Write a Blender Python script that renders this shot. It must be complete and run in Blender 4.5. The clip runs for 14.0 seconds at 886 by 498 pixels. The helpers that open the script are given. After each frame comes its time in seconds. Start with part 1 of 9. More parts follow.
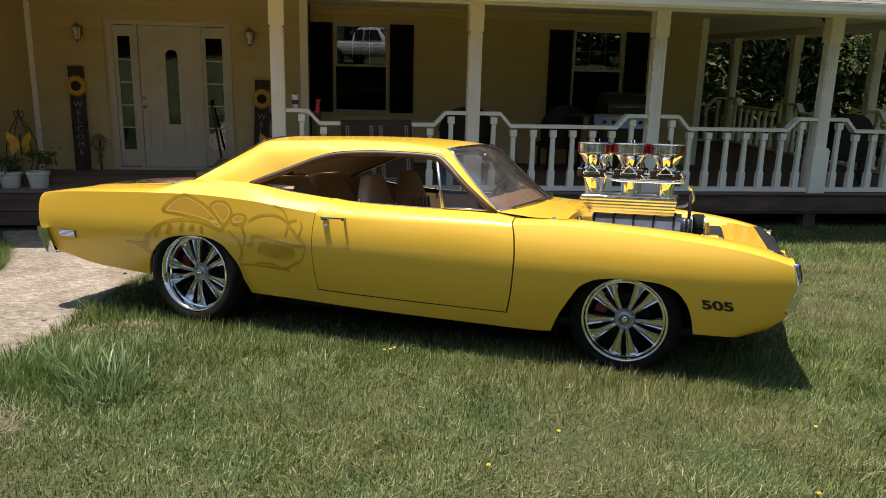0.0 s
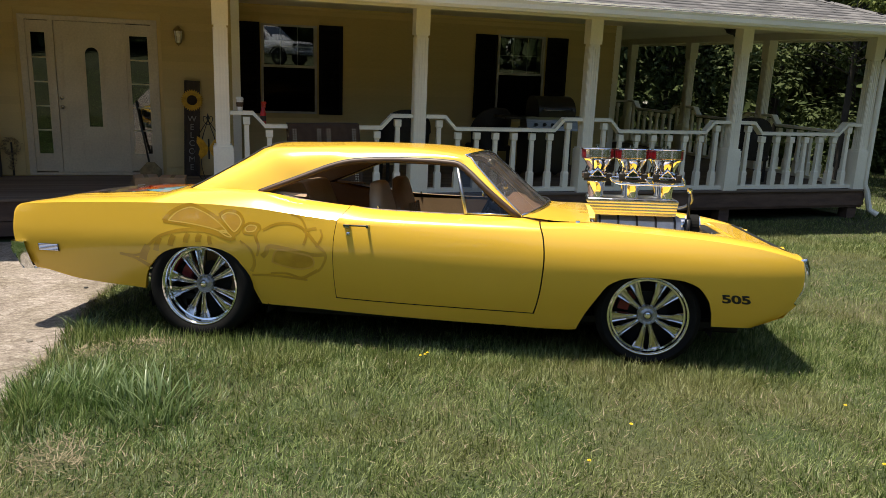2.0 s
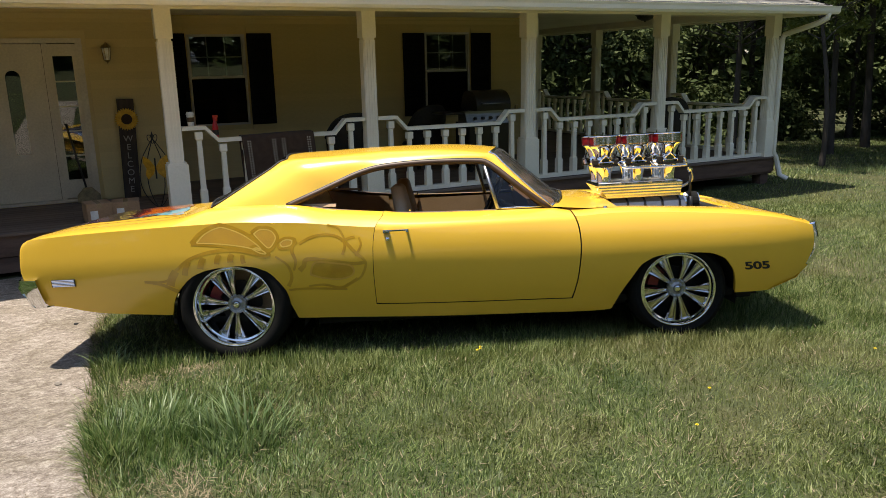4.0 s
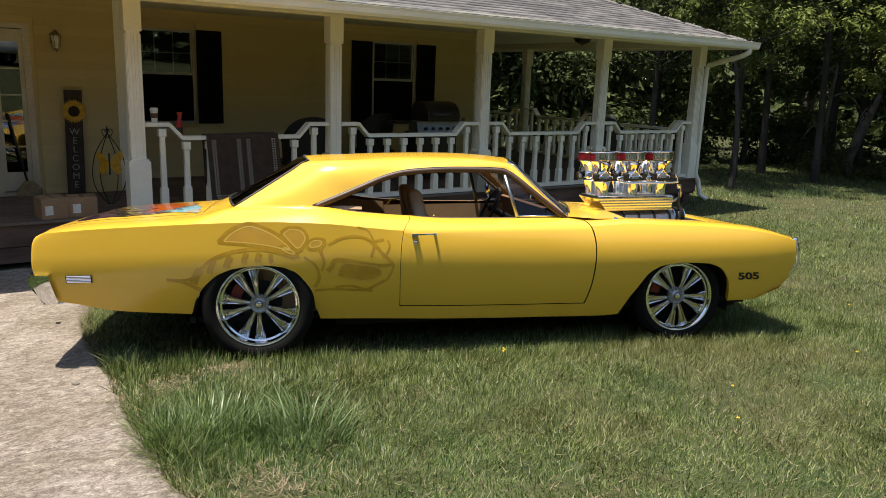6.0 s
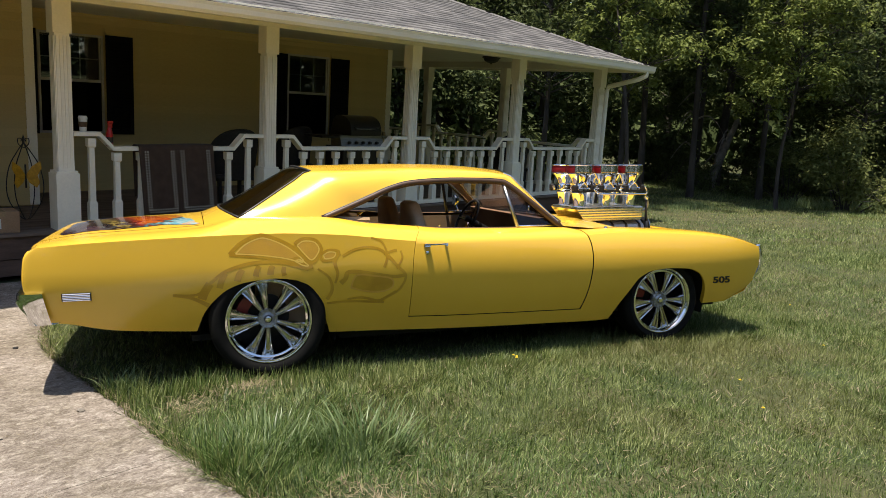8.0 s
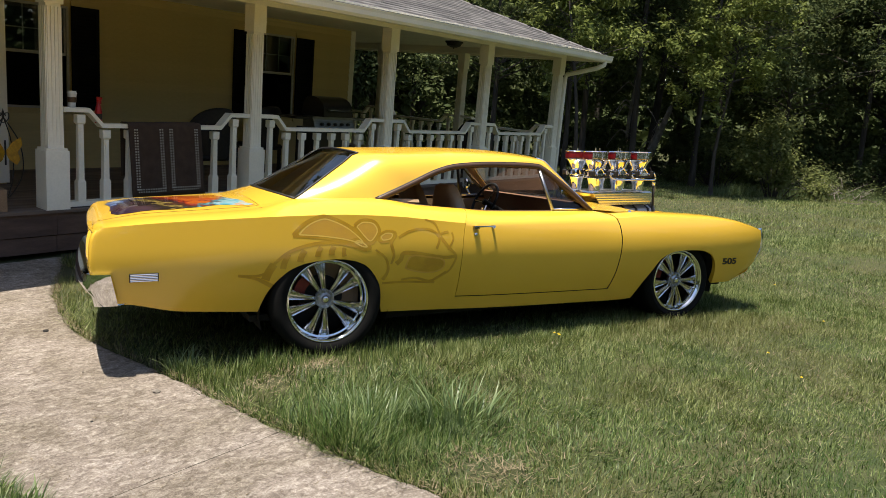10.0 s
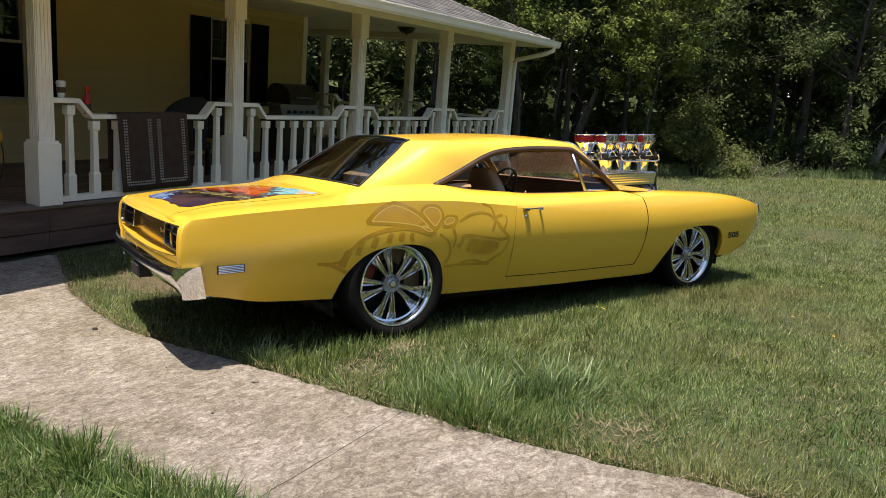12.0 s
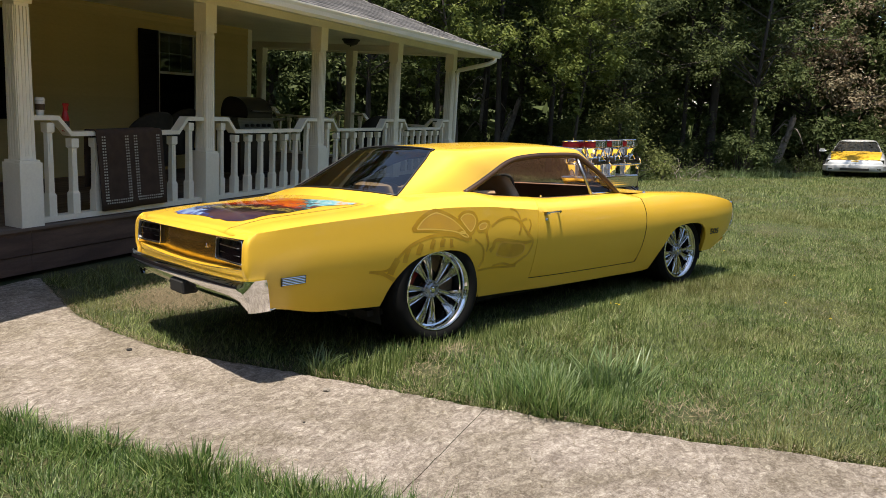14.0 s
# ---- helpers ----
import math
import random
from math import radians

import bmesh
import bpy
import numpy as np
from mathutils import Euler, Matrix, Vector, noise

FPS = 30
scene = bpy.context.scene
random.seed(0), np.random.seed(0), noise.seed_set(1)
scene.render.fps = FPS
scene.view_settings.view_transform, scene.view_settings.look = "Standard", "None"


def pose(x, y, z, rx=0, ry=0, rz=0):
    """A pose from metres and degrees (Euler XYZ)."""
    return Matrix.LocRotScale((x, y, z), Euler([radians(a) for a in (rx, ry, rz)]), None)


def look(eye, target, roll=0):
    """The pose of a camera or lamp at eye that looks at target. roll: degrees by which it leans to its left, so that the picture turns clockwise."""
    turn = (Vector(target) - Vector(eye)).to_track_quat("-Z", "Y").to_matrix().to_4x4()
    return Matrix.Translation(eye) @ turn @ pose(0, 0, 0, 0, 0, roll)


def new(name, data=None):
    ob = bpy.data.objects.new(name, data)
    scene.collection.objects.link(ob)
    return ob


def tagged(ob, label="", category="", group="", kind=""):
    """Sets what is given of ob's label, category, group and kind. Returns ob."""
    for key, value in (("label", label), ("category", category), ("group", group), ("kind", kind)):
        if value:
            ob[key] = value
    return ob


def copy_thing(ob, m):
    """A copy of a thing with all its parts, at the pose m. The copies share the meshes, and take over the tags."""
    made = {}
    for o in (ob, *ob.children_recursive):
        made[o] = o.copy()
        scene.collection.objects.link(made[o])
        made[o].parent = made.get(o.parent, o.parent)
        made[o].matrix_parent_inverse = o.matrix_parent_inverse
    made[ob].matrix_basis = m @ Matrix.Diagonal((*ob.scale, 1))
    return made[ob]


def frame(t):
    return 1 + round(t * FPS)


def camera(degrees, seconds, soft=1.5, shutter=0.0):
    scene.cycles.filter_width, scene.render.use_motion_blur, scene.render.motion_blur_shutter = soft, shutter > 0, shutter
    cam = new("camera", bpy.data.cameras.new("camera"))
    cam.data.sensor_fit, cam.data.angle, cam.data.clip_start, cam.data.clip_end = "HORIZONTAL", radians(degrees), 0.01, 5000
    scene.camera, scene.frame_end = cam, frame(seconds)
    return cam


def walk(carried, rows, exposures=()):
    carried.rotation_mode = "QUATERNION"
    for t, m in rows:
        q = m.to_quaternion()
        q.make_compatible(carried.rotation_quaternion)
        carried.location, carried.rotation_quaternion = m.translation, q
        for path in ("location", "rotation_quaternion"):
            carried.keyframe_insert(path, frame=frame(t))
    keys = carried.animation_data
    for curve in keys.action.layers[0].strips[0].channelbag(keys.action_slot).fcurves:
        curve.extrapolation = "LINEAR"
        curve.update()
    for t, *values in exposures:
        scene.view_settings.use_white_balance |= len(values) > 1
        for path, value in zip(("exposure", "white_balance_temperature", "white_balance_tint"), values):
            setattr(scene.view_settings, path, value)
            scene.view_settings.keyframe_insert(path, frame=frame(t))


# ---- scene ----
cam = camera(60.9, 14.0, soft=0.8)
PATH = [
    (0, (0.299, 0.19, 2.041), (0.597, 2.11, 1.564), 1.5),
    (0.5, (0.037, 0.153, 2.06), (0.4, 2.062, 1.585), 1.7),
    (1, (-0.163, 0.201, 2.046), (0.262, 2.097, 1.571), 1.9),
    (1.5, (-0.404, 0.307, 2.06), (0.13, 2.175, 1.586), 1.2),
    (2, (-0.66, 0.348, 2.067), (-0.04, 2.191, 1.598), 2.3),
    (2.5, (-0.922, 0.356, 2.084), (-0.231, 2.175, 1.62), 2.0),
    (3, (-1.119, 0.428, 2.067), (-0.363, 2.221, 1.606), 1.2),
    (3.2, (-1.213, 0.478, 2.075), (-0.43, 2.259, 1.611), 0.5),
    (5.3, (-2.157, 0.806, 2.095), (-1.103, 2.44, 1.627), 0.8),
    (5.5, (-2.226, 0.844, 2.093), (-1.149, 2.464, 1.63), 1.6),
    (6, (-2.474, 0.95, 2.085), (-1.333, 2.531, 1.64), 2.2),
    (6.5, (-2.675, 1.08, 2.057), (-1.469, 2.612, 1.612), 2.6),
    (7, (-2.828, 1.276, 2.025), (-1.556, 2.766, 1.621), 2.4),
    (7.5, (-3.023, 1.423, 2.002), (-1.679, 2.852, 1.614), 2.7),
    (8, (-3.27, 1.566, 1.996), (-1.847, 2.918, 1.613), 3.5),
    (8.2, (-3.329, 1.619, 1.99), (-1.888, 2.95, 1.599), 3.6),
    (10.3, (-4.093, 2.29, 1.929), (-2.496, 3.419, 1.51), 4.2),
    (10.5, (-4.155, 2.385, 1.918), (-2.539, 3.483, 1.492), 3.6),
    (11, (-4.346, 2.571, 1.92), (-2.7, 3.626, 1.496), 4.6),
    (11.5, (-4.607, 2.763, 1.908), (-2.928, 3.764, 1.485), 3.9),
    (12, (-4.72, 2.924, 1.882), (-3.019, 3.885, 1.455), 4.6),
    (12.5, (-4.81, 3.103, 1.888), (-3.074, 4.001, 1.459), 4.2),
    (13, (-4.979, 3.256, 1.876), (-3.214, 4.102, 1.462), 4.3),
    (13.5, (-5.18, 3.43, 1.86), (-3.391, 4.227, 1.457), 3.8),
    (14, (-5.276, 3.63, 1.824), (-3.461, 4.377, 1.44), 3.7),
]
walk(cam, [(t, look(eye, target, roll)) for t, eye, target, roll in PATH],
     exposures=[(0.0, 0.70, 6900, 10), (14.0, 0.70, 6900, 10)])

# ---- light ----
SUN = Vector((-0.20, 0.088, 1.0)).normalized()
world = bpy.data.worlds.new("sky")
scene.world = world
world.use_nodes = True
wn = world.node_tree.nodes
wl = world.node_tree.links
sky = wn.new("ShaderNodeTexSky")
sky.sky_type = "NISHITA"
sky.sun_disc = False
sky.sun_elevation = math.asin(SUN.z)
sky.sun_rotation = math.atan2(SUN.x, SUN.y)
sky.air_density, sky.dust_density, sky.ozone_density = 0.9, 0.7, 0.35
wl.new(sky.outputs[0], wn["Background"].inputs["Color"])
wn["Background"].inputs["Strength"].default_value = 0.135
sun_data = bpy.data.lights.new("sun", "SUN")
sun_data.energy, sun_data.angle, sun_data.color = 5.0, radians(0.55), (1.0, 0.95, 0.86)
sun_ob = new("sun", sun_data)
sun_ob.matrix_world = look(SUN * 60, (0, 0, 0))


# ---- materials ----
def mat(name, c1, c2=None, rough=0.5, metal=0.0, scale=4.0, fine=60.0, bump=0.0, coat=0.0, rand=0.0, spec=0.5,
        grain=0.12, island=0.0, stretch=(1, 1, 1), rvar=0.1, space="Object"):
    """A surface with two scales of colour variation, uneven gloss and fine relief."""
    m = bpy.data.materials.new(name)
    m.use_nodes = True
    n, l = m.node_tree.nodes, m.node_tree.links
    b = n["Principled BSDF"]
    c2 = c2 or tuple(c * 0.78 for c in c1)
    tc = n.new("ShaderNodeTexCoord")
    mp = n.new("ShaderNodeMapping")
    mp.inputs["Scale"].default_value = stretch
    l.new(tc.outputs[space], mp.inputs["Vector"])
    big, small = n.new("ShaderNodeTexNoise"), n.new("ShaderNodeTexNoise")
    for tex, s, d in ((big, scale, 4.0), (small, fine, 3.0)):
        tex.inputs["Scale"].default_value, tex.inputs["Detail"].default_value = s, d
        l.new(mp.outputs[0], tex.inputs["Vector"])
    ramp = n.new("ShaderNodeMapRange")
    ramp.inputs[1].default_value, ramp.inputs[2].default_value = 0.35, 0.65
    l.new(big.outputs["Fac"], ramp.inputs[0])
    mix = n.new("ShaderNodeMix")
    mix.data_type = "RGBA"
    mix.inputs[6].default_value, mix.inputs[7].default_value = (*c1, 1), (*c2, 1)
    l.new(ramp.outputs[0], mix.inputs[0])
    hsv = n.new("ShaderNodeHueSaturation")
    l.new(mix.outputs[2], hsv.inputs["Color"])
    val = n.new("ShaderNodeMapRange")
    val.inputs[1].default_value, val.inputs[2].default_value = 0.25, 0.75
    val.inputs[3].default_value, val.inputs[4].default_value = 1 - grain, 1 + grain
    l.new(small.outputs["Fac"], val.inputs[0])
    last = val.outputs[0]
    for amount, source in ((rand, "ShaderNodeObjectInfo"), (island, "ShaderNodeNewGeometry")):
        if amount:
            info = n.new(source)
            r = n.new("ShaderNodeMapRange")
            r.inputs[3].default_value, r.inputs[4].default_value = 1 - amount, 1 + amount
            l.new(info.outputs["Random" if rand and source.endswith("Info") else "Random Per Island"], r.inputs[0])
            mul = n.new("ShaderNodeMath")
            mul.operation = "MULTIPLY"
            l.new(last, mul.inputs[0]), l.new(r.outputs[0], mul.inputs[1])
            last = mul.outputs[0]
    l.new(last, hsv.inputs["Value"])
    l.new(hsv.outputs[0], b.inputs["Base Color"])
    rr = n.new("ShaderNodeMapRange")
    rr.inputs[3].default_value, rr.inputs[4].default_value = max(0.0, rough - rvar * rough), min(1.0, rough + rvar * rough)
    l.new(big.outputs["Fac"], rr.inputs[0])
    l.new(rr.outputs[0], b.inputs["Roughness"])
    b.inputs["Metallic"].default_value = metal
    b.inputs["Specular IOR Level"].default_value = spec
    b.inputs["Coat Weight"].default_value = coat
    b.inputs["Coat Roughness"].default_value = 0.04
    if bump:
        bp = n.new("ShaderNodeBump")
        bp.inputs["Strength"].default_value, bp.inputs["Distance"].default_value = min(1.0, bump * 20), bump
        l.new(small.outputs["Fac"], bp.inputs["Height"])
        l.new(bp.outputs[0], b.inputs["Normal"])
    return m


def glass_mat(name, tint=(0.9, 0.95, 0.93), gloss=0.0, rough=0.0, see=0.85, haze=0.0):
    """Thin pane: a clear, slightly tinted sheet, perhaps with painted haze, with a mirror-like surface by Fresnel."""
    m = bpy.data.materials.new(name)
    m.use_nodes = True
    n, l = m.node_tree.nodes, m.node_tree.links
    n.remove(n["Principled BSDF"])
    tr, gl, mx, fr, pw, ma = (n.new("ShaderNode" + k) for k in ("BsdfTransparent", "BsdfGlossy", "MixShader", "LayerWeight", "Math", "Math"))
    tr.inputs["Color"].default_value = (*[c * see for c in tint], 1)
    gl.inputs["Roughness"].default_value = rough
    f0 = ((0.52 + gloss) / (2.52 + gloss)) ** 2
    fr.inputs["Blend"].default_value = 0.5
    pw.operation, ma.operation = "POWER", "MULTIPLY_ADD"
    pw.inputs[1].default_value, ma.inputs[1].default_value, ma.inputs[2].default_value = 5.0, 1 - f0, f0
    l.new(fr.outputs["Facing"], pw.inputs[0]), l.new(pw.outputs[0], ma.inputs[0])
    l.new(ma.outputs[0], mx.inputs[0]), l.new(gl.outputs[0], mx.inputs[2])
    # uneven pale diffuse colour mixed in, standing for sky haze on the glass
    haze_mix, di, nz, dm = (n.new("ShaderNode" + k) for k in ("MixShader", "BsdfDiffuse", "TexNoise", "Math"))
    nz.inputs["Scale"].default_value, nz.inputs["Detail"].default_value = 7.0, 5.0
    dm.operation, dm.inputs[1].default_value = "MULTIPLY", 2 * haze
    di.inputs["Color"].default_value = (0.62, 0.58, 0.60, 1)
    l.new(nz.outputs["Fac"], dm.inputs[0]), l.new(dm.outputs[0], haze_mix.inputs[0])
    l.new(tr.outputs[0], haze_mix.inputs[1]), l.new(di.outputs[0], haze_mix.inputs[2]), l.new(haze_mix.outputs[0], mx.inputs[1])
    l.new(mx.outputs[0], n["Material Output"].inputs["Surface"])
    return m


def rough_concrete(name):
    """Worn, trowelled concrete: broad stains, ragged mid-size mottling, pits and ripples."""
    m = bpy.data.materials.new(name)
    m.use_nodes = True
    n, l = m.node_tree.nodes, m.node_tree.links
    b = n["Principled BSDF"]
    tc, mp = n.new("ShaderNodeTexCoord"), n.new("ShaderNodeMapping")
    mp.inputs["Scale"].default_value, mp.inputs["Rotation"].default_value = (0.8, 1.25, 1.0), (0, 0, 0.45)
    l.new(tc.outputs["Object"], mp.inputs["Vector"])
    tex = []
    for sc, det, rough, dist, src in ((1.7, 5, 0.6, 0.6, tc.outputs["Object"]), (17.0, 9, 0.74, 0.9, mp.outputs[0]), (62.0, 7, 0.72, 1.2, tc.outputs["Object"])):
        t = n.new("ShaderNodeTexNoise")
        t.inputs["Scale"].default_value, t.inputs["Detail"].default_value = sc, det
        t.inputs["Roughness"].default_value, t.inputs["Distortion"].default_value = rough, dist
        l.new(src, t.inputs["Vector"])
        tex.append(t)
    ramp = n.new("ShaderNodeValToRGB")
    e = ramp.color_ramp.elements
    e[0].position, e[0].color = 0.40, (0.185, 0.155, 0.130, 1)
    e[1].position, e[1].color = 0.63, (0.70, 0.645, 0.58, 1)
    for pos, col in ((0.46, (0.28, 0.240, 0.205, 1)), (0.53, (0.42, 0.37, 0.325, 1))):
        e.new(pos).color = col
    mixf = n.new("ShaderNodeMath")
    mixf.operation = "MULTIPLY_ADD"
    mixf.inputs[1].default_value = 0.56
    half = n.new("ShaderNodeMath")
    half.operation = "MULTIPLY_ADD"
    half.inputs[1].default_value, half.inputs[2].default_value = 0.50, -0.03
    l.new(tex[2].outputs["Fac"], half.inputs[0])
    l.new(tex[1].outputs["Fac"], mixf.inputs[0]), l.new(half.outputs[0], mixf.inputs[2])
    l.new(mixf.outputs[0], ramp.inputs[0])
    tint = n.new("ShaderNodeMix")
    tint.data_type, tint.blend_type = "RGBA", "MULTIPLY"
    stain = n.new("ShaderNodeValToRGB")
    stain.color_ramp.elements[0].position, stain.color_ramp.elements[0].color = 0.38, (0.72, 0.69, 0.62, 1)
    stain.color_ramp.elements[1].position, stain.color_ramp.elements[1].color = 0.62, (1.0, 0.97, 0.95, 1)
    l.new(tex[0].outputs["Fac"], stain.inputs[0])
    tint.inputs[0].default_value = 1.0
    l.new(ramp.outputs[0], tint.inputs[6]), l.new(stain.outputs[0], tint.inputs[7])
    l.new(tint.outputs[2], b.inputs["Base Color"])
    b.inputs["Roughness"].default_value, b.inputs["Specular IOR Level"].default_value = 0.92, 0.3
    bp = n.new("ShaderNodeBump")
    bp.inputs["Strength"].default_value, bp.inputs["Distance"].default_value = 1.0, 0.036
    l.new(mixf.outputs[0], bp.inputs["Height"])
    l.new(bp.outputs[0], b.inputs["Normal"])
    return m


def leaf_mat(name, c1, c2, c3, through_=0.35, patch=0.0, rough=0.55, spec=0.25, middle=None, clump=0.0):
    """Leaves and blades: hue by leaf, broad patches, light passing through."""
    m = bpy.data.materials.new(name)
    m.use_nodes = True
    n, l = m.node_tree.nodes, m.node_tree.links
    b = n["Principled BSDF"]
    geo = n.new("ShaderNodeNewGeometry")
    ramp = n.new("ShaderNodeValToRGB")
    e = ramp.color_ramp.elements
    e[0].color, e[1].color = (*c1, 1), (*c2, 1)
    if middle:
        k = e.new(0.55)
        k.color = (*middle, 1)
        e[-1].position = 0.93
    pick = geo.outputs["Random Per Island"]
    if clump:
        cl, ma = n.new("ShaderNodeTexNoise"), n.new("ShaderNodeMath")
        cl.inputs["Scale"].default_value, cl.inputs["Detail"].default_value = 4.5, 3
        l.new(geo.outputs["Position"], cl.inputs["Vector"])
        ma.operation = "MULTIPLY_ADD"
        ma.inputs[1].default_value = clump
        l.new(cl.outputs["Fac"], ma.inputs[0])
        off = n.new("ShaderNodeMath")
        off.operation = "SUBTRACT"
        off.inputs[1].default_value = clump * 0.5
        l.new(pick, off.inputs[0]), l.new(off.outputs[0], ma.inputs[2])
        pick = ma.outputs[0]
    l.new(pick, ramp.inputs[0])
    noise_tex = n.new("ShaderNodeTexNoise")
    noise_tex.inputs["Scale"].default_value, noise_tex.inputs["Detail"].default_value = 0.8, 4
    l.new(geo.outputs["Position"], noise_tex.inputs["Vector"])
    mr = n.new("ShaderNodeMapRange")
    mr.inputs[1].default_value, mr.inputs[2].default_value = 0.45, 0.68
    mr.inputs[4].default_value = patch
    l.new(noise_tex.outputs["Fac"], mr.inputs[0])
    mix = n.new("ShaderNodeMix")
    mix.data_type = "RGBA"
    mix.inputs[7].default_value = (*c3, 1)
    l.new(mr.outputs[0], mix.inputs[0]), l.new(ramp.outputs[0], mix.inputs[6])
    l.new(mix.outputs[2], b.inputs["Base Color"])
    b.inputs["Roughness"].default_value, b.inputs["Specular IOR Level"].default_value = rough, spec
    tl, ms = n.new("ShaderNodeBsdfTranslucent"), n.new("ShaderNodeMixShader")
    l.new(mix.outputs[2], tl.inputs["Color"])
    ms.inputs[0].default_value = through_
    l.new(b.outputs[0], ms.inputs[1]), l.new(tl.outputs[0], ms.inputs[2])
    l.new(ms.outputs[0], n["Material Output"].inputs["Surface"])
    return m


PAINT = mat("yellow_paint", (0.86, 0.515, 0.054), (0.83, 0.495, 0.048), rough=0.26, coat=0.6, scale=1.2, fine=900, grain=0.02)
GHOST = mat("ghost_paint", (0.56, 0.29, 0.020), (0.66, 0.36, 0.024), rough=0.30, coat=1.0, scale=9, fine=200, grain=0.05)
GHOSTFILL = mat("ghost_fill_paint", (0.70, 0.37, 0.055), (0.76, 0.41, 0.050), rough=0.30, coat=1.0, scale=9, fine=200, grain=0.04)
GHOSTLINE = mat("ghost_line_paint", (0.94, 0.62, 0.13), (0.92, 0.60, 0.11), rough=0.30, coat=1.0, scale=9, fine=200, grain=0.03)
CHROME = mat("chrome", (0.86, 0.87, 0.88), (0.80, 0.81, 0.83), rough=0.06, metal=1.0, scale=6, fine=90, grain=0.02)
POLISHED = mat("polished_aluminium", (0.80, 0.81, 0.82), (0.70, 0.71, 0.72), rough=0.16, metal=1.0, scale=14, fine=120, grain=0.04)
CAST = mat("cast_aluminium", (0.50, 0.51, 0.53), (0.36, 0.37, 0.39), rough=0.38, metal=1.0, scale=12, fine=150, bump=0.0006)
RUBBER = mat("tyre_rubber", (0.005, 0.005, 0.005), (0.009, 0.009, 0.008), rough=0.8, spec=0.15, scale=12, fine=160, bump=0.0008)
BLACK = mat("black_plastic", (0.012, 0.012, 0.013), (0.02, 0.02, 0.02), rough=0.45, scale=9, fine=140)
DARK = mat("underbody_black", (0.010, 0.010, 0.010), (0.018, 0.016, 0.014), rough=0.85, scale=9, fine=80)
TAN = mat("tan_vinyl", (0.44, 0.295, 0.17), (0.38, 0.25, 0.135), rough=0.48, scale=5, fine=180, bump=0.0008)
# the tan vinyl again, lightened to paint sunlight on the rear backrest
SUNLITTAN = mat("sunlit_tan_vinyl", (0.62, 0.48, 0.32), (0.55, 0.42, 0.27), rough=0.5, scale=5, fine=180, bump=0.0008)
BROWN = mat("brown_vinyl", (0.075, 0.038, 0.02), (0.055, 0.028, 0.015), rough=0.5, scale=5, fine=150, bump=0.0008)
REDGEL = mat("red_filter", (0.22, 0.006, 0.012), (0.14, 0.004, 0.008), rough=0.35, scale=30, fine=200)
LENS = mat("smoked_lens", (0.0035, 0.003, 0.0035), (0.006, 0.003, 0.0035), rough=0.10, spec=0.3, scale=30, fine=140)
CALIPER = mat("red_caliper", (0.24, 0.012, 0.012), rough=0.35, scale=20)
WHITEPAINT = mat("white_trim", (0.90, 0.85, 0.73), (0.84, 0.79, 0.67), rough=0.5, scale=2, fine=45, bump=0.0002, grain=0.04, rand=0.05)
SIDING = mat("yellow_siding", (0.56, 0.438, 0.195), (0.51, 0.395, 0.172), rough=0.55, scale=1.2, fine=50, bump=0.0002, grain=0.05, rand=0.05, stretch=(1, 1, 1))
SHUTTER = mat("black_shutter", (0.004, 0.004, 0.005), (0.007, 0.006, 0.007), rough=0.85, spec=0.15, scale=6, fine=90)
DECKWOOD = mat("weathered_deck", (0.17, 0.125, 0.10), (0.11, 0.08, 0.062), rough=0.8, scale=2.5, fine=40, bump=0.002, rand=0.15, stretch=(1, 6, 6))
SKIRTWOOD = mat("brown_skirt_board", (0.15, 0.090, 0.064), (0.085, 0.050, 0.037), rough=0.8, scale=2.2, fine=36, bump=0.002, rand=0.12, stretch=(1, 5, 5))
SHINGLE = mat("grey_shingle", (0.165, 0.155, 0.15), (0.10, 0.096, 0.096), rough=0.95, scale=3, fine=120, bump=0.002, island=0.22)
CONCRETE = rough_concrete("concrete")
SOIL = mat("lawn_soil", (0.030, 0.046, 0.010), (0.062, 0.060, 0.022), rough=1.0, scale=2.2, fine=90, bump=0.02, grain=0.5)
GRASS = leaf_mat("lawn_grass", (0.040, 0.068, 0.012), (0.33, 0.37, 0.145), (0.24, 0.205, 0.088), 0.40, 0.46, spec=0.4, rough=0.5, middle=(0.110, 0.162, 0.037), clump=0.55)
LUSH = leaf_mat("lush_grass", (0.022, 0.046, 0.009), (0.24, 0.31, 0.11), (0.078, 0.100, 0.028), 0.38, 0.35, spec=0.45, rough=0.45, middle=(0.072, 0.145, 0.026), clump=0.5)
STRAW = leaf_mat("dry_straw", (0.13, 0.095, 0.055), (0.40, 0.33, 0.215), (0.20, 0.155, 0.095), 0.3, 0.5)
BLADE = leaf_mat("coarse_grass", (0.055, 0.10, 0.028), (0.26, 0.33, 0.155), (0.13, 0.20, 0.07), 0.3, 0.4, spec=0.4, rough=0.4)
LEAF = leaf_mat("tree_leaf", (0.060, 0.088, 0.032), (0.125, 0.155, 0.058), (0.085, 0.108, 0.044), 0.4, 0.5, spec=0.12)
LEAFB = leaf_mat("understory_leaf", (0.068, 0.092, 0.033), (0.145, 0.175, 0.066), (0.095, 0.115, 0.048), 0.4, 0.5, spec=0.12)
LEAFY = leaf_mat("pale_bush_leaf", (0.10, 0.125, 0.034), (0.20, 0.22, 0.075), (0.14, 0.15, 0.058), 0.4, 0.5, spec=0.12)
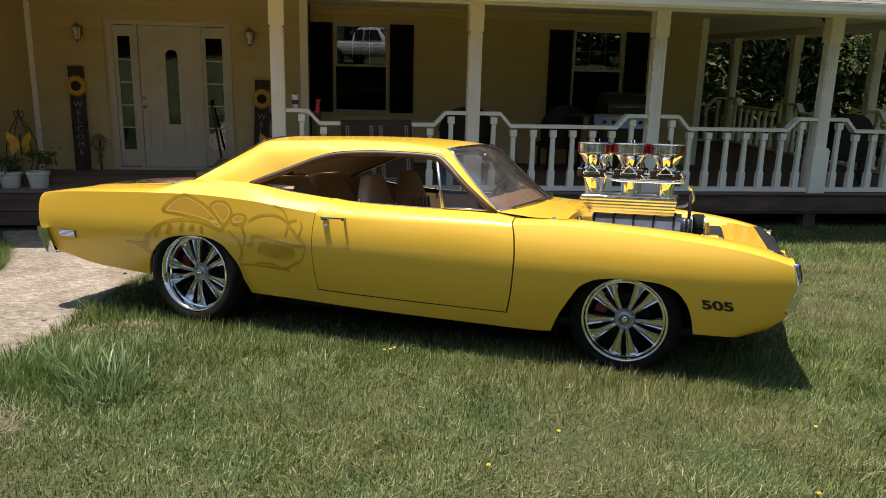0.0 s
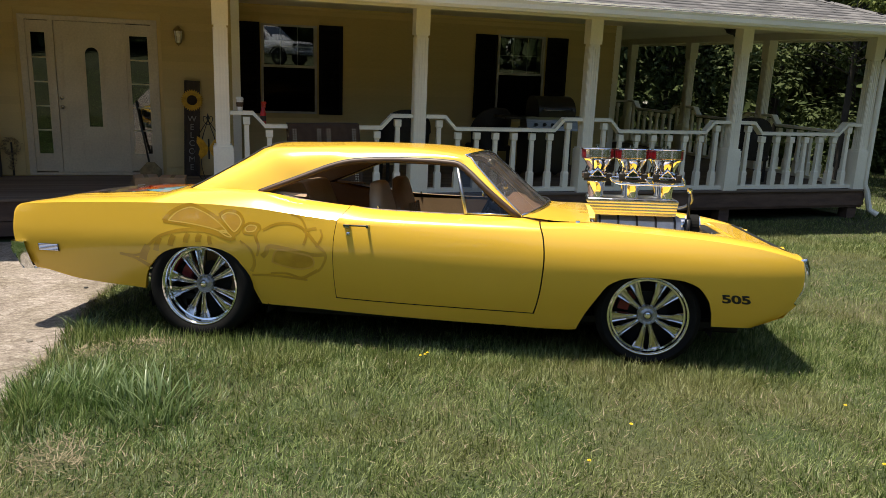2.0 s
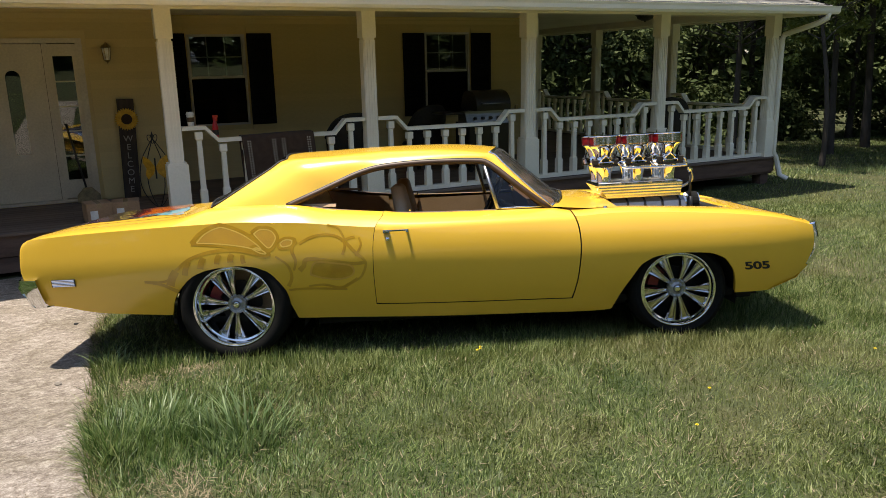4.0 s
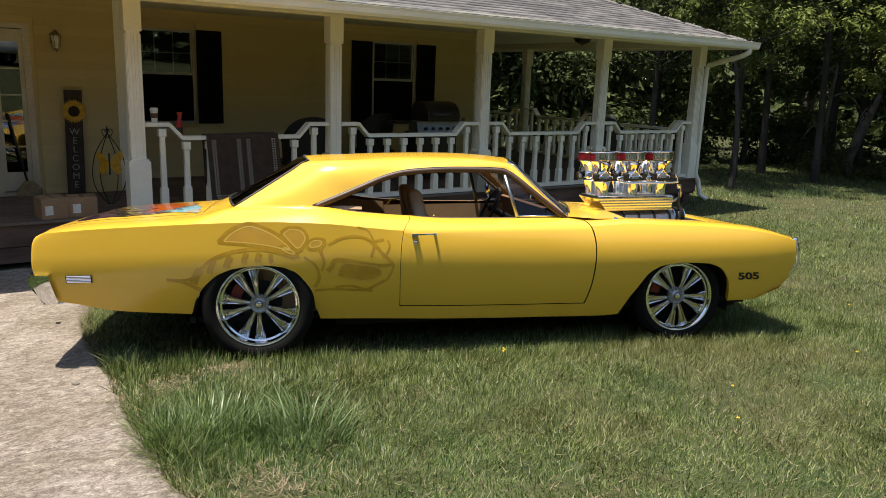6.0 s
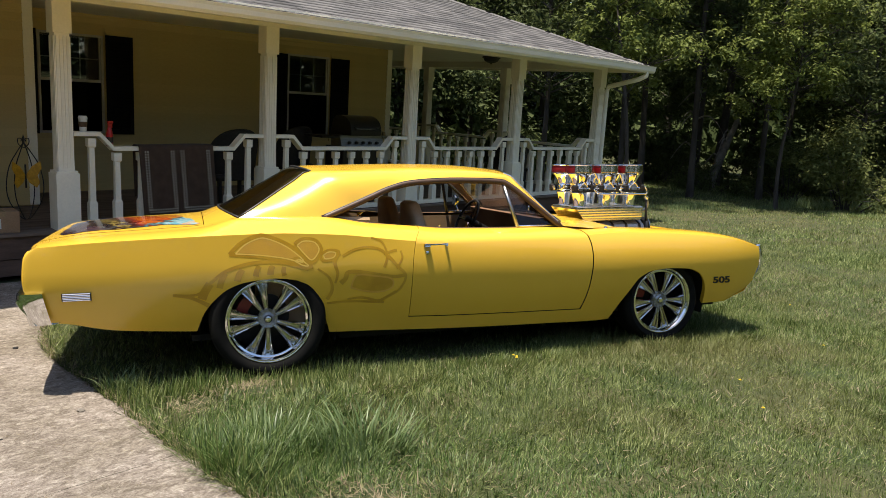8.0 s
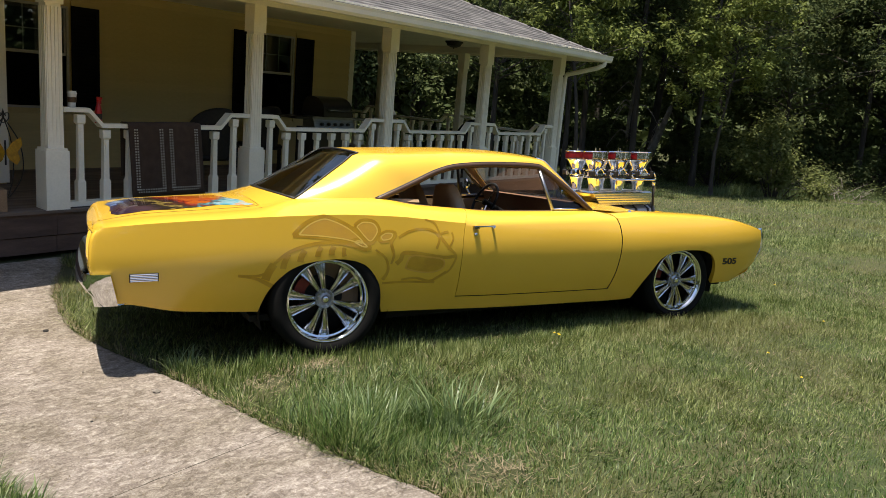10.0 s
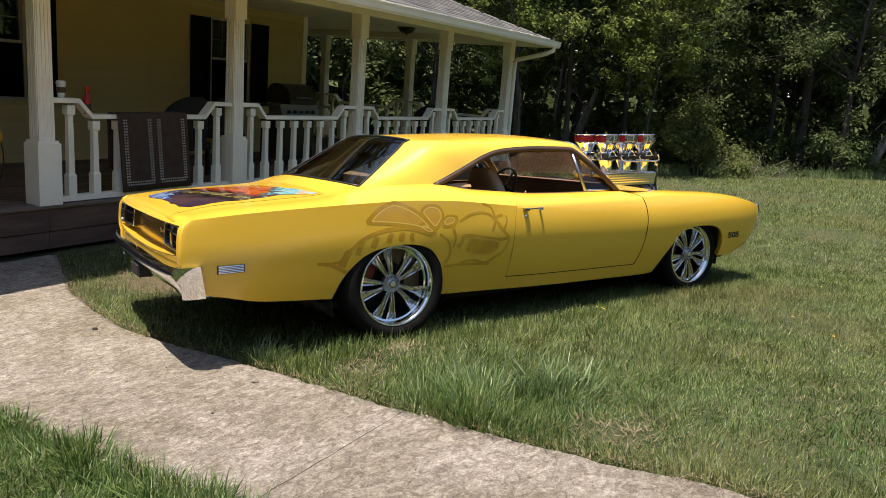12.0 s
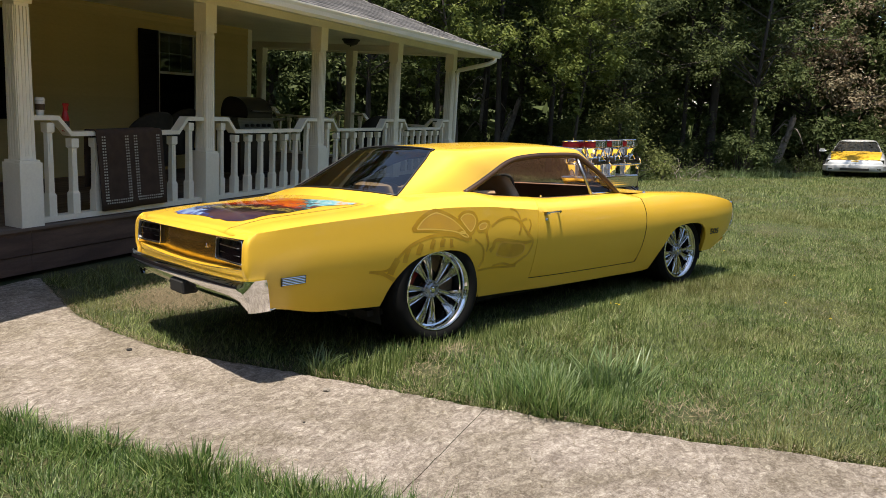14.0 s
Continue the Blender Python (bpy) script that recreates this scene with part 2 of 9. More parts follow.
# brighter leaf colour: the sun on the young trees is painted into it
LEAFV = leaf_mat("sunlit_leaf", (0.13, 0.17, 0.040), (0.27, 0.31, 0.090), (0.18, 0.21, 0.065), 0.45, 0.5, spec=0.12)
LEAFR = leaf_mat("rusty_leaf", (0.17, 0.120, 0.080), (0.37, 0.31, 0.22), (0.17, 0.18, 0.08), 0.35, 0.6)
BARK = mat("bark", (0.075, 0.062, 0.052), (0.038, 0.031, 0.026), rough=0.95, scale=5, fine=30, bump=0.02, stretch=(1, 1, 0.3))
PANE = glass_mat("window_glass", (0.80, 0.86, 0.84), gloss=0.32, see=0.8)
AUTOGLASS = glass_mat("car_glass", (0.72, 0.68, 0.62), gloss=0.45, see=0.38)
# the windscreen's pale sky reflection is partly painted in as diffuse colour
SCREEN = glass_mat("windscreen_glass", (0.86, 0.80, 0.74), gloss=0.45, see=0.80, haze=0.07)
VENTGLASS = glass_mat("vent_glass", (0.72, 0.72, 0.72), see=0.5)
SCREENCLOTH = glass_mat("insect_screen", (0.3, 0.3, 0.3), gloss=-0.45, see=0.45)
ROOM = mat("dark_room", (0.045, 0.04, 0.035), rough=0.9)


# ---- building tools ----
def smooth_curve(points):
    """A smooth monotone curve through (x, value) pairs, as a function."""
    xs, ys = np.array([p[0] for p in points], float), np.array([p[1] for p in points], float)
    d = np.diff(ys) / np.diff(xs)
    m = np.zeros(len(xs))
    m[0], m[-1] = d[0], d[-1]
    for i in range(1, len(xs) - 1):
        m[i] = 0 if d[i - 1] * d[i] <= 0 else 2 * d[i - 1] * d[i] / (d[i - 1] + d[i])

    def value(x):
        x = min(max(x, xs[0]), xs[-1])
        i = min(int(np.searchsorted(xs, x, "right")) - 1, len(xs) - 2)
        h = xs[i + 1] - xs[i]
        s = (x - xs[i]) / h
        return float((1 + 2 * s) * (1 - s) ** 2 * ys[i] + s * (1 - s) ** 2 * h * m[i] + s * s * (3 - 2 * s) * ys[i + 1] + s * s * (s - 1) * h * m[i + 1])
    return value


def thing(name, m=None, label="", category="", group="", kind=""):
    ob = tagged(new(name), label, category, group, kind)
    ob.matrix_basis = m or Matrix()
    ob.empty_display_size = 0.1
    return ob


def finish(bm, material, smooth=False, name="mesh"):
    me = bpy.data.meshes.new(name)
    bm.to_mesh(me)
    bm.free()
    for mm in material if isinstance(material, (list, tuple)) else [material]:
        me.materials.append(mm)
    if smooth:
        for p in me.polygons:
            p.use_smooth = True
        if smooth is not True:
            me.set_sharp_from_angle(angle=radians(smooth))
    return me


def part(name, bm, material, parent, label="", smooth=False, m=None, kind=""):
    ob = tagged(new(name, finish(bm, material, smooth, name)), label, kind=kind)
    ob.parent = parent
    if "glass" in material.name and "dark" not in material.name:
        ob.visible_shadow = False
    if m is not None:
        ob.matrix_basis = m
    return ob


def solid(name, bm, material, label="", category="", smooth=False, m=None, group="", kind=""):
    ob = tagged(new(name, finish(bm, material, smooth, name)), label, category, group, kind)
    if m is not None:
        ob.matrix_basis = m
    return ob


def box(bm, x0, x1, y0, y1, z0, z1, bevel=0.0):
    r = bmesh.ops.create_cube(bm, size=1.0, matrix=Matrix.Translation(((x0 + x1) / 2, (y0 + y1) / 2, (z0 + z1) / 2)) @ Matrix.Diagonal((x1 - x0, y1 - y0, z1 - z0, 1)))
    if bevel:
        vs = set(r["verts"])
        es = [e for e in bm.edges if e.verts[0] in vs and e.verts[1] in vs]
        bmesh.ops.bevel(bm, geom=es, offset=bevel, segments=1, affect="EDGES")
    return bm


def boxed(*a, bevel=0.0):
    return box(bmesh.new(), *a, bevel=bevel)


def tube(bm, path, radius, seg=8, caps=True):
    """A round bar along a path; radius a number or one a point."""
    pts = [Vector(p) for p in path]
    rad = radius if isinstance(radius, (list, tuple)) else [radius] * len(pts)
    rings, side = [], None
    for i, p in enumerate(pts):
        d = (pts[min(i + 1, len(pts) - 1)] - pts[max(i - 1, 0)]).normalized()
        if side is None:
            side = d.cross(Vector((0, 0, 1)))
            if side.length < 0.1:
                side = d.cross(Vector((0, 1, 0)))
        side = (side - d * side.dot(d)).normalized()
        up = d.cross(side)
        rings.append([bm.verts.new(p + (side * math.cos(a) + up * math.sin(a)) * rad[i]) for a in (2 * math.pi * k / seg for k in range(seg))])
    for a, b in zip(rings, rings[1:]):
        for k in range(seg):
            bm.faces.new((a[k], a[(k + 1) % seg], b[(k + 1) % seg], b[k]))
    if caps:
        bm.faces.new(rings[0][::-1]), bm.faces.new(rings[-1])
    return bm


def lathe(bm, profile, seg=24, axis="z", at=(0, 0, 0), closed=False):
    """Turns (radius, height) pairs round an axis."""
    at = Vector(at)
    rings = []
    for r, h in profile:
        ring = []
        for k in range(seg):
            a = 2 * math.pi * k / seg
            c, s = r * math.cos(a), r * math.sin(a)
            ring.append(bm.verts.new(at + Vector({"z": (c, s, h), "y": (c, h, s), "x": (h, c, s)}[axis])))
        rings.append(ring)
    pairs = list(zip(rings, rings[1:])) + ([(rings[-1], rings[0])] if closed else [])
    for a, b in pairs:
        for k in range(seg):
            bm.faces.new((a[k], a[(k + 1) % seg], b[(k + 1) % seg], b[k]))
    bmesh.ops.recalc_face_normals(bm, faces=bm.faces[:])
    return bm


def prism(bm, outline, depth, place=lambda u, v, w: (u, v, w)):
    """A flat outline of (u, v) pairs given thickness."""
    a = [bm.verts.new(place(u, v, 0.0)) for u, v in outline]
    b = [bm.verts.new(place(u, v, depth)) for u, v in outline]
    bm.faces.new(a[::-1]), bm.faces.new(b)
    for i in range(len(a)):
        j = (i + 1) % len(a)
        bm.faces.new((a[i], a[j], b[j], b[i]))
    bmesh.ops.recalc_face_normals(bm, faces=bm.faces[:])
    return bm


def grid_mesh(bm, rows):
    """Quads through rows of points; gives the rows of vertices."""
    vs = [[bm.verts.new(p) for p in r] for r in rows]
    for a, b in zip(vs, vs[1:]):
        for k in range(len(a) - 1):
            bm.faces.new((a[k], a[k + 1], b[k + 1], b[k]))
    return vs


def fast_mesh(name, verts, tris, material):
    """A large triangle mesh from arrays."""
    me = bpy.data.meshes.new(name)
    me.vertices.add(len(verts))
    me.vertices.foreach_set("co", np.asarray(verts, np.float32).ravel())
    me.loops.add(3 * len(tris))
    me.loops.foreach_set("vertex_index", np.asarray(tris, np.int32).ravel())
    me.polygons.add(len(tris))
    me.polygons.foreach_set("loop_start", np.arange(0, 3 * len(tris), 3, dtype=np.int32))
    me.polygons.foreach_set("loop_total", np.full(len(tris), 3, np.int32))
    me.update(calc_edges=True)
    me.materials.append(material)
    return me


# ---- ground ----
def ground_z(x, y):
    z = 0.18 + 0.07 * (5.3 - min(y, 8.6)) - 0.01 * max(0.0, y - 8.6)
    z -= min(0.5, 0.021 * max(0.0, x - 12))
    # a low swell of turf along the car's flank
    u, v = (x - 0.2) * 0.889 - (y - 5.0) * 0.459, (x - 0.2) * 0.459 + (y - 5.0) * 0.889
    if -2.2 < u < 3.2 and -1.6 < v < 0.4:
        z += (0.075 - 0.014 * (u + 1)) * math.exp(-((v + 0.42) / 0.34) ** 2) * min(1.0, max(0.0, (u + 1.75) / 0.5)) * min(1.0, max(0.0, (3.2 - u) / 0.8))
    return z


def walk_edges(y):
    """The curving concrete path: x of its two edges at y."""
    right = smooth_curve([(-8, -1.2), (2.9, -1.58), (4.2, -1.64), (5.3, -1.60), (5.8, -1.55), (6.4, -1.52), (6.85, -1.50), (7.36, -1.43), (7.67, -1.33), (8.24, -1.12), (8.52, -1.0), (9.16, -0.66), (9.78, -0.32)])
    left = smooth_curve([(-8, -2.6), (3.0, -2.84), (5.2, -2.80), (6.3, -2.77), (7.1, -2.77), (7.7, -2.83), (8.6, -3.1), (9.78, -3.6)])
    return left(y), right(y)


def make_ground():
    xs = np.concatenate([np.linspace(-60, -8, 14), np.linspace(-7, 14, 85), np.linspace(15, 80, 40)])
    ys = np.concatenate([np.linspace(-60, -5, 30), np.linspace(-4, 10, 57), np.linspace(11, 80, 36)])
    bm = bmesh.new()
    rows = []
    for y in ys:
        rows.append([(x, y, ground_z(x, y) + (0.02 * (noise.noise((x * 0.7, y * 0.7, 0)) - 0.3) if -8 < x < 30 else 0)
                      - (0.03 if walk_edges(y)[0] < x < walk_edges(y)[1] and -8 < y < 9.8 else 0)) for x in xs])
    grid_mesh(bm, rows)
    solid("ground", bm, SOIL, "green lawn ground sloping down towards the house", "lawn", smooth=True, kind="structure")


def make_walkway():
    """Concrete slabs with a worn, uneven surface and joints across."""
    top = thing("pavement", label="worn tan concrete garden path with cracks and joints", category="path", kind="structure")
    joints = [-8, 0.4, 4.82, 7.66, 9.78]
    for a, b in zip(joints, joints[1:]):
        bm = bmesh.new()
        n = max(4, int((b - a) / (0.025 if a > 0 else 0.1)))
        rows, m = [], 44
        for i in range(n + 1):
            y = a + 0.002 + (b - a - 0.004) * i / n
            l, r = walk_edges(y)
            l += 0.05 * noise.noise((y * 3.1, 4, 0)) + 0.02 * noise.noise((y * 14, 4, 0))
            r += 0.03 * noise.noise((y * 3.1, 9, 0)) + 0.02 * noise.noise((y * 14, 9, 0))
            row = [(l, y, ground_z(l, y) - 0.07)]
            for k in range(m + 1):
                x = l + (r - l) * k / m
                e = 0.012 if k in (0, m) else 0.006 if i in (0, n) else 0.0
                row.append((x, y, ground_z(x, y) + 0.014 - e + 0.005 * noise.noise((x * 6, y * 11, 1)) + 0.004 * noise.noise((x * 15, y * 26, 1))))
            row.append((r, y, ground_z(r, y) - 0.07))
            rows.append(row)
        grid_mesh(bm, rows)
        part("slab", bm, CONCRETE, top, smooth=True)


make_ground()
make_walkway()

# ---- house ----
# the house stands turned by a degree against the lawn's axes
HOUSE = Matrix.Translation((4.88, 9.87, 0)) @ Matrix.Rotation(radians(-1.03), 4, "Z") @ Matrix.Translation((-4.9, -9.87, 0))


def turn_with_house(others):
    for ob in scene.objects:
        if ob.parent is None and ob not in others:
            ob.matrix_basis = HOUSE @ ob.matrix_basis


others = set(scene.objects)
SASHPAINT = mat("aged_sash_paint", (0.44, 0.43, 0.40), (0.36, 0.35, 0.32), rough=0.5, scale=3, fine=45)
DECK, FRONT, WALL, DOORWALL, CEIL = 0.42, 9.87, 12.75, 11.68, 2.90
POSTS = [-0.29, 2.17, 4.61, 7.05, 9.5]
SIDEROW = [12.25, 14.65, 17.05]


def wall_panel(name, x0, x1, z0, z1, y, holes, thick=0.15):
    """A wall facing -y, cut through by holes (x0, x1, z0, z1)."""
    bm = bmesh.new()
    xs = sorted({x0, x1, *[h[0] for h in holes], *[h[1] for h in holes]})
    zs = sorted({z0, z1, *[h[2] for h in holes], *[h[3] for h in holes]})
    for a, b in zip(xs, xs[1:]):
        for c, d in zip(zs, zs[1:]):
            if not any(h[0] <= (a + b) / 2 <= h[1] and h[2] <= (c + d) / 2 <= h[3] for h in holes):
                box(bm, a, b, y, y + thick, c, d)
    return solid(name, bm, SIDING, "pale yellow clapboard house wall in porch shade", "wall", kind="structure")


board_cache = {}


def clapboards(wall, x0, x1, z0, z1, y, holes, step=0.105):
    """Lapped boards, each a piece of its own, stopping at the openings."""
    if "b" not in board_cache:
        bm = bmesh.new()
        prism(bm, [(0, 0.016), (-0.010, 0.016), (-0.024, 0.012), (-0.027, 0.0), (-0.034, 0.0), (-0.006, 0.122), (0, 0.122)], 1.0, lambda u, v, w: (w, u, v))
        board_cache["b"] = finish(bm, SIDING, name="board")
    z = z0
    while z < z1 - 0.02:
        spans = [(x0, x1)]
        for h in holes:
            if h[2] - 0.1 < z < h[3]:
                spans = [s for a, b in spans for s in ((a, min(b, h[0])), (max(a, h[1]), b)) if s[1] - s[0] > 0.02]
        for a, b in spans:
            ob = new("board", board_cache["b"])
            ob.parent = wall
            ob.matrix_basis = Matrix.Translation((a, y, z)) @ Matrix.Diagonal((b - a, 1, 1, 1))
        z += step


def make_window(x0, x1, z0, z1, y):
    """Double-hung window: white frame, two sashes, the upper one with a 3 by 2 grille."""
    top = thing("window_1" if x0 < 2 else "window_2", pose((x0 + x1) / 2, y, z0), "white double-hung window with a grilled upper sash", "window", kind="structure")
    w, h, f = (x1 - x0) / 2, z1 - z0, 0.030
    bm = bmesh.new()
    for a in ((-w, -w + f, -0.03, 0.1, 0, h), (w - f, w, -0.03, 0.1, 0, h), (-w + f, w - f, -0.03, 0.1, h - f, h), (-w + f, w - f, -0.045, 0.1, 0, f)):
        box(bm, *a)
    part("window_frame", bm, SASHPAINT, top)
    mid = h * 0.535
    bm = bmesh.new()
    box(bm, -w + f, w - f, 0.0, 0.035, mid - 0.02, mid + 0.02)
    for z_a, z_b in ((f, mid - 0.02), (mid + 0.02, h - f)):
        for sx in (-1, 1):
            a, b = sorted((sx * (w - f), sx * (w - f - 0.018)))
            box(bm, a, b, 0.004, 0.03, z_a, z_b)
    part("sash", bm, SASHPAINT, top)
    for k in (1, 2):
        x = -w + f + (2 * w - 2 * f) * k / 3
        part("muntin", boxed(x - 0.008, x + 0.008, 0.029, 0.036, mid + 0.02, h - f), WHITEPAINT, top)
    zc = (mid + h - f) / 2
    part("muntin", boxed(-w + f, w - f, 0.031, 0.039, zc - 0.008, zc + 0.008), WHITEPAINT, top)
    for z_a, z_b in ((f, mid - 0.02), (mid + 0.02, h - f)):
        p = part("pane", boxed(-w + f + 0.018, w - f - 0.018, 0.021, 0.025, z_a, z_b), PANE, top)
        p.visible_shadow = False
    part("insect_screen", boxed(-w + f + 0.004, w - f - 0.004, -0.012, -0.009, f, mid - 0.02), SCREENCLOTH, top)


def make_shutter(x0, x1, z0, z1, y):
    bm = boxed(x0, x0 + 0.05, y - 0.045, y - 0.012, z0, z1)
    top = solid("shutter", bm, SHUTTER, "black louvred shutter beside the porch window", "shutter", group="window shutters")
    part("stile", boxed(x1 - 0.05, x1, y - 0.045, y - 0.012, z0, z1), SHUTTER, top)
    zm = (z0 + z1) / 2
    part("back_panel", boxed(x0 + 0.05, x1 - 0.05, y - 0.020, y - 0.013, z0 + 0.01, z1 - 0.01), SHUTTER, top)
    for a, b in ((z0, z0 + 0.07), (zm - 0.035, zm + 0.035), (z1 - 0.07, z1)):
        part("rail", boxed(x0 + 0.05, x1 - 0.05, y - 0.043, y - 0.012, a, b), SHUTTER, top)
    for a, b in ((z0 + 0.07, zm - 0.035), (zm + 0.035, z1 - 0.07)):
        n = int((b - a) / 0.045)
        bm = bmesh.new()
        for i in range(n):
            z = a + (b - a) * (i + 0.5) / n
            prism(bm, [(-0.04, -0.012), (-0.016, 0.02), (-0.012, 0.02), (-0.036, -0.012)], x1 - x0 - 0.1, lambda u, v, w: (x0 + 0.05 + w, y + u, z + v))
        part("louvres", bm, SHUTTER, top)


DOORPAINT = mat("aged_door_paint", (0.57, 0.505, 0.385), (0.49, 0.43, 0.325), rough=0.5, scale=2.5, fine=40, bump=0.0006)


def make_front_door():
    y, z0 = DOORWALL, DECK
    top = thing("door_1", pose(-1.94, y, z0), "closed white front door with narrow arched glass and two sidelights", "door", kind="structure")
    bm = bmesh.new()
    for a in ((-0.85, -0.77, -0.04, 0.1, 0, 2.11), (0.77, 0.85, -0.04, 0.1, 0, 2.11), (-0.77, 0.77, -0.04, 0.1, 2.05, 2.11),
              (-0.50, -0.44, -0.03, 0.1, 0, 2.05), (0.38, 0.44, -0.03, 0.1, 0, 2.05), (-0.77, 0.77, -0.06, 0.1, -0.0, 0.035)):
        box(bm, *a)
    part("door_frame", bm, DOORPAINT, top)
    # leaf with an arched opening
    n = 12
    gx, gw, ga, gb = 0.01, 0.085, 0.66, 1.72
    arch = [(gx - gw, ga), (gx + gw, ga)] + [(gx + gw * math.cos(math.pi * k / n), gb - gw + gw * math.sin(math.pi * k / n)) for k in range(n + 1)]
    outer = [(-0.435, 0.04), (0.375, 0.04)] + [(0.375 - 0.81 * k / n, 2.045) for k in range(n + 1)]
    bm = bmesh.new()
    for d in (0.0, 0.04):
        a = [bm.verts.new((u, d, v)) for u, v in outer]
        b = [bm.verts.new((u, d, v)) for u, v in arch]
        for i in range(len(a)):
            j = (i + 1) % len(a)
            bm.faces.new((a[i], a[j], b[j], b[i]))
    for x0, x1, za, zb in ((-0.36, -0.16, 1.15, 1.88), (0.13, 0.31, 1.15, 1.88), (-0.36, -0.16, 0.2, 0.95), (0.13, 0.31, 0.2, 0.95)):
        for a in ((x0, x1, -0.008, 0, za, za + 0.02), (x0, x1, -0.008, 0, zb - 0.02, zb), (x0, x0 + 0.02, -0.008, 0, za + 0.02, zb - 0.02), (x1 - 0.02, x1, -0.008, 0, za + 0.02, zb - 0.02)):
            box(bm, *a)
    leaf = part("door_leaf", bm, DOORPAINT, top)
    bm = bmesh.new()
    prism(bm, arch, 0.006, lambda u, v, w: (u, 0.018 + w, v))
    part("pane", bm, PANE, leaf, "dark arched glass")
    for z in (0.92, 1.04):
        part("door_knob", lathe(bmesh.new(), [(0.0, -0.06), (0.022, -0.055), (0.026, -0.04), (0.012, -0.02), (0.03, -0.006), (0.03, 0.0)], 14, "y", (-0.39, 0, z)), CHROME, leaf, "brass-toned knob", smooth=True)
    for x0, x1 in ((-0.77, -0.50), (0.44, 0.77)):
        bm = bmesh.new()
        a, b = 0.29, 1.89
        for q in ((x0, x0 + 0.05, 0, 0.04, 0.05, 2.04), (x1 - 0.05, x1, 0, 0.04, 0.05, 2.04), (x0 + 0.05, x1 - 0.05, 0, 0.04, 0.05, a), (x0 + 0.05, x1 - 0.05, 0, 0.04, b, 2.04)):
            box(bm, *q)
        for k in range(1, 5):
            z = a + (b - a) * k / 5
            box(bm, x0 + 0.05, x1 - 0.05, 0.004, 0.03, z - 0.009, z + 0.009)
        side = part("sidelight", bm, DOORPAINT, top)
        for k in range(5):
            za = a + (b - a) * k / 5
            part("pane", boxed(x0 + 0.05, x1 - 0.05, 0.016, 0.02, za, za + (b - a) / 5), PANE, side)


def make_walls():
    holes = [(0.37, 1.24, 1.25, 2.62), (4.33, 5.20, 1.25, 2.645)]
    w = wall_panel("wall_south", 0.0, 6.65, 0.0, CEIL + 0.3, WALL, holes)
    grow = [(h[0] - 0.04, h[1] + 0.04, h[2] - 0.04, h[3] + 0.04) for h in holes]
    clapboards(w, 0.06, 6.56, DECK, CEIL, WALL, grow)
    dh = [(-2.79, -1.09, DECK, 2.53)]
    d = wall_panel("wall_entry", -3.85, -0.02, 0.0, CEIL + 0.3, DOORWALL, dh)
    clapboards(d, -3.78, -0.11, DECK, CEIL, DOORWALL, [(-2.84, -1.04, DECK - 0.2, 2.58)])
    solid("wall_return", boxed(-0.17, -0.02, DOORWALL + 0.15, WALL + 0.15, 0, CEIL + 0.3), SIDING, "yellow return wall beside the entry", "wall", kind="structure")
    solid("wall_east", boxed(6.5, 6.65, WALL + 0.15, 20.5, 0, CEIL + 0.3), SIDING, "yellow side wall of the house", "wall", kind="structure")
    solid("wall_west", boxed(-4.0, -3.85, 9.6, DOORWALL + 0.15, 0, CEIL + 0.3), SIDING, "yellow wall of the wing beside the entry", "wall", kind="structure")
    solid("wall_wing", boxed(-9.0, -4.0, 9.6, 9.75, -0.2, CEIL + 0.3), SIDING, "yellow front wall of the wing", "wall", kind="structure")
    solid("wall_north", boxed(-9.0, 6.65, 20.5, 20.65, 0, CEIL + 0.3), SIDING, "yellow back wall of the house", "wall", kind="structure")
    for name, a in (("trim", (-0.11, 0.004, DOORWALL - 0.03, DOORWALL, DECK, CEIL)), ("trim", (6.56, 6.675, WALL - 0.03, WALL, DECK, CEIL)),
                    ("trim", (-3.85, -3.78, DOORWALL - 0.03, DOORWALL, DECK, CEIL)), ("trim", (6.65, 6.675, WALL, WALL + 0.1, DECK, CEIL)),
                    ("trim", (-0.02, 0.004, DOORWALL, DOORWALL + 0.1, DECK, CEIL)), ("trim", (0.0, 6.56, WALL - 0.028, WALL, CEIL - 0.12, CEIL)), ("trim", (-3.78, -0.11, DOORWALL - 0.028, DOORWALL, CEIL - 0.12, CEIL))):
        solid(name, boxed(*a), WHITEPAINT if a[1] - a[0] < 1 else SIDING, "painted corner board of the house wall", "trim", kind="structure")
    for h in holes:
        make_window(*h, WALL)
    for a, b in ((0.004, 0.35), (1.27, 1.65), (3.91, 4.30), (5.23, 5.62)):
        make_shutter(a, b, 1.24, 2.635, WALL - 0.026)
    make_front_door()
    # near-black shell behind the openings; the unlit rooms' dark is in its colour
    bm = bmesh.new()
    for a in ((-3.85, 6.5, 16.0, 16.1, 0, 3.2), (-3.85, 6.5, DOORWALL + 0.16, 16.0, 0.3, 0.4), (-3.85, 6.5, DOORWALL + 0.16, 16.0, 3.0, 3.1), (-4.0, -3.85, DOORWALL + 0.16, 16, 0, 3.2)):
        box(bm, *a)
    solid("wall_inner", bm, ROOM, "near-black shell standing for the unlit room behind the windows", "room", kind="structure")


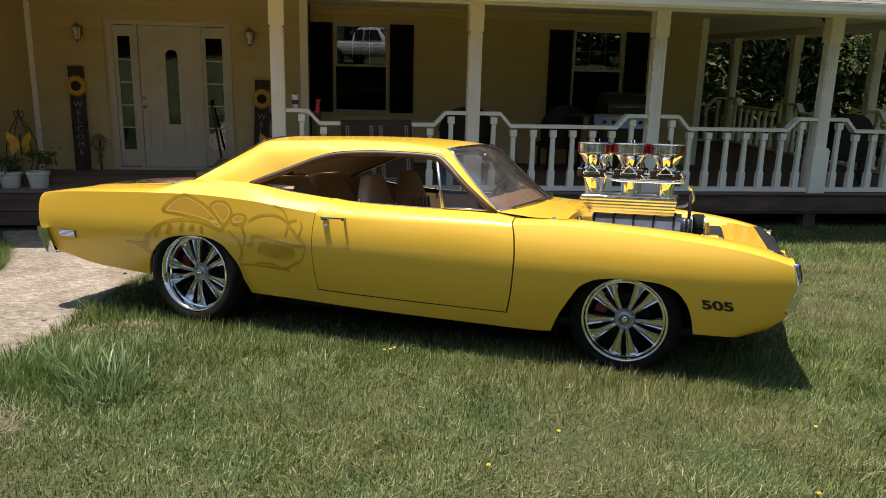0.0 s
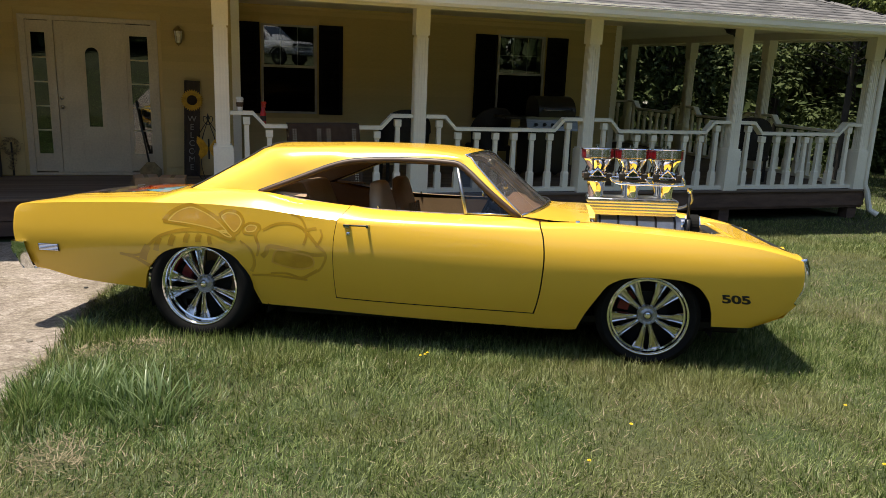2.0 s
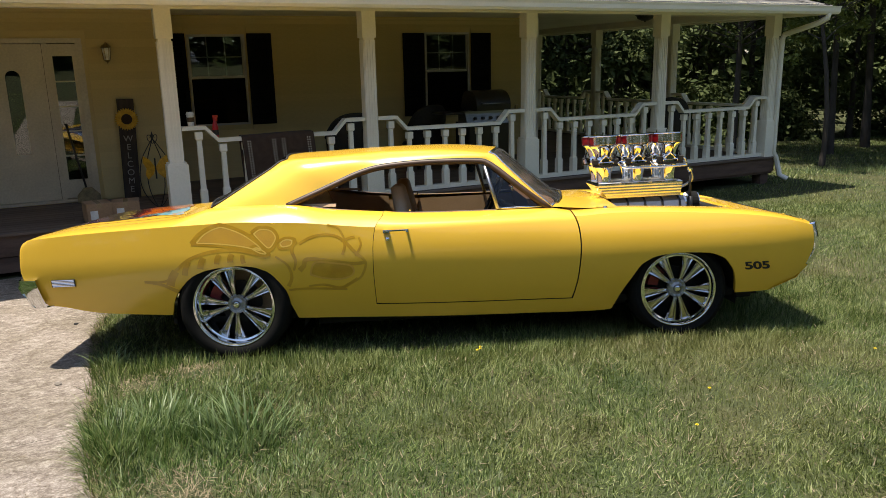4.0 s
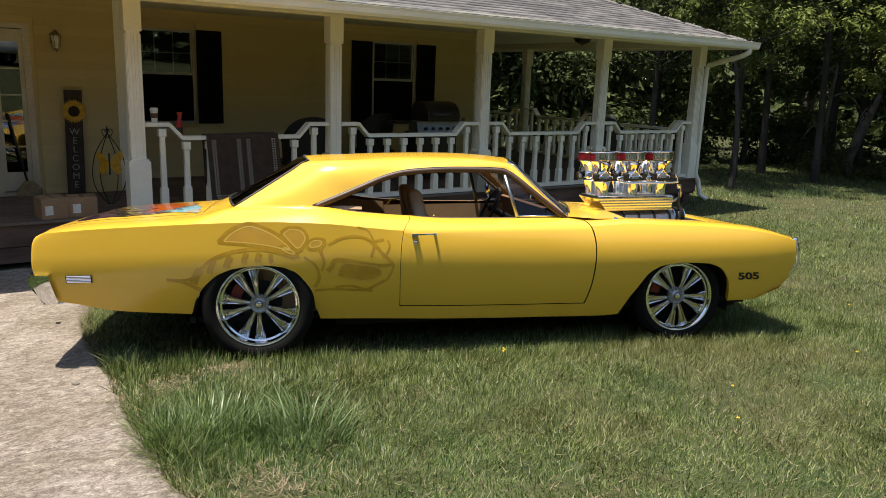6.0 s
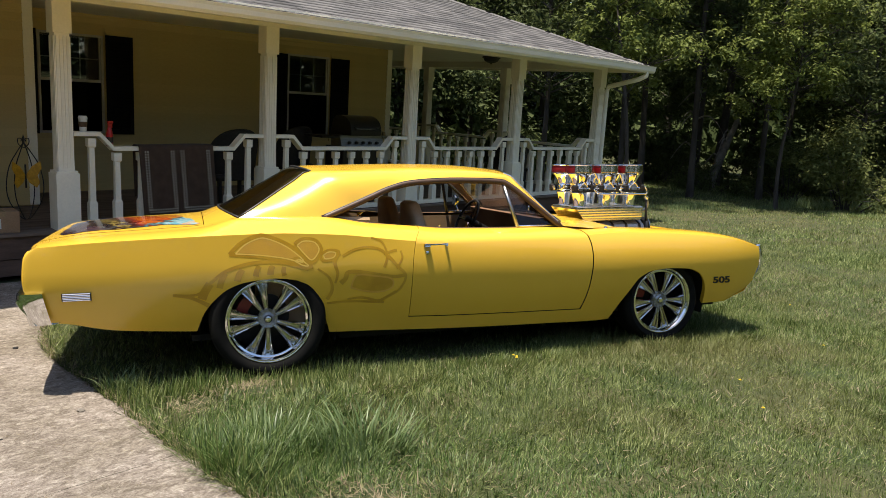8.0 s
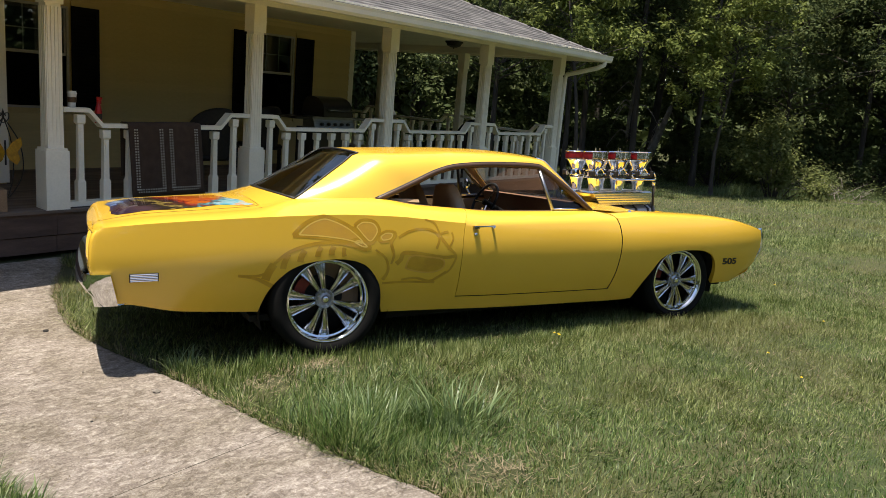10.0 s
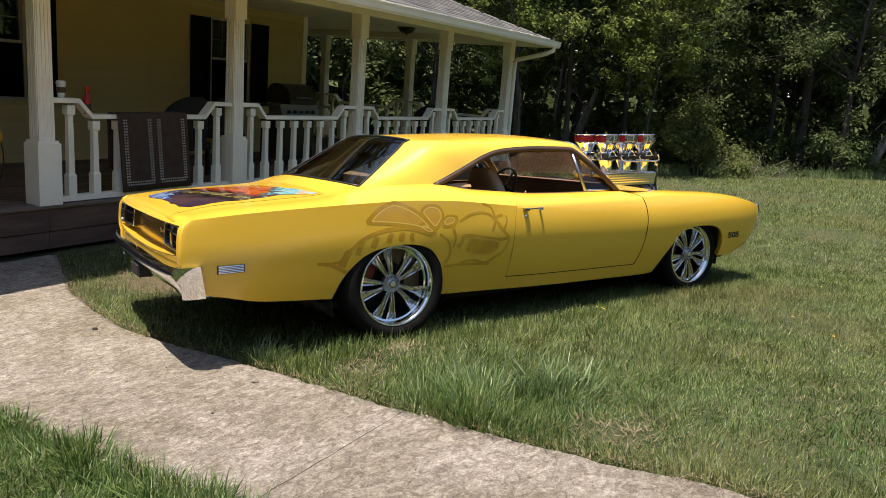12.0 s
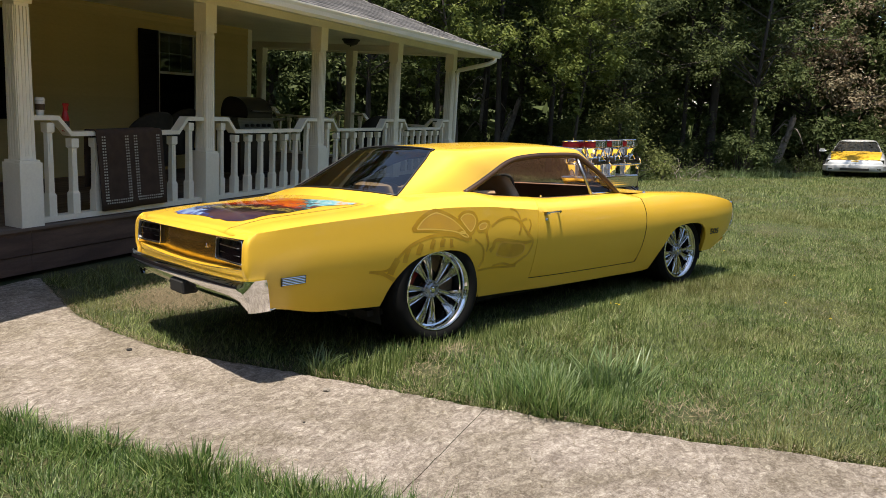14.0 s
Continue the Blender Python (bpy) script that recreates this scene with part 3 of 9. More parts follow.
def make_post(x, y):
    """Square porch post: broad plinth, fluted shaft, plain head."""
    top = thing("porch_post", pose(x, y, DECK), "white painted fluted porch post on a square plinth", "post", group="porch posts")
    bm = boxed(-0.118, 0.118, -0.118, 0.118, 0, 0.60)
    box(bm, -0.105, 0.105, -0.105, 0.105, 0.60, 0.625)
    part("plinth", bm, WHITEPAINT, top)
    bm = bmesh.new()
    for (w0, z0), (w1, z1) in (((0.080, 0.625), (0.072, 2.03)),):
        vs = [[bm.verts.new((sx * w, sy * w, z)) for sx, sy in ((-1, -1), (1, -1), (1, 1), (-1, 1))] for w, z in ((w0, z0), (w1, z1))]
        for k in range(4):
            bm.faces.new((vs[0][k], vs[0][(k + 1) % 4], vs[1][(k + 1) % 4], vs[1][k]))
    shaft = part("shaft", bm, WHITEPAINT, top)
    if "r" not in board_cache:
        board_cache["r"] = [finish(boxed(-0.011, 0.011, -0.084, -0.074, 0.66, 2.0), WHITEPAINT, name="reed")]
    for turn in range(4):
        for k in (-0.052, -0.018, 0.018, 0.052):
            ob = new("reed", board_cache["r"][0])
            ob.parent = shaft
            ob.matrix_basis = Matrix.Rotation(turn * math.pi / 2, 4, "Z") @ Matrix.Translation((k, 0, 0))
    bm = boxed(-0.092, 0.092, -0.092, 0.092, 2.03, 2.352)
    part("head", bm, WHITEPAINT, top)
    return top


def baluster_mesh(height):
    bm = boxed(-0.042, 0.042, -0.042, 0.042, 0, 0.20)
    vs = [[bm.verts.new((sx * w, sy * w, z)) for sx, sy in ((-1, -1), (1, -1), (1, 1), (-1, 1))] for w, z in ((0.042, 0.20), (0.031, 0.225), (0.027, height - 0.10), (0.042, height - 0.085))]
    for a, b in zip(vs, vs[1:]):
        for k in range(4):
            bm.faces.new((a[k], a[(k + 1) % 4], b[(k + 1) % 4], b[k]))
    for s in (-1, 1):
        box(bm, -0.012, 0.012, *sorted((s * 0.028, s * 0.034)), 0.24, height - 0.11)
    box(bm, -0.042, 0.042, -0.042, 0.042, height - 0.085, height)
    return finish(bm, WHITEPAINT, name="baluster")


BAL_HIGH, BAL_LOW = baluster_mesh(0.90), baluster_mesh(0.745)


def make_railing(length, m, skip=()):
    """One bay between two posts; the rail steps up at both ends."""
    top = thing("porch_railing", m, "white painted porch railing with square balusters and stepped-up ends", "railing", group="porch railings")
    up, low, z0 = 1.035, 0.88, 0.065
    a, b, L = 0.352, 0.508, length
    outline = [(0.09, up - 0.045), (a, up - 0.045), (b - 0.01, low - 0.045), (L - b + 0.01, low - 0.045), (L - a, up - 0.045), (L - 0.09, up - 0.045),
               (L - 0.09, up), (L - a - 0.01, up), (L - b, low), (b, low), (a + 0.01, up), (0.09, up)]
    bm = bmesh.new()
    va = [[bm.verts.new((u, w, v)) for u, v in outline] for w in (-0.062, 0.062)]
    for k in range(5):
        for side in va:
            q = (side[k], side[k + 1], side[10 - k], side[11 - k])
            bm.faces.new(q)
        bm.faces.new((va[0][k], va[1][k], va[1][k + 1], va[0][k + 1]))
        bm.faces.new((va[0][11 - k], va[1][11 - k], va[1][10 - k], va[0][10 - k]))
    for q in ((0, 11), (5, 6)):
        bm.faces.new((va[0][q[0]], va[1][q[0]], va[1][q[1]], va[0][q[1]]))
    bmesh.ops.recalc_face_normals(bm, faces=bm.faces[:])
    part("top_rail", bm, WHITEPAINT, top)
    part("bottom_rail", boxed(0.10, L - 0.10, -0.055, 0.055, 0.01, z0), WHITEPAINT, top)
    n = max(3, round((L - 0.56) / 0.27) + 1)
    for k in range(n):
        x = 0.28 + (L - 0.56) * k / (n - 1)
        hi = k in (0, n - 1)
        ob = new("baluster", BAL_HIGH if hi else BAL_LOW)
        ob.parent = top
        ob.matrix_basis = Matrix.Translation((x, 0, z0))
    return top


def make_porch():
    # floor boards
    deck = thing("floor", label="weathered dark brown porch deck boards", category="deck", kind="structure")
    bm = boxed(-3.85, 9.62, FRONT - 0.1, WALL, DECK - 0.06, DECK - 0.03)
    box(bm, 6.65, 9.62, WALL, 20.5, DECK - 0.06, DECK - 0.03)
    part("subfloor", bm, DECKWOOD, deck)
    k = 0
    y = FRONT - 0.13
    me = finish(boxed(0, 1, 0, 0.136, DECK - 0.028, DECK), DECKWOOD, name="plank")
    while y < WALL - 0.14:
        x0 = -3.85
        x1 = 9.66
        if y > DOORWALL - 0.15:
            x0 = 0.0
        cuts = [x0, x0 + 2.4 + 1.2 * (k % 3), x0 + 6.2 + 0.8 * (k % 2), x1]
        for a, b in zip(cuts, cuts[1:]):
            ob = new("plank", me)
            ob.parent = deck
            ob.matrix_basis = Matrix.Translation((a, y, 0)) @ Matrix.Diagonal((b - a - 0.004, 1, 1, 1))
        y += 0.142
        k += 1
    while y < 20:
        ob = new("plank", me)
        ob.parent = deck
        ob.matrix_basis = Matrix.Translation((6.68, y, 0)) @ Matrix.Diagonal((2.98, 1, 1, 1))
        y += 0.142
    # skirt
    sk = thing("skirt", label="dark brown wooden skirt boards under the porch", category="skirt", kind="structure")
    for a, b in zip([-3.85, -0.3, 3.2, 6.4], [-0.304, 3.196, 6.396, 9.66]):
        part("board", boxed(a, b, FRONT - 0.10, FRONT - 0.06, 0.16, DECK - 0.03), SKIRTWOOD, sk)
        part("board", boxed(a, b, FRONT - 0.085, FRONT - 0.05, -0.02, 0.15) if b < 3.3 else boxed(a, b, FRONT - 0.07, FRONT - 0.05, 0.12, 0.158), SKIRTWOOD, sk)
    part("board", boxed(9.62, 9.66, FRONT - 0.06, 20, 0.16, DECK - 0.03), SKIRTWOOD, sk)
    # black sheet far under the deck, put in for the shadow gap below the skirt
    part("board", boxed(3.3, 9.6, 11.6, 11.65, -0.6, 0.2), DARK, sk)
    for x in (4.61, 7.05, 9.5):
        for y in (FRONT, 12.25):
            solid("pier", boxed(x - 0.09, x + 0.09, y - 0.05, y + 0.13, -0.45, DECK - 0.06), SKIRTWOOD, "short dark wooden pier under the porch", "pier", kind="structure")
    for x in POSTS:
        make_post(x, FRONT)
    for y in SIDEROW:
        make_post(9.5, y)
    for a, b in zip(POSTS, POSTS[1:]):
        make_railing(b - a, pose(a, FRONT, DECK))
    for a, b in zip([FRONT] + SIDEROW, SIDEROW):
        make_railing(b - a, pose(9.5, a, DECK, 0, 0, 90))
    make_railing(9.5 - 6.75, pose(6.75, SIDEROW[-1], DECK))
    # beams, ceiling, eaves
    bm = boxed(-9.0, 9.6, FRONT - 0.09, FRONT + 0.09, 2.772, CEIL)
    box(bm, 9.41, 9.59, FRONT + 0.09, 20.5, 2.772, CEIL)
    solid("beam", bm, WHITEPAINT, "white painted porch beam over the posts", "beam", kind="structure")
    bm = boxed(-9.0, 9.70, 9.08, WALL + 0.1, CEIL, CEIL + 0.02)
    box(bm, 6.6, 9.70, WALL + 0.1, 20.6, CEIL, CEIL + 0.02)
    solid("ceiling", bm, WHITEPAINT, "pale painted porch ceiling", "ceiling", kind="structure")


EX, EY, EZ, PITCH = 9.80, 9.02, 2.865, 0.36


def make_roof():
    """Hipped shingle roof over the porch with a white gutter."""
    top = thing("roof", label="grey asphalt shingle hip roof", category="roof", kind="structure")
    bm = bmesh.new()
    R = 5.7
    v = [bm.verts.new(p) for p in ((-9.2, EY, EZ), (EX, EY, EZ), (EX - R, EY + R, EZ + R * PITCH), (-9.2, EY + R, EZ + R * PITCH), (EX, 21, EZ), (EX - R, 21, EZ + R * PITCH))]
    bm.faces.new((v[0], v[1], v[2], v[3])), bm.faces.new((v[1], v[4], v[5], v[2]))
    u = [bm.verts.new(p) for p in ((-9.2, 21, EZ + R * PITCH),)]
    bm.faces.new((v[3], v[2], v[5], u[0]))
    part("roof_deck", bm, SHINGLE, top)
    # courses of shingle tabs
    verts, tris = [], []
    rng = np.random.RandomState(5)
    cs = math.cos(math.atan(PITCH))
    for row in range(36):
        s = row * 0.14 * cs
        for plane in (0, 1):
            end = (EX - s) if plane == 0 else 21.0
            p = (-9.0 if plane == 0 else EY + s) + (0.1524 if row % 2 else 0)
            while p < end - 0.02:
                q = min(p + 0.30 + 0.006 * rng.rand(), end)
                t = 0.007 + 0.006 * rng.rand()
                z0, z1 = EZ + s * PITCH + t, EZ + (s + 0.14 * cs) * PITCH + 0.002
                d = 0.012 * rng.rand()
                pts = [(p, s - d, z0), (q - 0.005, s - d, z0), (q - 0.005, s + 0.14 * cs, z1), (p, s + 0.14 * cs, z1), (p, s - d, z0 - t), (q - 0.005, s - d, z0 - t)]
                i = len(verts)
                for a, b, c in pts:
                    verts.append((a, EY + b, c) if plane == 0 else (EX - b, a, c))
                tris += [(i, i + 1, i + 2), (i, i + 2, i + 3), (i, i + 4, i + 5), (i, i + 5, i + 1)]
                p = q
    ob = tagged(new("shingles", fast_mesh("shingles", verts, tris, SHINGLE)), kind="stuff")
    ob.parent = top
    # ridge caps along the hip
    for k in range(26):
        s = k * 0.21
        m = Matrix.Translation((EX - s, EY + s, EZ + s * PITCH + 0.012)) @ Matrix.Rotation(radians(135), 4, "Z") @ Matrix.Rotation(-math.atan(PITCH / math.sqrt(2)), 4, "Y")
        bm = bmesh.new()
        prism(bm, [(-0.13, -0.03), (0, 0.012), (0.13, -0.03), (0, 0.004)], 0.3, lambda a, b, w: (w, a, b))
        part("hip_cap", bm, SHINGLE, top, m=m)
    # fascia and gutter
    g = thing("gutter", label="white aluminium gutter along the eave", category="gutter", kind="structure")
    prof = [(0.02, -0.115), (-0.06, -0.115), (-0.085, -0.08), (-0.09, -0.03), (-0.105, 0.005), (-0.095, 0.005), (-0.08, -0.03), (-0.02, -0.03), (0.02, 0.0)]
    bm = bmesh.new()
    prism(bm, prof, EX + 9.2 + 0.1, lambda u, v, w: (-9.2 + w, EY + u, EZ + v))
    part("channel", bm, WHITEPAINT, g)
    bm = bmesh.new()
    prism(bm, prof, 12.0, lambda u, v, w: (EX - u, EY + w, EZ + v))
    part("channel", bm, WHITEPAINT, g)
    bm = boxed(-9.2, EX - 0.03, EY + 0.02, EY + 0.06, EZ - 0.11, EZ + 0.02)
    box(bm, EX - 0.06, EX - 0.02, EY + 0.06, 21, EZ - 0.11, EZ + 0.02)
    part("fascia", bm, WHITEPAINT, g)
    bm = bmesh.new()
    tube(bm, [(EX - 0.12, EY - 0.04, EZ - 0.1), (EX - 0.13, EY - 0.04, EZ - 0.17), (EX - 0.17, EY + 0.08, EZ - 0.24), (9.64, FRONT - 0.12, 2.47), (9.615, FRONT - 0.1, 2.38), (9.615, FRONT - 0.105, 0.5), (9.66, FRONT - 0.14, 0.38),
              (9.70, FRONT - 0.2, 0.10), (9.78, FRONT - 0.3, 0.03)], 0.046, 8)
    solid("downspout", bm, WHITEPAINT, "white downspout bent from the gutter to the corner post", "downspout", smooth=45)


make_walls()
make_porch()
make_roof()
turn_with_house(others)

# ---- the yellow car ----
BLOWER = mat("bead_blasted_aluminium", (0.40, 0.40, 0.41), (0.31, 0.315, 0.325), rough=0.42, metal=0.8, scale=12, fine=150)
DASH = mat("brown_dash_vinyl", (0.21, 0.115, 0.066), (0.17, 0.09, 0.05), rough=0.55, scale=5, fine=150, bump=0.0008)
IRONDISC = mat("brake_iron", (0.022, 0.021, 0.020), (0.014, 0.013, 0.013), rough=0.6, metal=0.3, scale=10)
SPOKE = mat("polished_spoke", (0.70, 0.69, 0.67), (0.56, 0.555, 0.54), rough=0.14, metal=1.0, scale=20, fine=120, grain=0.06)
HEAD, LEAN, SLOPE = -27.3, 1.5, 0.07
up = Vector((0, SLOPE, 1)).normalized()
fw = Vector((math.cos(radians(HEAD)), math.sin(radians(HEAD)), 0))
fw = (fw - up * fw.dot(up)).normalized()
lf = up.cross(fw)
CAR = Matrix((fw, lf, up)).transposed().to_4x4()
CAR.translation = (1.119, 5.674, 0.154)
CAR = CAR @ Matrix.Translation((0, -0.86, 0.36)) @ Matrix.Rotation(radians(-LEAN), 4, "X") @ Matrix.Translation((0, 0.86, -0.36))

half_width = smooth_curve([(-2.9, 0.960), (-2.75, 0.969), (-2.6, 0.974), (-2.1, 0.981), (-1.4, 0.985), (-0.8, 0.984), (-0.3, 0.986), (0.4, 0.988), (1.1, 0.990), (1.6, 0.984), (2.0, 0.966), (2.25, 0.936), (2.385, 0.902)])
side_off = smooth_curve([(0.15, -0.18), (0.25, -0.120), (0.35, -0.074), (0.42, -0.047), (0.5, -0.025), (0.58, -0.0105), (0.66, -0.0028), (0.73, 0.0), (0.79, -0.0022), (0.84, -0.009), (0.9, -0.026), (0.96, -0.05)])
crease = smooth_curve([(-2.9, 0.904), (-2.75, 0.912), (-2.55, 0.923), (-2.15, 0.938), (-1.76, 0.948), (-1.45, 0.951), (-1.22, 0.941), (-0.99, 0.925), (-0.765, 0.896), (-0.54, 0.872), (-0.1, 0.866), (0.5, 0.866), (0.83, 0.870),
                       (1.04, 0.878), (1.4, 0.864), (1.76, 0.838), (2.05, 0.803), (2.26, 0.760), (2.385, 0.722)])
rocker = smooth_curve([(-2.9, 0.45), (-2.75, 0.44), (-2.4, 0.376), (-2.07, 0.345), (-1.94, 0.335), (-1.10, 0.262), (-0.8, 0.25), (-0.26, 0.227), (0.5, 0.212), (0.95, 0.204), (1.04, 0.212), (1.87, 0.285), (2.385, 0.283)])
arch_rear = smooth_curve([(-1.945, 0.335), (-1.90, 0.455), (-1.83, 0.546), (-1.745, 0.613), (-1.625, 0.652), (-1.466, 0.665), (-1.312, 0.643), (-1.218, 0.579), (-1.166, 0.463), (-1.132, 0.366), (-1.10, 0.262)])
arch_front = smooth_curve([(1.035, 0.212), (1.086, 0.327), (1.155, 0.441), (1.224, 0.535), (1.33, 0.584), (1.471, 0.597), (1.649, 0.587), (1.756, 0.551), (1.832, 0.46), (1.86, 0.37), (1.872, 0.285)])
tail_x = smooth_curve([(0.43, 0.15), (0.55, 0.075), (0.62, 0.028), (0.70, 0.015), (0.76, 0.018), (0.81, 0.023), (0.845, 0.029), (0.872, 0.042), (0.892, 0.060), (0.902, 0.077), (0.91, 0.088)])
tail_face = smooth_curve([(0.60, 0.03), (0.66, 0.006), (0.72, 0.0), (0.80, 0.003), (0.85, 0.014), (0.885, 0.032), (0.91, 0.06)])
quarter_off = smooth_curve([(0.15, -0.20), (0.25, -0.148), (0.35, -0.098), (0.42, -0.068), (0.5, -0.039), (0.56, -0.022), (0.62, -0.0090), (0.68, -0.0025), (0.74, 0.0), (0.80, -0.0016), (0.9, -0.0062), (0.96, -0.0092)])
nose_x = smooth_curve([(0.27, -0.29), (0.33, -0.14), (0.40, -0.06), (0.47, -0.015), (0.62, 0.0), (0.75, -0.013)])
seam_rear = smooth_curve([(0.2, -0.004), (0.5, -0.004), (0.72, 0.003), (0.87, 0.025), (0.94, 0.075)])
seam_front = smooth_curve([(0.2, -0.065), (0.26, -0.05), (0.336, -0.025), (0.506, 0.009), (0.69, 0.023), (0.80, 0.014), (0.90, -0.017), (0.94, -0.03)])
XB = -1.66      # where the rear window meets the deck
sill_z = smooth_curve([(-2.9, 0.915), (-2.6, 0.942), (-2.15, 0.963), (-1.9, 0.980), (XB, 1.034), (-1.45, 1.040), (-1.127, 1.036), (-0.816, 0.987), (-0.27, 0.937), (0.2, 0.926), (0.64, 0.920), (0.83, 0.897),
                       (1.04, 0.902), (1.4, 0.885), (1.76, 0.861), (2.05, 0.826), (2.26, 0.783), (2.385, 0.745)])
sill_y = smooth_curve([(-2.9, 0.73), (-2.2, 0.74), (-1.9, 0.72), (XB, 0.715), (-1.45, 0.755), (-1.127, 0.80), (-0.5, 0.805), (0.4, 0.80), (0.9, 0.80), (1.8, 0.80), (2.385, 0.74)])
SEAM_R, SEAM_F = -0.555, 0.80


def bottom(x):
    if -1.945 < x < -1.10:
        return arch_rear(x)
    if 1.035 < x < 1.872:
        return arch_front(x)
    return rocker(x)


def shear(x, z):
    """Moves stations so that seams, tail and nose follow their own outlines."""
    d = 0.0
    if x < -2.4:
        d += tail_x(z) * ((-2.4 - x) / 0.5) ** 2
    if x > 1.9:
        d += nose_x(z) * ((x - 1.9) / 0.485) ** 2
    d += seam_rear(z) * max(0.0, 1 - abs(x - SEAM_R) / 0.3)
    d += seam_front(z) * max(0.0, 1 - abs(x - SEAM_F) / 0.22)
    return x + d


tuck = smooth_curve([(-2.9, 0.0), (-1.0, 0.0), (-0.5, 0.015), (0.4, 0.028), (1.0, 0.05), (2.385, 0.06)])


def side_y(x, z):
    b = max(0.0, min(1.0, (x + 0.75) / 1.2))
    b = b * b * (3 - 2 * b)
    return half_width(x) + side_off(z) * b + quarter_off(z) * (1 - b) - tuck(x) * max(0.0, (z - 0.60) / 0.3) ** 2


ROWS_SIDE, ROWS_TOP = 16, 6
ROLL = [(-0.016, 0.002), (-0.034, 0.007), (-0.05, 0.016), (-0.062, 0.030), (-0.064, 0.045)]     # deck edge rolling down to the tail


def station(x):
    """Points from the lower edge up to the shoulder, for the +y side."""
    zb, zc = bottom(x), crease(x)
    pts = []
    for k in range(ROWS_SIDE + 1):
        s = k / ROWS_SIDE
        z = zb + (zc - zb) * (s * 0.55 + 0.45 * math.sin(s * math.pi / 2))
        pts.append((shear(x, z), side_y(x, z), z))
    yc, yi, zi = side_y(x, zc), sill_y(x), sill_z(x)
    for k in range(1, ROWS_TOP + 1):
        t = k / ROWS_TOP
        z = zc + (zi - zc) * (1 - (1 - t) ** 2.0)
        pts.append((shear(x, min(z, 0.94)), yc + (yi - yc) * t, z))
    return pts


def stations():
    xs = {-2.9, 2.385, SEAM_R, SEAM_F, -1.945, -1.10, 1.035, 1.872}
    xs |= {round(v, 4) for v in np.linspace(XB, -1.127, 9)}
    for a, b, n in ((-2.9, -2.6, 12), (-2.6, -2.0, 12), (-1.945, XB, 18), (-1.127, -1.10, 3), (-1.24, -1.127, 8), (-1.10, SEAM_R, 11), (SEAM_R, SEAM_F, 28), (SEAM_F, 1.035, 6),
                    (1.035, 1.25, 14), (1.25, 1.72, 12), (1.72, 1.872, 14), (1.872, 2.385, 18)):
        xs |= {round(float(v), 4) for v in np.linspace(a, b, n)}
    xs = sorted(xs)
    return [x for i, x in enumerate(xs) if i == 0 or x - xs[i - 1] > 0.002 or x in (SEAM_R, SEAM_F)]


WIN = [(0.645, 0.925), (0.44, 1.09), (0.26, 1.24), (0.16, 1.268), (-0.05, 1.276), (-0.265, 1.276), (-0.50, 1.260), (-0.652, 1.222), (-0.77, 1.176), (-0.89, 1.128), (-1.01, 1.082), (-1.127, 1.036)]
EDGE = [(0.655, 0.787, 0.926), (0.49, 0.736, 1.085), (0.34, 0.680, 1.238), (0.262, 0.635, 1.304), (0.0, 0.585, 1.340), (-0.265, 0.56, 1.350), (-0.60, 0.55, 1.350), (-0.90, 0.53, 1.343), (-1.16, 0.512, 1.332), (-1.27, 0.552, 1.270),
        (-1.465, 0.635, 1.150), (-1.655, 0.715, 1.034)]
win_y = smooth_curve([(0.9, 0.80), (1.036, 0.80), (1.15, 0.757), (1.24, 0.712), (1.28, 0.692)])
NX = 8


def dense(points, k):
    """More points along a smooth curve through the given ones."""
    out = []
    n = len(points)
    p = [Vector(q) for q in points]
    for i in range(n - 1):
        a, b, c, d = p[max(i - 1, 0)], p[i], p[i + 1], p[min(i + 2, n - 1)]
        for j in range(k):
            t = j / k
            out.append(0.5 * ((2 * b) + (c - a) * t + (2 * a - 5 * b + 4 * c - d) * t * t + (3 * b - a - 3 * c + d) * t ** 3))
    out.append(p[-1])
    return out


def pillar_rows():
    bs = dense([(x, win_y(z), z) for x, z in WIN], 3)
    es = dense(EDGE, 3)
    n = len(bs)
    rows = []
    for i, (b, e) in enumerate(zip(bs, es)):
        s = i / (n - 1)
        row = []
        bulge = 0.012 + 0.075 * max(0.0, min(1.0, (s - 0.5) / 0.25)) * max(0.0, min(1.0, (1 - s) / 0.2))
        if 0.22 < s < 0.55:
            bulge = 0.02
        for k in range(NX + 1):
            u = k / NX
            p = b.lerp(e, u)
            w = math.sin(math.pi * u) * bulge
            p += Vector((-0.1 * w, 0.75 * w, 0.65 * w))
            row.append(p)
        rows.append(row)
    xs = np.linspace(-1.127, XB, NX + 1)
    rows[-1] = [Vector((x, sill_y(x), sill_z(x))) for x in xs]
    return rows


PILLAR = pillar_rows()
ROOF_A, ROOF_B = 9, 24      # rows of the pillar that carry the roof
NY = 14


def across(a, bow, crown):
    """A row from the left edge point to its mirror, bowed along x and crowned."""
    out = []
    for k in range(NY + 1):
        v = 1 - 2 * k / NY
        out.append((a.x + bow * (1 - v * v), a.y * v, a.z + crown * (1 - v * v)))
    return out


def mirrored(bm):
    """Adds the mirror image in y."""
    geo = bmesh.ops.duplicate(bm, geom=bm.verts[:] + bm.edges[:] + bm.faces[:])["geom"]
    for v in geo:
        if isinstance(v, bmesh.types.BMVert):
            v.co.y = -v.co.y
    bmesh.ops.reverse_faces(bm, faces=[f for f in geo if isinstance(f, bmesh.types.BMFace)])


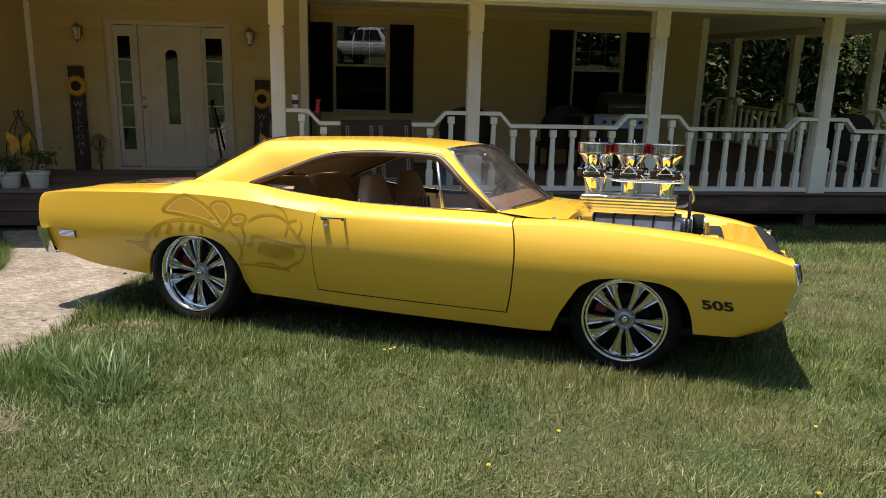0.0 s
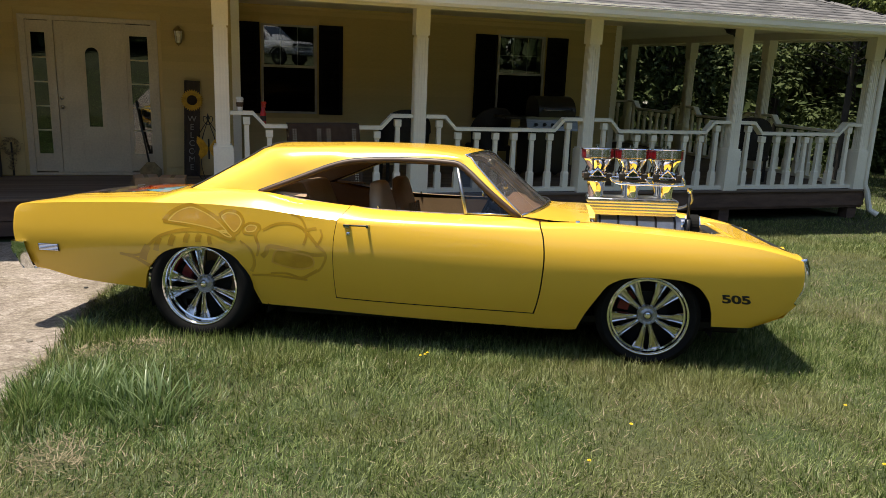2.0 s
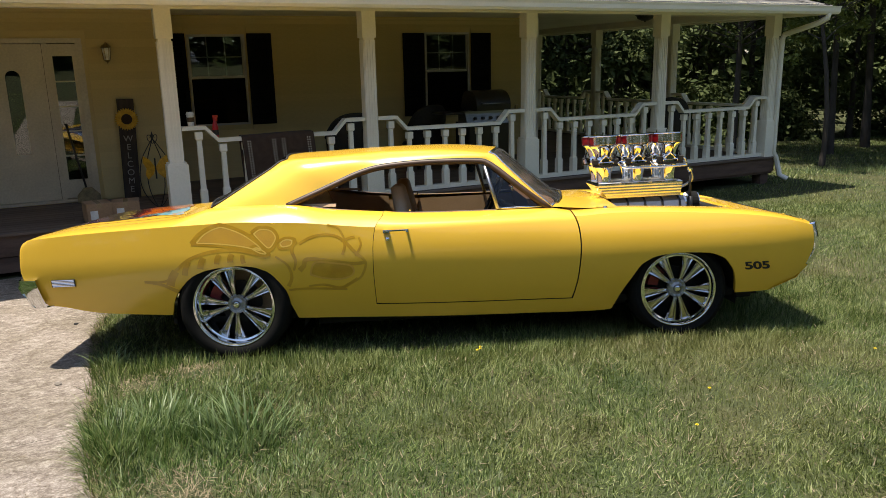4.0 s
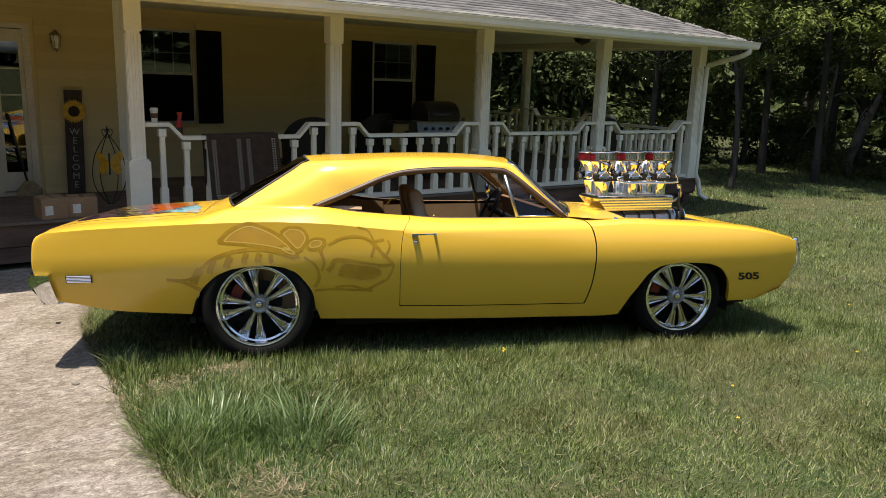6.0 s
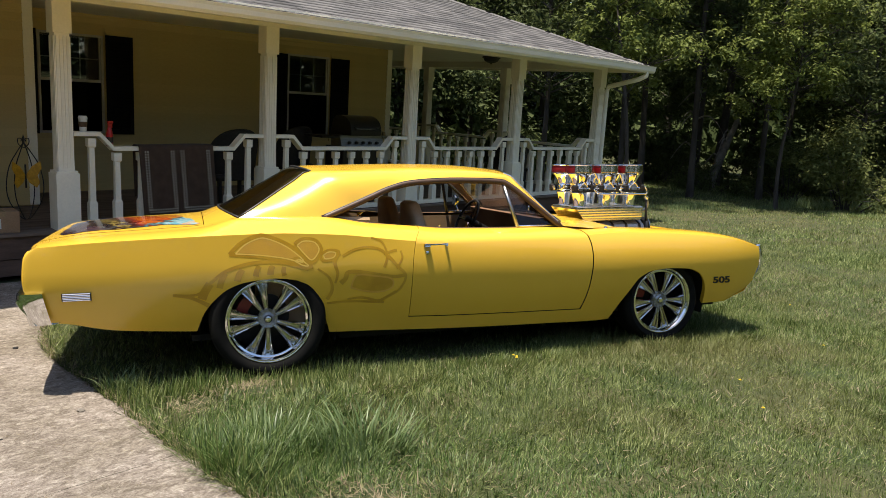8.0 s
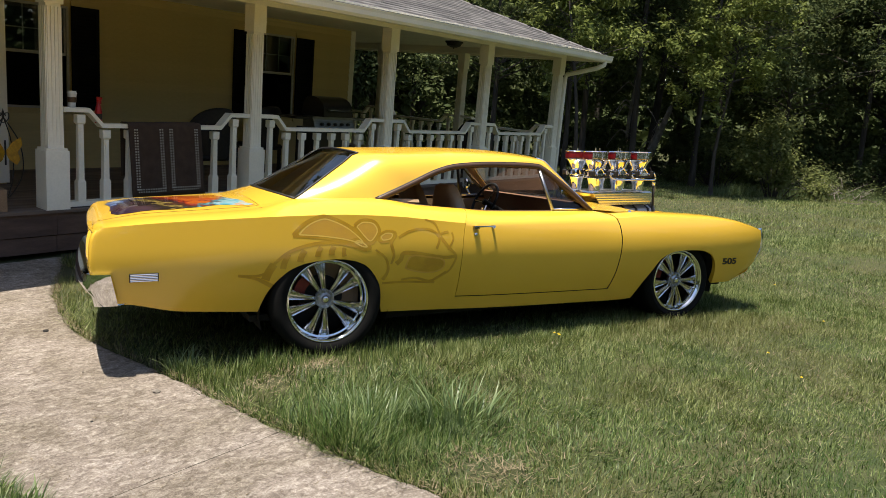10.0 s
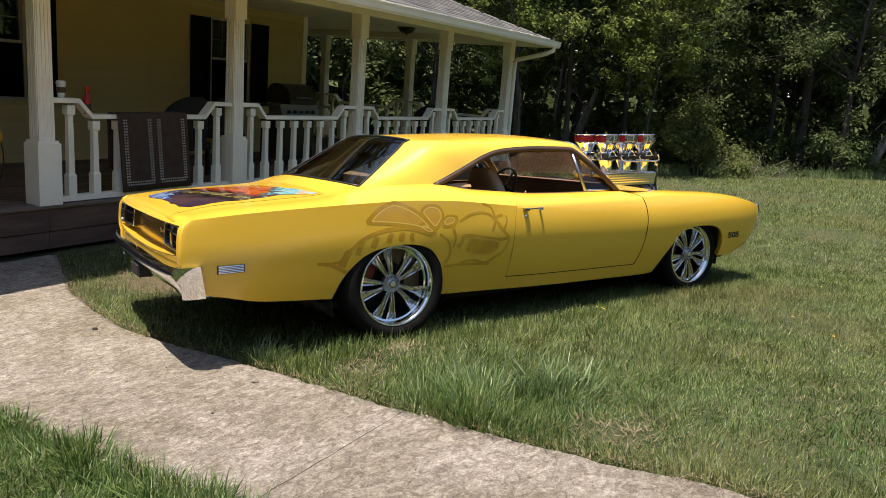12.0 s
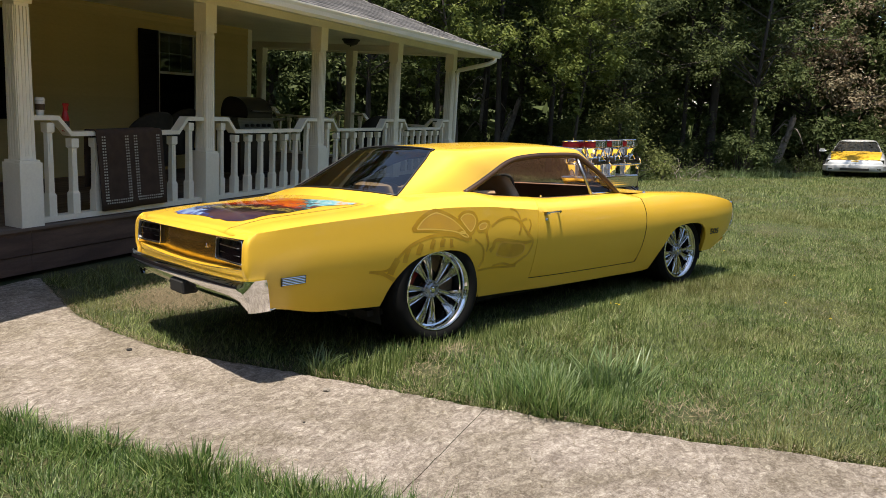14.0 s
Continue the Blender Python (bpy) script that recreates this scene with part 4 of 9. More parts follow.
def make_car_body(car):
    xs = stations()
    st = [station(x) for x in xs]
    i0, i1 = xs.index(SEAM_R), xs.index(SEAM_F)
    lo = 2
    hi = ROWS_SIDE + ROWS_TOP
    # side skins without the doors
    bm = bmesh.new()
    vs = [[bm.verts.new(p) for p in s] for s in st]
    for i in range(len(xs) - 1):
        for k in range(hi):
            if not (i0 <= i < i1 and k >= lo):
                bm.faces.new((vs[i][k], vs[i + 1][k], vs[i + 1][k + 1], vs[i][k + 1]))
    # rolled lip round the wheel openings and along the sill
    for i in range(len(xs) - 1):
        q = []
        for j in (i, i + 1):
            p = vs[j][0].co
            q.append((bm.verts.new((p.x, p.y - 0.012, p.z - 0.004)), bm.verts.new((p.x, p.y - 0.035, p.z + 0.02))))
        bm.faces.new((vs[i][0], q[0][0], q[1][0], vs[i + 1][0]))
        bm.faces.new((q[0][0], q[0][1], q[1][1], q[1][0]))
    # roof pillars
    grid_mesh(bm, PILLAR)
    # tail: rounded end closing the fender
    end = st[0]
    tail = [end]
    for j, (d, w) in enumerate(((-0.004, 0.002), (-0.011, 0.010), (-0.016, 0.026), (-0.018, 0.05), (0.01, 0.055))):
        row = []
        for k, p in enumerate(end):
            a, b = end[max(k - 1, 0)], end[min(k + 1, len(end) - 1)]
            ty, tz = b[1] - a[1], b[2] - a[2]
            g = math.hypot(ty, tz)
            u = max(0.0, (k - ROWS_SIDE) / ROWS_TOP)
            dd, ww = d + (ROLL[j][0] - d) * u, w + (ROLL[j][1] - w) * u
            row.append((p[0] + dd, p[1] - tz / g * ww, p[2] + ty / g * ww))
        tail.append(row)
    grid_mesh(bm, tail)
    nose = [st[-1]]
    for d, w in ((0.010, 0.012), (0.004, 0.04), (-0.05, 0.07)):
        nose.append([(p[0] + d, p[1] - w, p[2]) for p in st[-1]])
    grid_mesh(bm, nose)
    # inner fender: lip and wall beside the engine
    rows = []
    for x in np.linspace(0.98, 2.36, 24):
        y, z = sill_y(x), sill_z(x)
        rows.append([(shear(x, z), y, z), (shear(x, z), y - 0.06, z + 0.002), (x, y - 0.115, z - 0.004), (x, y - 0.135, z - 0.03), (x, y - 0.24, 0.76), (x, y - 0.33, 0.66), (x, y - 0.34, 0.45)])
    grid_mesh(bm, rows)
    mirrored(bm)
    # roof
    grid_mesh(bm, [across(PILLAR[r][NX], 0.09 * max(0, 1 - (r - ROOF_A) / 5) - 0.05 * max(0, (r - ROOF_B + 4) / 4), 0.028) for r in range(ROOF_A, ROOF_B + 1)])
    # deck frame round the boot lid, cowl, rear lip
    deck = lambda x, y: sill_z(x) + 0.03 * (1 - (y / sill_y(x)) ** 2) * min(1.0, (x + 2.95) / 0.3)
    cols = np.linspace(0, 1, 5)
    for s in (-1, 1):
        grid_mesh(bm, [[(shear(x, 0.94), s * (0.64 + (sill_y(x) - 0.64) * c), deck(x, 0.64 + (sill_y(x) - 0.64) * c)) for c in cols] for x in np.linspace(-2.9, XB, 20)])
        edge = [(shear(-2.9, 0.94), s * (0.64 + (sill_y(-2.9) - 0.64) * c), deck(-2.9, 0.64 + (sill_y(-2.9) - 0.64) * c)) for c in cols]
        grid_mesh(bm, [edge] + [[(p[0] + d, p[1], p[2] - w) for p in edge] for d, w in ROLL])
    bw = lambda v: -0.10 * (1 - v * v)
    grid_mesh(bm, [[(x0, v * 0.64, deck(x0, v * 0.64)) for v in np.linspace(-1, 1, 9)] if a else [(XB + bw(v * 0.9), v * 0.70, 1.036 + 0.03 * (1 - v * v)) for v in np.linspace(-1, 1, 9)] for a, x0 in ((0, 0), (1, -1.875))])
    rows = []
    for c in np.linspace(0, 1, 5):
        row = []
        for v in np.linspace(-1, 1, 17):
            x = (0.655 + 0.16 * (1 - v * v)) * (1 - c) + 1.10 * c
            side = sill_z(x) + 0.002
            base = 0.926 + 0.03 * (1 - v * v)
            row.append((x, v * (0.787 + 0.016 * min(1.0, 3 * c)), base * (1 - c) ** 2 + (side + 0.026 * (1 - v * v)) * (1 - (1 - c) ** 2)))
        rows.append(row)
    grid_mesh(bm, rows)
    grid_mesh(bm, [[(1.10, y, sill_z(1.1) + 0.028 * (1 - (y / 0.8) ** 2)), (1.105, y, 0.885), (1.105, y, 0.45)] for y in np.linspace(-0.7, 0.7, 8)])
    bmesh.ops.remove_doubles(bm, verts=bm.verts[:], dist=0.0015)
    bmesh.ops.recalc_face_normals(bm, faces=bm.faces[:])
    # the pressed edge along the rear quarter stays crisp
    for ed in bm.edges:
        a, b = (v.co for v in ed.verts)
        if a.x < -0.62 and b.x < -0.62 and abs(abs(a.y) - side_y(a.x, crease(a.x))) < 0.02 and abs(a.z - crease(a.x)) < 0.004 and abs(b.z - crease(b.x)) < 0.004 and abs(a.x - b.x) > 0.004:
            ed.smooth = False
    keep = [i for i, ed in enumerate(bm.edges) if not ed.smooth]
    body = part("body", bm, PAINT, car, smooth=34)
    for i in keep:
        body.data.edges[i].use_edge_sharp = True
    # doors with a gap of their own
    for s, nm in ((-1, "door"), (1, "door")):
        bm = bmesh.new()
        rows = []
        for i in range(i0, i1 + 1):
            r = []
            for k in range(lo, hi + 1):
                x, y, z = st[i][k]
                x += 0.004 if i == i0 else -0.009 if i == i1 else 0
                z += 0.006 if k == lo else 0
                r.append((x, s * y, z))
            rows.append(r)
        vs2 = grid_mesh(bm, rows)
        edge = [v for v in vs2[0]] + [r[-1] for r in vs2[1:]] + vs2[-1][::-1][1:] + [r[0] for r in vs2[::-1]][1:-1]
        back = [bm.verts.new((v.co.x, v.co.y - s * 0.03, v.co.z)) for v in edge]
        for a in range(len(edge)):
            b = (a + 1) % len(edge)
            bm.faces.new((edge[a], edge[b], back[b], back[a]))
        bmesh.ops.recalc_face_normals(bm, faces=bm.faces[:])
        d = part(nm, bm, PAINT, car, smooth=50)
        # flush pull handle
        bm = bmesh.new()
        f = lambda x, z, o: (x, s * (side_y(x, z) + o), z)
        ring = [(z, o) for z, o in ((0.842, 0.033), (0.850, 0.033), (0.851, 0.035), (0.850, 0.037), (0.842, 0.037), (0.841, 0.035), (0.842, 0.033))]
        grid_mesh(bm, [[f(x, z, o) for z, o in ring] for x in np.linspace(-0.475, -0.31, 8)])
        for x0, x1 in ((-0.475, -0.435), (-0.326, -0.31)):
            grid_mesh(bm, [[f(x, z, o) for z, o in ((0.836, -0.004), (0.832, 0.03), (0.852, 0.03), (0.852, -0.004))] for x in (x0, x1)])
        bmesh.ops.recalc_face_normals(bm, faces=bm.faces[:])
        part("handle", bm, CHROME, d, "chrome door pull", smooth=35)
        bm = bmesh.new()
        lathe(bm, [(0.0, 0.008), (0.011, 0.008), (0.014, 0.0)], 12, "y", (0, 0, 0))
        for v in bm.verts:
            v.co = Vector((v.co.x - 0.45, s * (side_y(-0.45, 0.79) + v.co.y), v.co.z + 0.79))
        part("lock", bm, CHROME, d, smooth=True)
        bm = bmesh.new()
        grid_mesh(bm, [[(x, s * (sill_y(x) - 0.028), z) for z in (0.30, 0.6, 0.88, 0.905)] for x in np.linspace(SEAM_R, SEAM_F, 12)])
        part("door_card", bm, TAN, d, "tan vinyl inner panel")
        bm = bmesh.new()
        tube(bm, [(-0.30, s * 0.775, 0.92), (-0.30, s * 0.775, 0.957)], [0.006, 0.009], 8)
        part("lock_button", bm, CHROME, d)
    # boot lid
    bm = bmesh.new()
    rows = []
    for x in np.linspace(-2.9, -1.88, 20):
        rows.append([(shear(x, 0.94), y, deck(x, y) + 0.001) for y in np.linspace(-0.634, 0.634, 17)])
    edge = rows[0]
    for d, w in ROLL:
        rows.insert(0, [(p[0] + d, p[1], p[2] - w) for p in edge])
    grid_mesh(bm, rows)
    bmesh.ops.recalc_face_normals(bm, faces=bm.faces[:])
    lid = part("boot_lid", bm, PAINT, car, smooth=50)
    # dark inner shell: floor, wheel wells, firewall, behind the gaps
    bm = bmesh.new()
    box(bm, -1.98, 2.05, -0.78, 0.78, 0.25, 0.29)
    for x, r in ((-1.49, 0.44), (1.47, 0.42)):
        for s in (-1, 1):
            ring = [(x + r * math.cos(a), 0.30 + r * 0.93 * math.sin(a)) for a in np.linspace(-0.25, math.pi + 0.25, 20)]
            rows = [[(u, s * (0.85 + 0.07 * max(0.0, min(1.0, (v - 0.4) / 0.15))), v) for u, v in ring], [(u, s * 0.52, v) for u, v in ring]]
            grid_mesh(bm, rows)
            c = [bm.verts.new((u, s * 0.52, v)) for u, v in ring]
            bm.faces.new(c)
    for s in (-1, 1):
        grid_mesh(bm, [[(x, s * (side_y(x, z) - 0.045), z) for z in np.linspace(0.3, 0.84, 6)] for x in np.linspace(-1.05, 1.0, 14)])
    # unseen boxes filling the boot, added to stop light leaking through the lid gap
    box(bm, -2.72, -1.70, -0.80, 0.80, 0.47, 0.87)
    box(bm, -2.80, -2.72, -0.80, 0.80, 0.68, 0.87)
    box(bm, 1.11, 2.1, -0.66, 0.66, 0.27, 0.5)
    part("underbody", bm, DARK, car)
    # low boxes added to deepen the shade under the car
    part("floor_pan", boxed(-1.0, 1.0, -0.66, 0.66, 0.165, 0.248, bevel=0.01), DARK, car)
    part("rear_axle_pan", boxed(-1.95, -1.02, -0.48, 0.48, 0.19, 0.248, bevel=0.01), DARK, car)
    part("front_crossmember", boxed(1.02, 2.1, -0.58, 0.58, 0.18, 0.248, bevel=0.01), DARK, car)
    return deck


def make_trunk_art(car, deck):
    """Airbrushed colour panel on the boot lid, following its crown: smoky bands running from dusk to flame to turquoise."""
    m = bpy.data.materials.new("airbrush_art")
    m.use_nodes = True
    n, l = m.node_tree.nodes, m.node_tree.links
    tc, sep = n.new("ShaderNodeTexCoord"), n.new("ShaderNodeSeparateXYZ")
    l.new(tc.outputs["Object"], sep.inputs[0])
    def field(lean, lo, hi):
        """A soft-edged course across the lid, leaning by the given slope, stirred by noise."""
        a, g = n.new("ShaderNodeMath"), n.new("ShaderNodeMapRange")
        a.operation, a.inputs[1].default_value = "MULTIPLY_ADD", lean
        l.new(sep.outputs[1], a.inputs[0]), l.new(sep.outputs[0], a.inputs[2])
        g.inputs[1].default_value, g.inputs[2].default_value = lo, hi
        g.clamp = False
        l.new(a.outputs[0], g.inputs[0])
        last = g.outputs[0]
        for sc, amp, twist in ((3.2, 0.26, 1.4), (9.0, 0.30, 1.8), (26.0, 0.12, 0.8)):
            ns, sub, mm = n.new("ShaderNodeTexNoise"), n.new("ShaderNodeMath"), n.new("ShaderNodeMath")
            ns.inputs["Scale"].default_value, ns.inputs["Detail"].default_value, ns.inputs["Distortion"].default_value = sc, 2.0, twist
            l.new(tc.outputs["Object"], ns.inputs["Vector"])
            sub.operation, mm.operation = "SUBTRACT", "MULTIPLY_ADD"
            sub.inputs[1].default_value, mm.inputs[1].default_value = 0.5, amp
            l.new(ns.outputs["Fac"], sub.inputs[0]), l.new(sub.outputs[0], mm.inputs[0]), l.new(last, mm.inputs[2])
            last = mm.outputs[0]
        return last

    def colours(source, stops):
        ramp = n.new("ShaderNodeValToRGB")
        e = ramp.color_ramp.elements
        e[0].position, e[0].color = stops[0]
        e[1].position, e[1].color = stops[-1]
        for pos, col in stops[1:-1]:
            e.new(pos).color = col
        l.new(source, ramp.inputs[0])
        return ramp

    smoke = colours(field(0.31, -2.86, -1.86), [(0.0, (0.04, 0.02, 0.05, 1)), (0.16, (0.10, 0.05, 0.06, 1)), (0.24, (0.02, 0.012, 0.012, 1)), (0.34, (0.02, 0.012, 0.012, 1)), (0.36, (0.70, 0.50, 0.10, 1)), (0.39, (0.03, 0.015, 0.015, 1)),
                                               (0.45, (0.06, 0.02, 0.015, 1)), (0.50, (0.50, 0.035, 0.012, 1)), (0.58, (0.88, 0.20, 0.012, 1)), (0.66, (0.60, 0.06, 0.012, 1)), (0.74, (0.90, 0.30, 0.02, 1)), (1.0, (0.85, 0.36, 0.02, 1))])
    ends = colours(field(-0.5, -3.1, -1.6), [(0.0, (0.10, 0.06, 0.22, 1)), (0.10, (0.10, 0.14, 0.46, 1)), (0.18, (0.40, 0.56, 0.80, 1)), (0.23, (0.05, 0.08, 0.30, 1)), (0.29, (0.02, 0.02, 0.06, 0)), (0.74, (0.02, 0.02, 0.03, 0)),
                                            (0.765, (0.02, 0.03, 0.04, 1)), (0.80, (0.08, 0.42, 0.52, 1)), (0.84, (0.62, 0.80, 0.80, 1)), (0.88, (0.10, 0.50, 0.60, 1)), (0.93, (0.55, 0.78, 0.78, 1)), (1.0, (0.88, 0.34, 0.05, 1))])
    mix = n.new("ShaderNodeMix")
    mix.data_type = "RGBA"
    l.new(ends.outputs["Alpha"], mix.inputs[0]), l.new(smoke.outputs["Color"], mix.inputs[6]), l.new(ends.outputs["Color"], mix.inputs[7])
    b = n["Principled BSDF"]
    l.new(mix.outputs[2], b.inputs["Base Color"])
    b.inputs["Roughness"].default_value, b.inputs["Coat Weight"].default_value = 0.3, 1.0
    outline = [(-2.835, 0.46), (-2.70, 0.45), (-2.52, 0.40), (-2.32, 0.33), (-2.15, 0.26), (-2.06, 0.17), (-2.02, 0.02), (-2.00, -0.16), (-1.94, -0.32), (-1.93, -0.48), (-1.90, -0.60), (-2.02, -0.55), (-2.12, -0.49),
               (-2.25, -0.53), (-2.40, -0.56), (-2.55, -0.55), (-2.68, -0.57), (-2.80, -0.52), (-2.825, -0.30), (-2.82, 0.0), (-2.845, 0.28)]
    o = dense([(x, y, 0) for x, y in outline + outline[:1]], 4)
    cx, cy = -2.35, -0.08
    bm = bmesh.new()
    rows = []
    for f in np.linspace(0.02, 1, 12):
        pts = []
        for k, p in enumerate(o):
            g = f * (1 + 0.05 * noise.noise((p.x * 11, p.y * 11, 2)))
            pts.append((max(-2.86, cx + (p.x - cx) * g), cy + (p.y - cy) * g))
        rows.append([(shear(x, 0.94), y, deck(x, y) + 0.004) for x, y in pts])
    grid_mesh(bm, rows)
    bmesh.ops.recalc_face_normals(bm, faces=bm.faces[:])
    part("airbrush_panel", bm, m, car, "airbrushed panel in blue, black, orange and turquoise", smooth=True)


def ribbon(bm, pts, width, s=-1, off=0.0008, closed=False):
    """A painted stroke on the body side along (x, z) points."""
    p = [Vector((a, b)) for a, b in pts]
    p = dense([(q.x, q.y, 0) for q in (p + [p[0]] if closed else p)], 6)
    n = len(p)
    ws = width if isinstance(width, (list, tuple)) else [width, width]
    rows = []
    for i in range(n):
        d = (p[min(i + 1, n - 1)] - p[max(i - 1, 0)]).normalized()
        nn = Vector((-d.y, d.x, 0))
        w = ws[0] + (ws[1] - ws[0]) * i / (n - 1)
        row = []
        for k in (-1, -0.33, 0.33, 1):
            q = p[i] + nn * (w / 2 * k)
            row.append((q.x, s * (side_y(q.x, q.y) + off), q.y))
        rows.append(row)
    grid_mesh(bm, rows)


def patch(bm, outline, s=-1, off=0.0008, n=5):
    """A painted area on the body side inside an (x, z) outline."""
    o = [(q.x, q.y) for q in dense([(a, b, 0) for a, b in outline + outline[:1]], 4)[:-1]]
    cx, cz = sum(p[0] for p in o) / len(o), sum(p[1] for p in o) / len(o)
    rows = []
    for k in range(n + 1):
        f = max(0.02, k / n)
        rows.append([(cx + (u - cx) * f, s * (side_y(cx + (u - cx) * f, cz + (v - cz) * f) + off), cz + (v - cz) * f) for u, v in o + o[:1]])
    grid_mesh(bm, rows)


def make_side_art(car):
    """Darker airbrushed marks on the rear quarter, as plain shapes: banded outlines, pale inner lines, filled panels."""
    framed = {"wing": [(-1.739, 0.827), (-1.671, 0.893), (-1.576, 0.936), (-1.503, 0.933), (-1.359, 0.863), (-1.238, 0.746), (-1.390, 0.781), (-1.564, 0.810)],
              "loop": [(-1.337, 0.877), (-1.287, 0.908), (-1.208, 0.898), (-1.171, 0.846), (-1.190, 0.795), (-1.231, 0.760), (-1.283, 0.810)],
              "drop": [(-1.176, 0.802), (-1.124, 0.833), (-1.056, 0.823), (-1.075, 0.776), (-1.155, 0.764)],
              "swirl": [(-1.362, 0.780), (-1.305, 0.789), (-1.228, 0.727), (-1.285, 0.733)]}
    for nm, o in framed.items():
        cx, cz = sum(p[0] for p in o) / len(o), sum(p[1] for p in o) / len(o)
        small = nm in ("drop", "swirl")
        k = 0.60 if small else 0.80
        inner = [(cx + (u - cx) * k, cz + (v - cz) * k) for u, v in o]
        bm = bmesh.new()
        patch(bm, inner)
        part("airbrush_mark", bm, GHOSTFILL if nm != "swirl" else GHOSTLINE, car, "tan ghost airbrush panel")
        bm = bmesh.new()
        ribbon(bm, o, 0.016 if small else 0.026, closed=True, off=0.0009)
        part("airbrush_line", bm, GHOST, car, "ochre ghost airbrush outline")
        bm = bmesh.new()
        ribbon(bm, [(cx + (u - cx) * (k + 0.04), cz + (v - cz) * (k + 0.02)) for u, v in o], 0.008, closed=True, off=0.0012)
        part("airbrush_line", bm, GHOSTLINE, car, "pale yellow airbrush line")
    panel = [(-0.974, 0.578), (-0.936, 0.659), (-0.813, 0.649), (-0.701, 0.625), (-0.695, 0.565), (-0.778, 0.538), (-0.890, 0.551)]
    bm = bmesh.new()
    patch(bm, panel)
    part("airbrush_mark", bm, GHOST, car, "ochre ghost airbrush mark")
    bm = bmesh.new()
    ribbon(bm, panel, 0.012, closed=True, off=0.0011)
    part("airbrush_line", bm, GHOSTFILL, car, "tan airbrush outline")
    strokes = (
        ([(-2.077, 0.589), (-1.933, 0.585), (-1.845, 0.664), (-1.753, 0.728), (-1.600, 0.768), (-1.426, 0.768), (-1.250, 0.717)], [0.014, 0.030]),
        ([(-2.077, 0.585), (-1.968, 0.562), (-1.866, 0.506)], [0.012, 0.030]),
        ([(-1.031, 0.789), (-0.957, 0.827), (-0.865, 0.842), (-0.780, 0.824), (-0.732, 0.777), (-0.752, 0.703)], 0.018),
        ([(-0.838, 0.904), (-0.768, 0.876), (-0.732, 0.807)], 0.014),
        ([(-0.754, 0.793), (-0.698, 0.810), (-0.664, 0.816)], 0.018),
        ([(-0.725, 0.784), (-0.666, 0.714), (-0.603, 0.644), (-0.631, 0.561), (-0.665, 0.525)], [0.022, 0.014]),
        ([(-0.638, 0.811), (-0.627, 0.762), (-0.666, 0.692)], 0.014),
        ([(-1.052, 0.812), (-1.083, 0.754), (-1.063, 0.679), (-1.080, 0.613)], [0.030, 0.014]),
        ([(-1.193, 0.714), (-1.119, 0.652), (-1.099, 0.569), (-1.130, 0.504)], [0.012, 0.026]),
        ([(-1.043, 0.611), (-1.013, 0.640), (-0.990, 0.683), (-0.887, 0.675), (-0.701, 0.640), (-0.610, 0.644)], [0.034, 0.022]),
        ([(-0.665, 0.533), (-0.726, 0.498), (-0.787, 0.474), (-0.891, 0.503), (-0.995, 0.497)], [0.024, 0.014]),
        ([(-1.131, 0.478), (-0.966, 0.480), (-0.742, 0.461)], 0.016))
    for o, w in strokes:
        bm = bmesh.new()
        ribbon(bm, o, w)
        part("airbrush_line", bm, GHOST, car, "ochre ghost airbrush outline")
    for x0, z0, x1, z1, w in ((-1.911, 0.552, -1.859, 0.650, 0.055), (-1.803, 0.618, -1.768, 0.710, 0.040), (-1.695, 0.657, -1.664, 0.731, 0.042), (-1.583, 0.684, -1.559, 0.748, 0.036), (-1.492, 0.691, -1.476, 0.748, 0.040), (-1.404, 0.680, -1.406, 0.738, 0.030)):
        bm = bmesh.new()
        ribbon(bm, [(x0, z0), ((x0 + x1) / 2 - 0.006, (z0 + z1) / 2), (x1, z1)], [w, w * 0.9])
        part("airbrush_mark", bm, GHOST, car, "ochre ghost airbrush stripe")


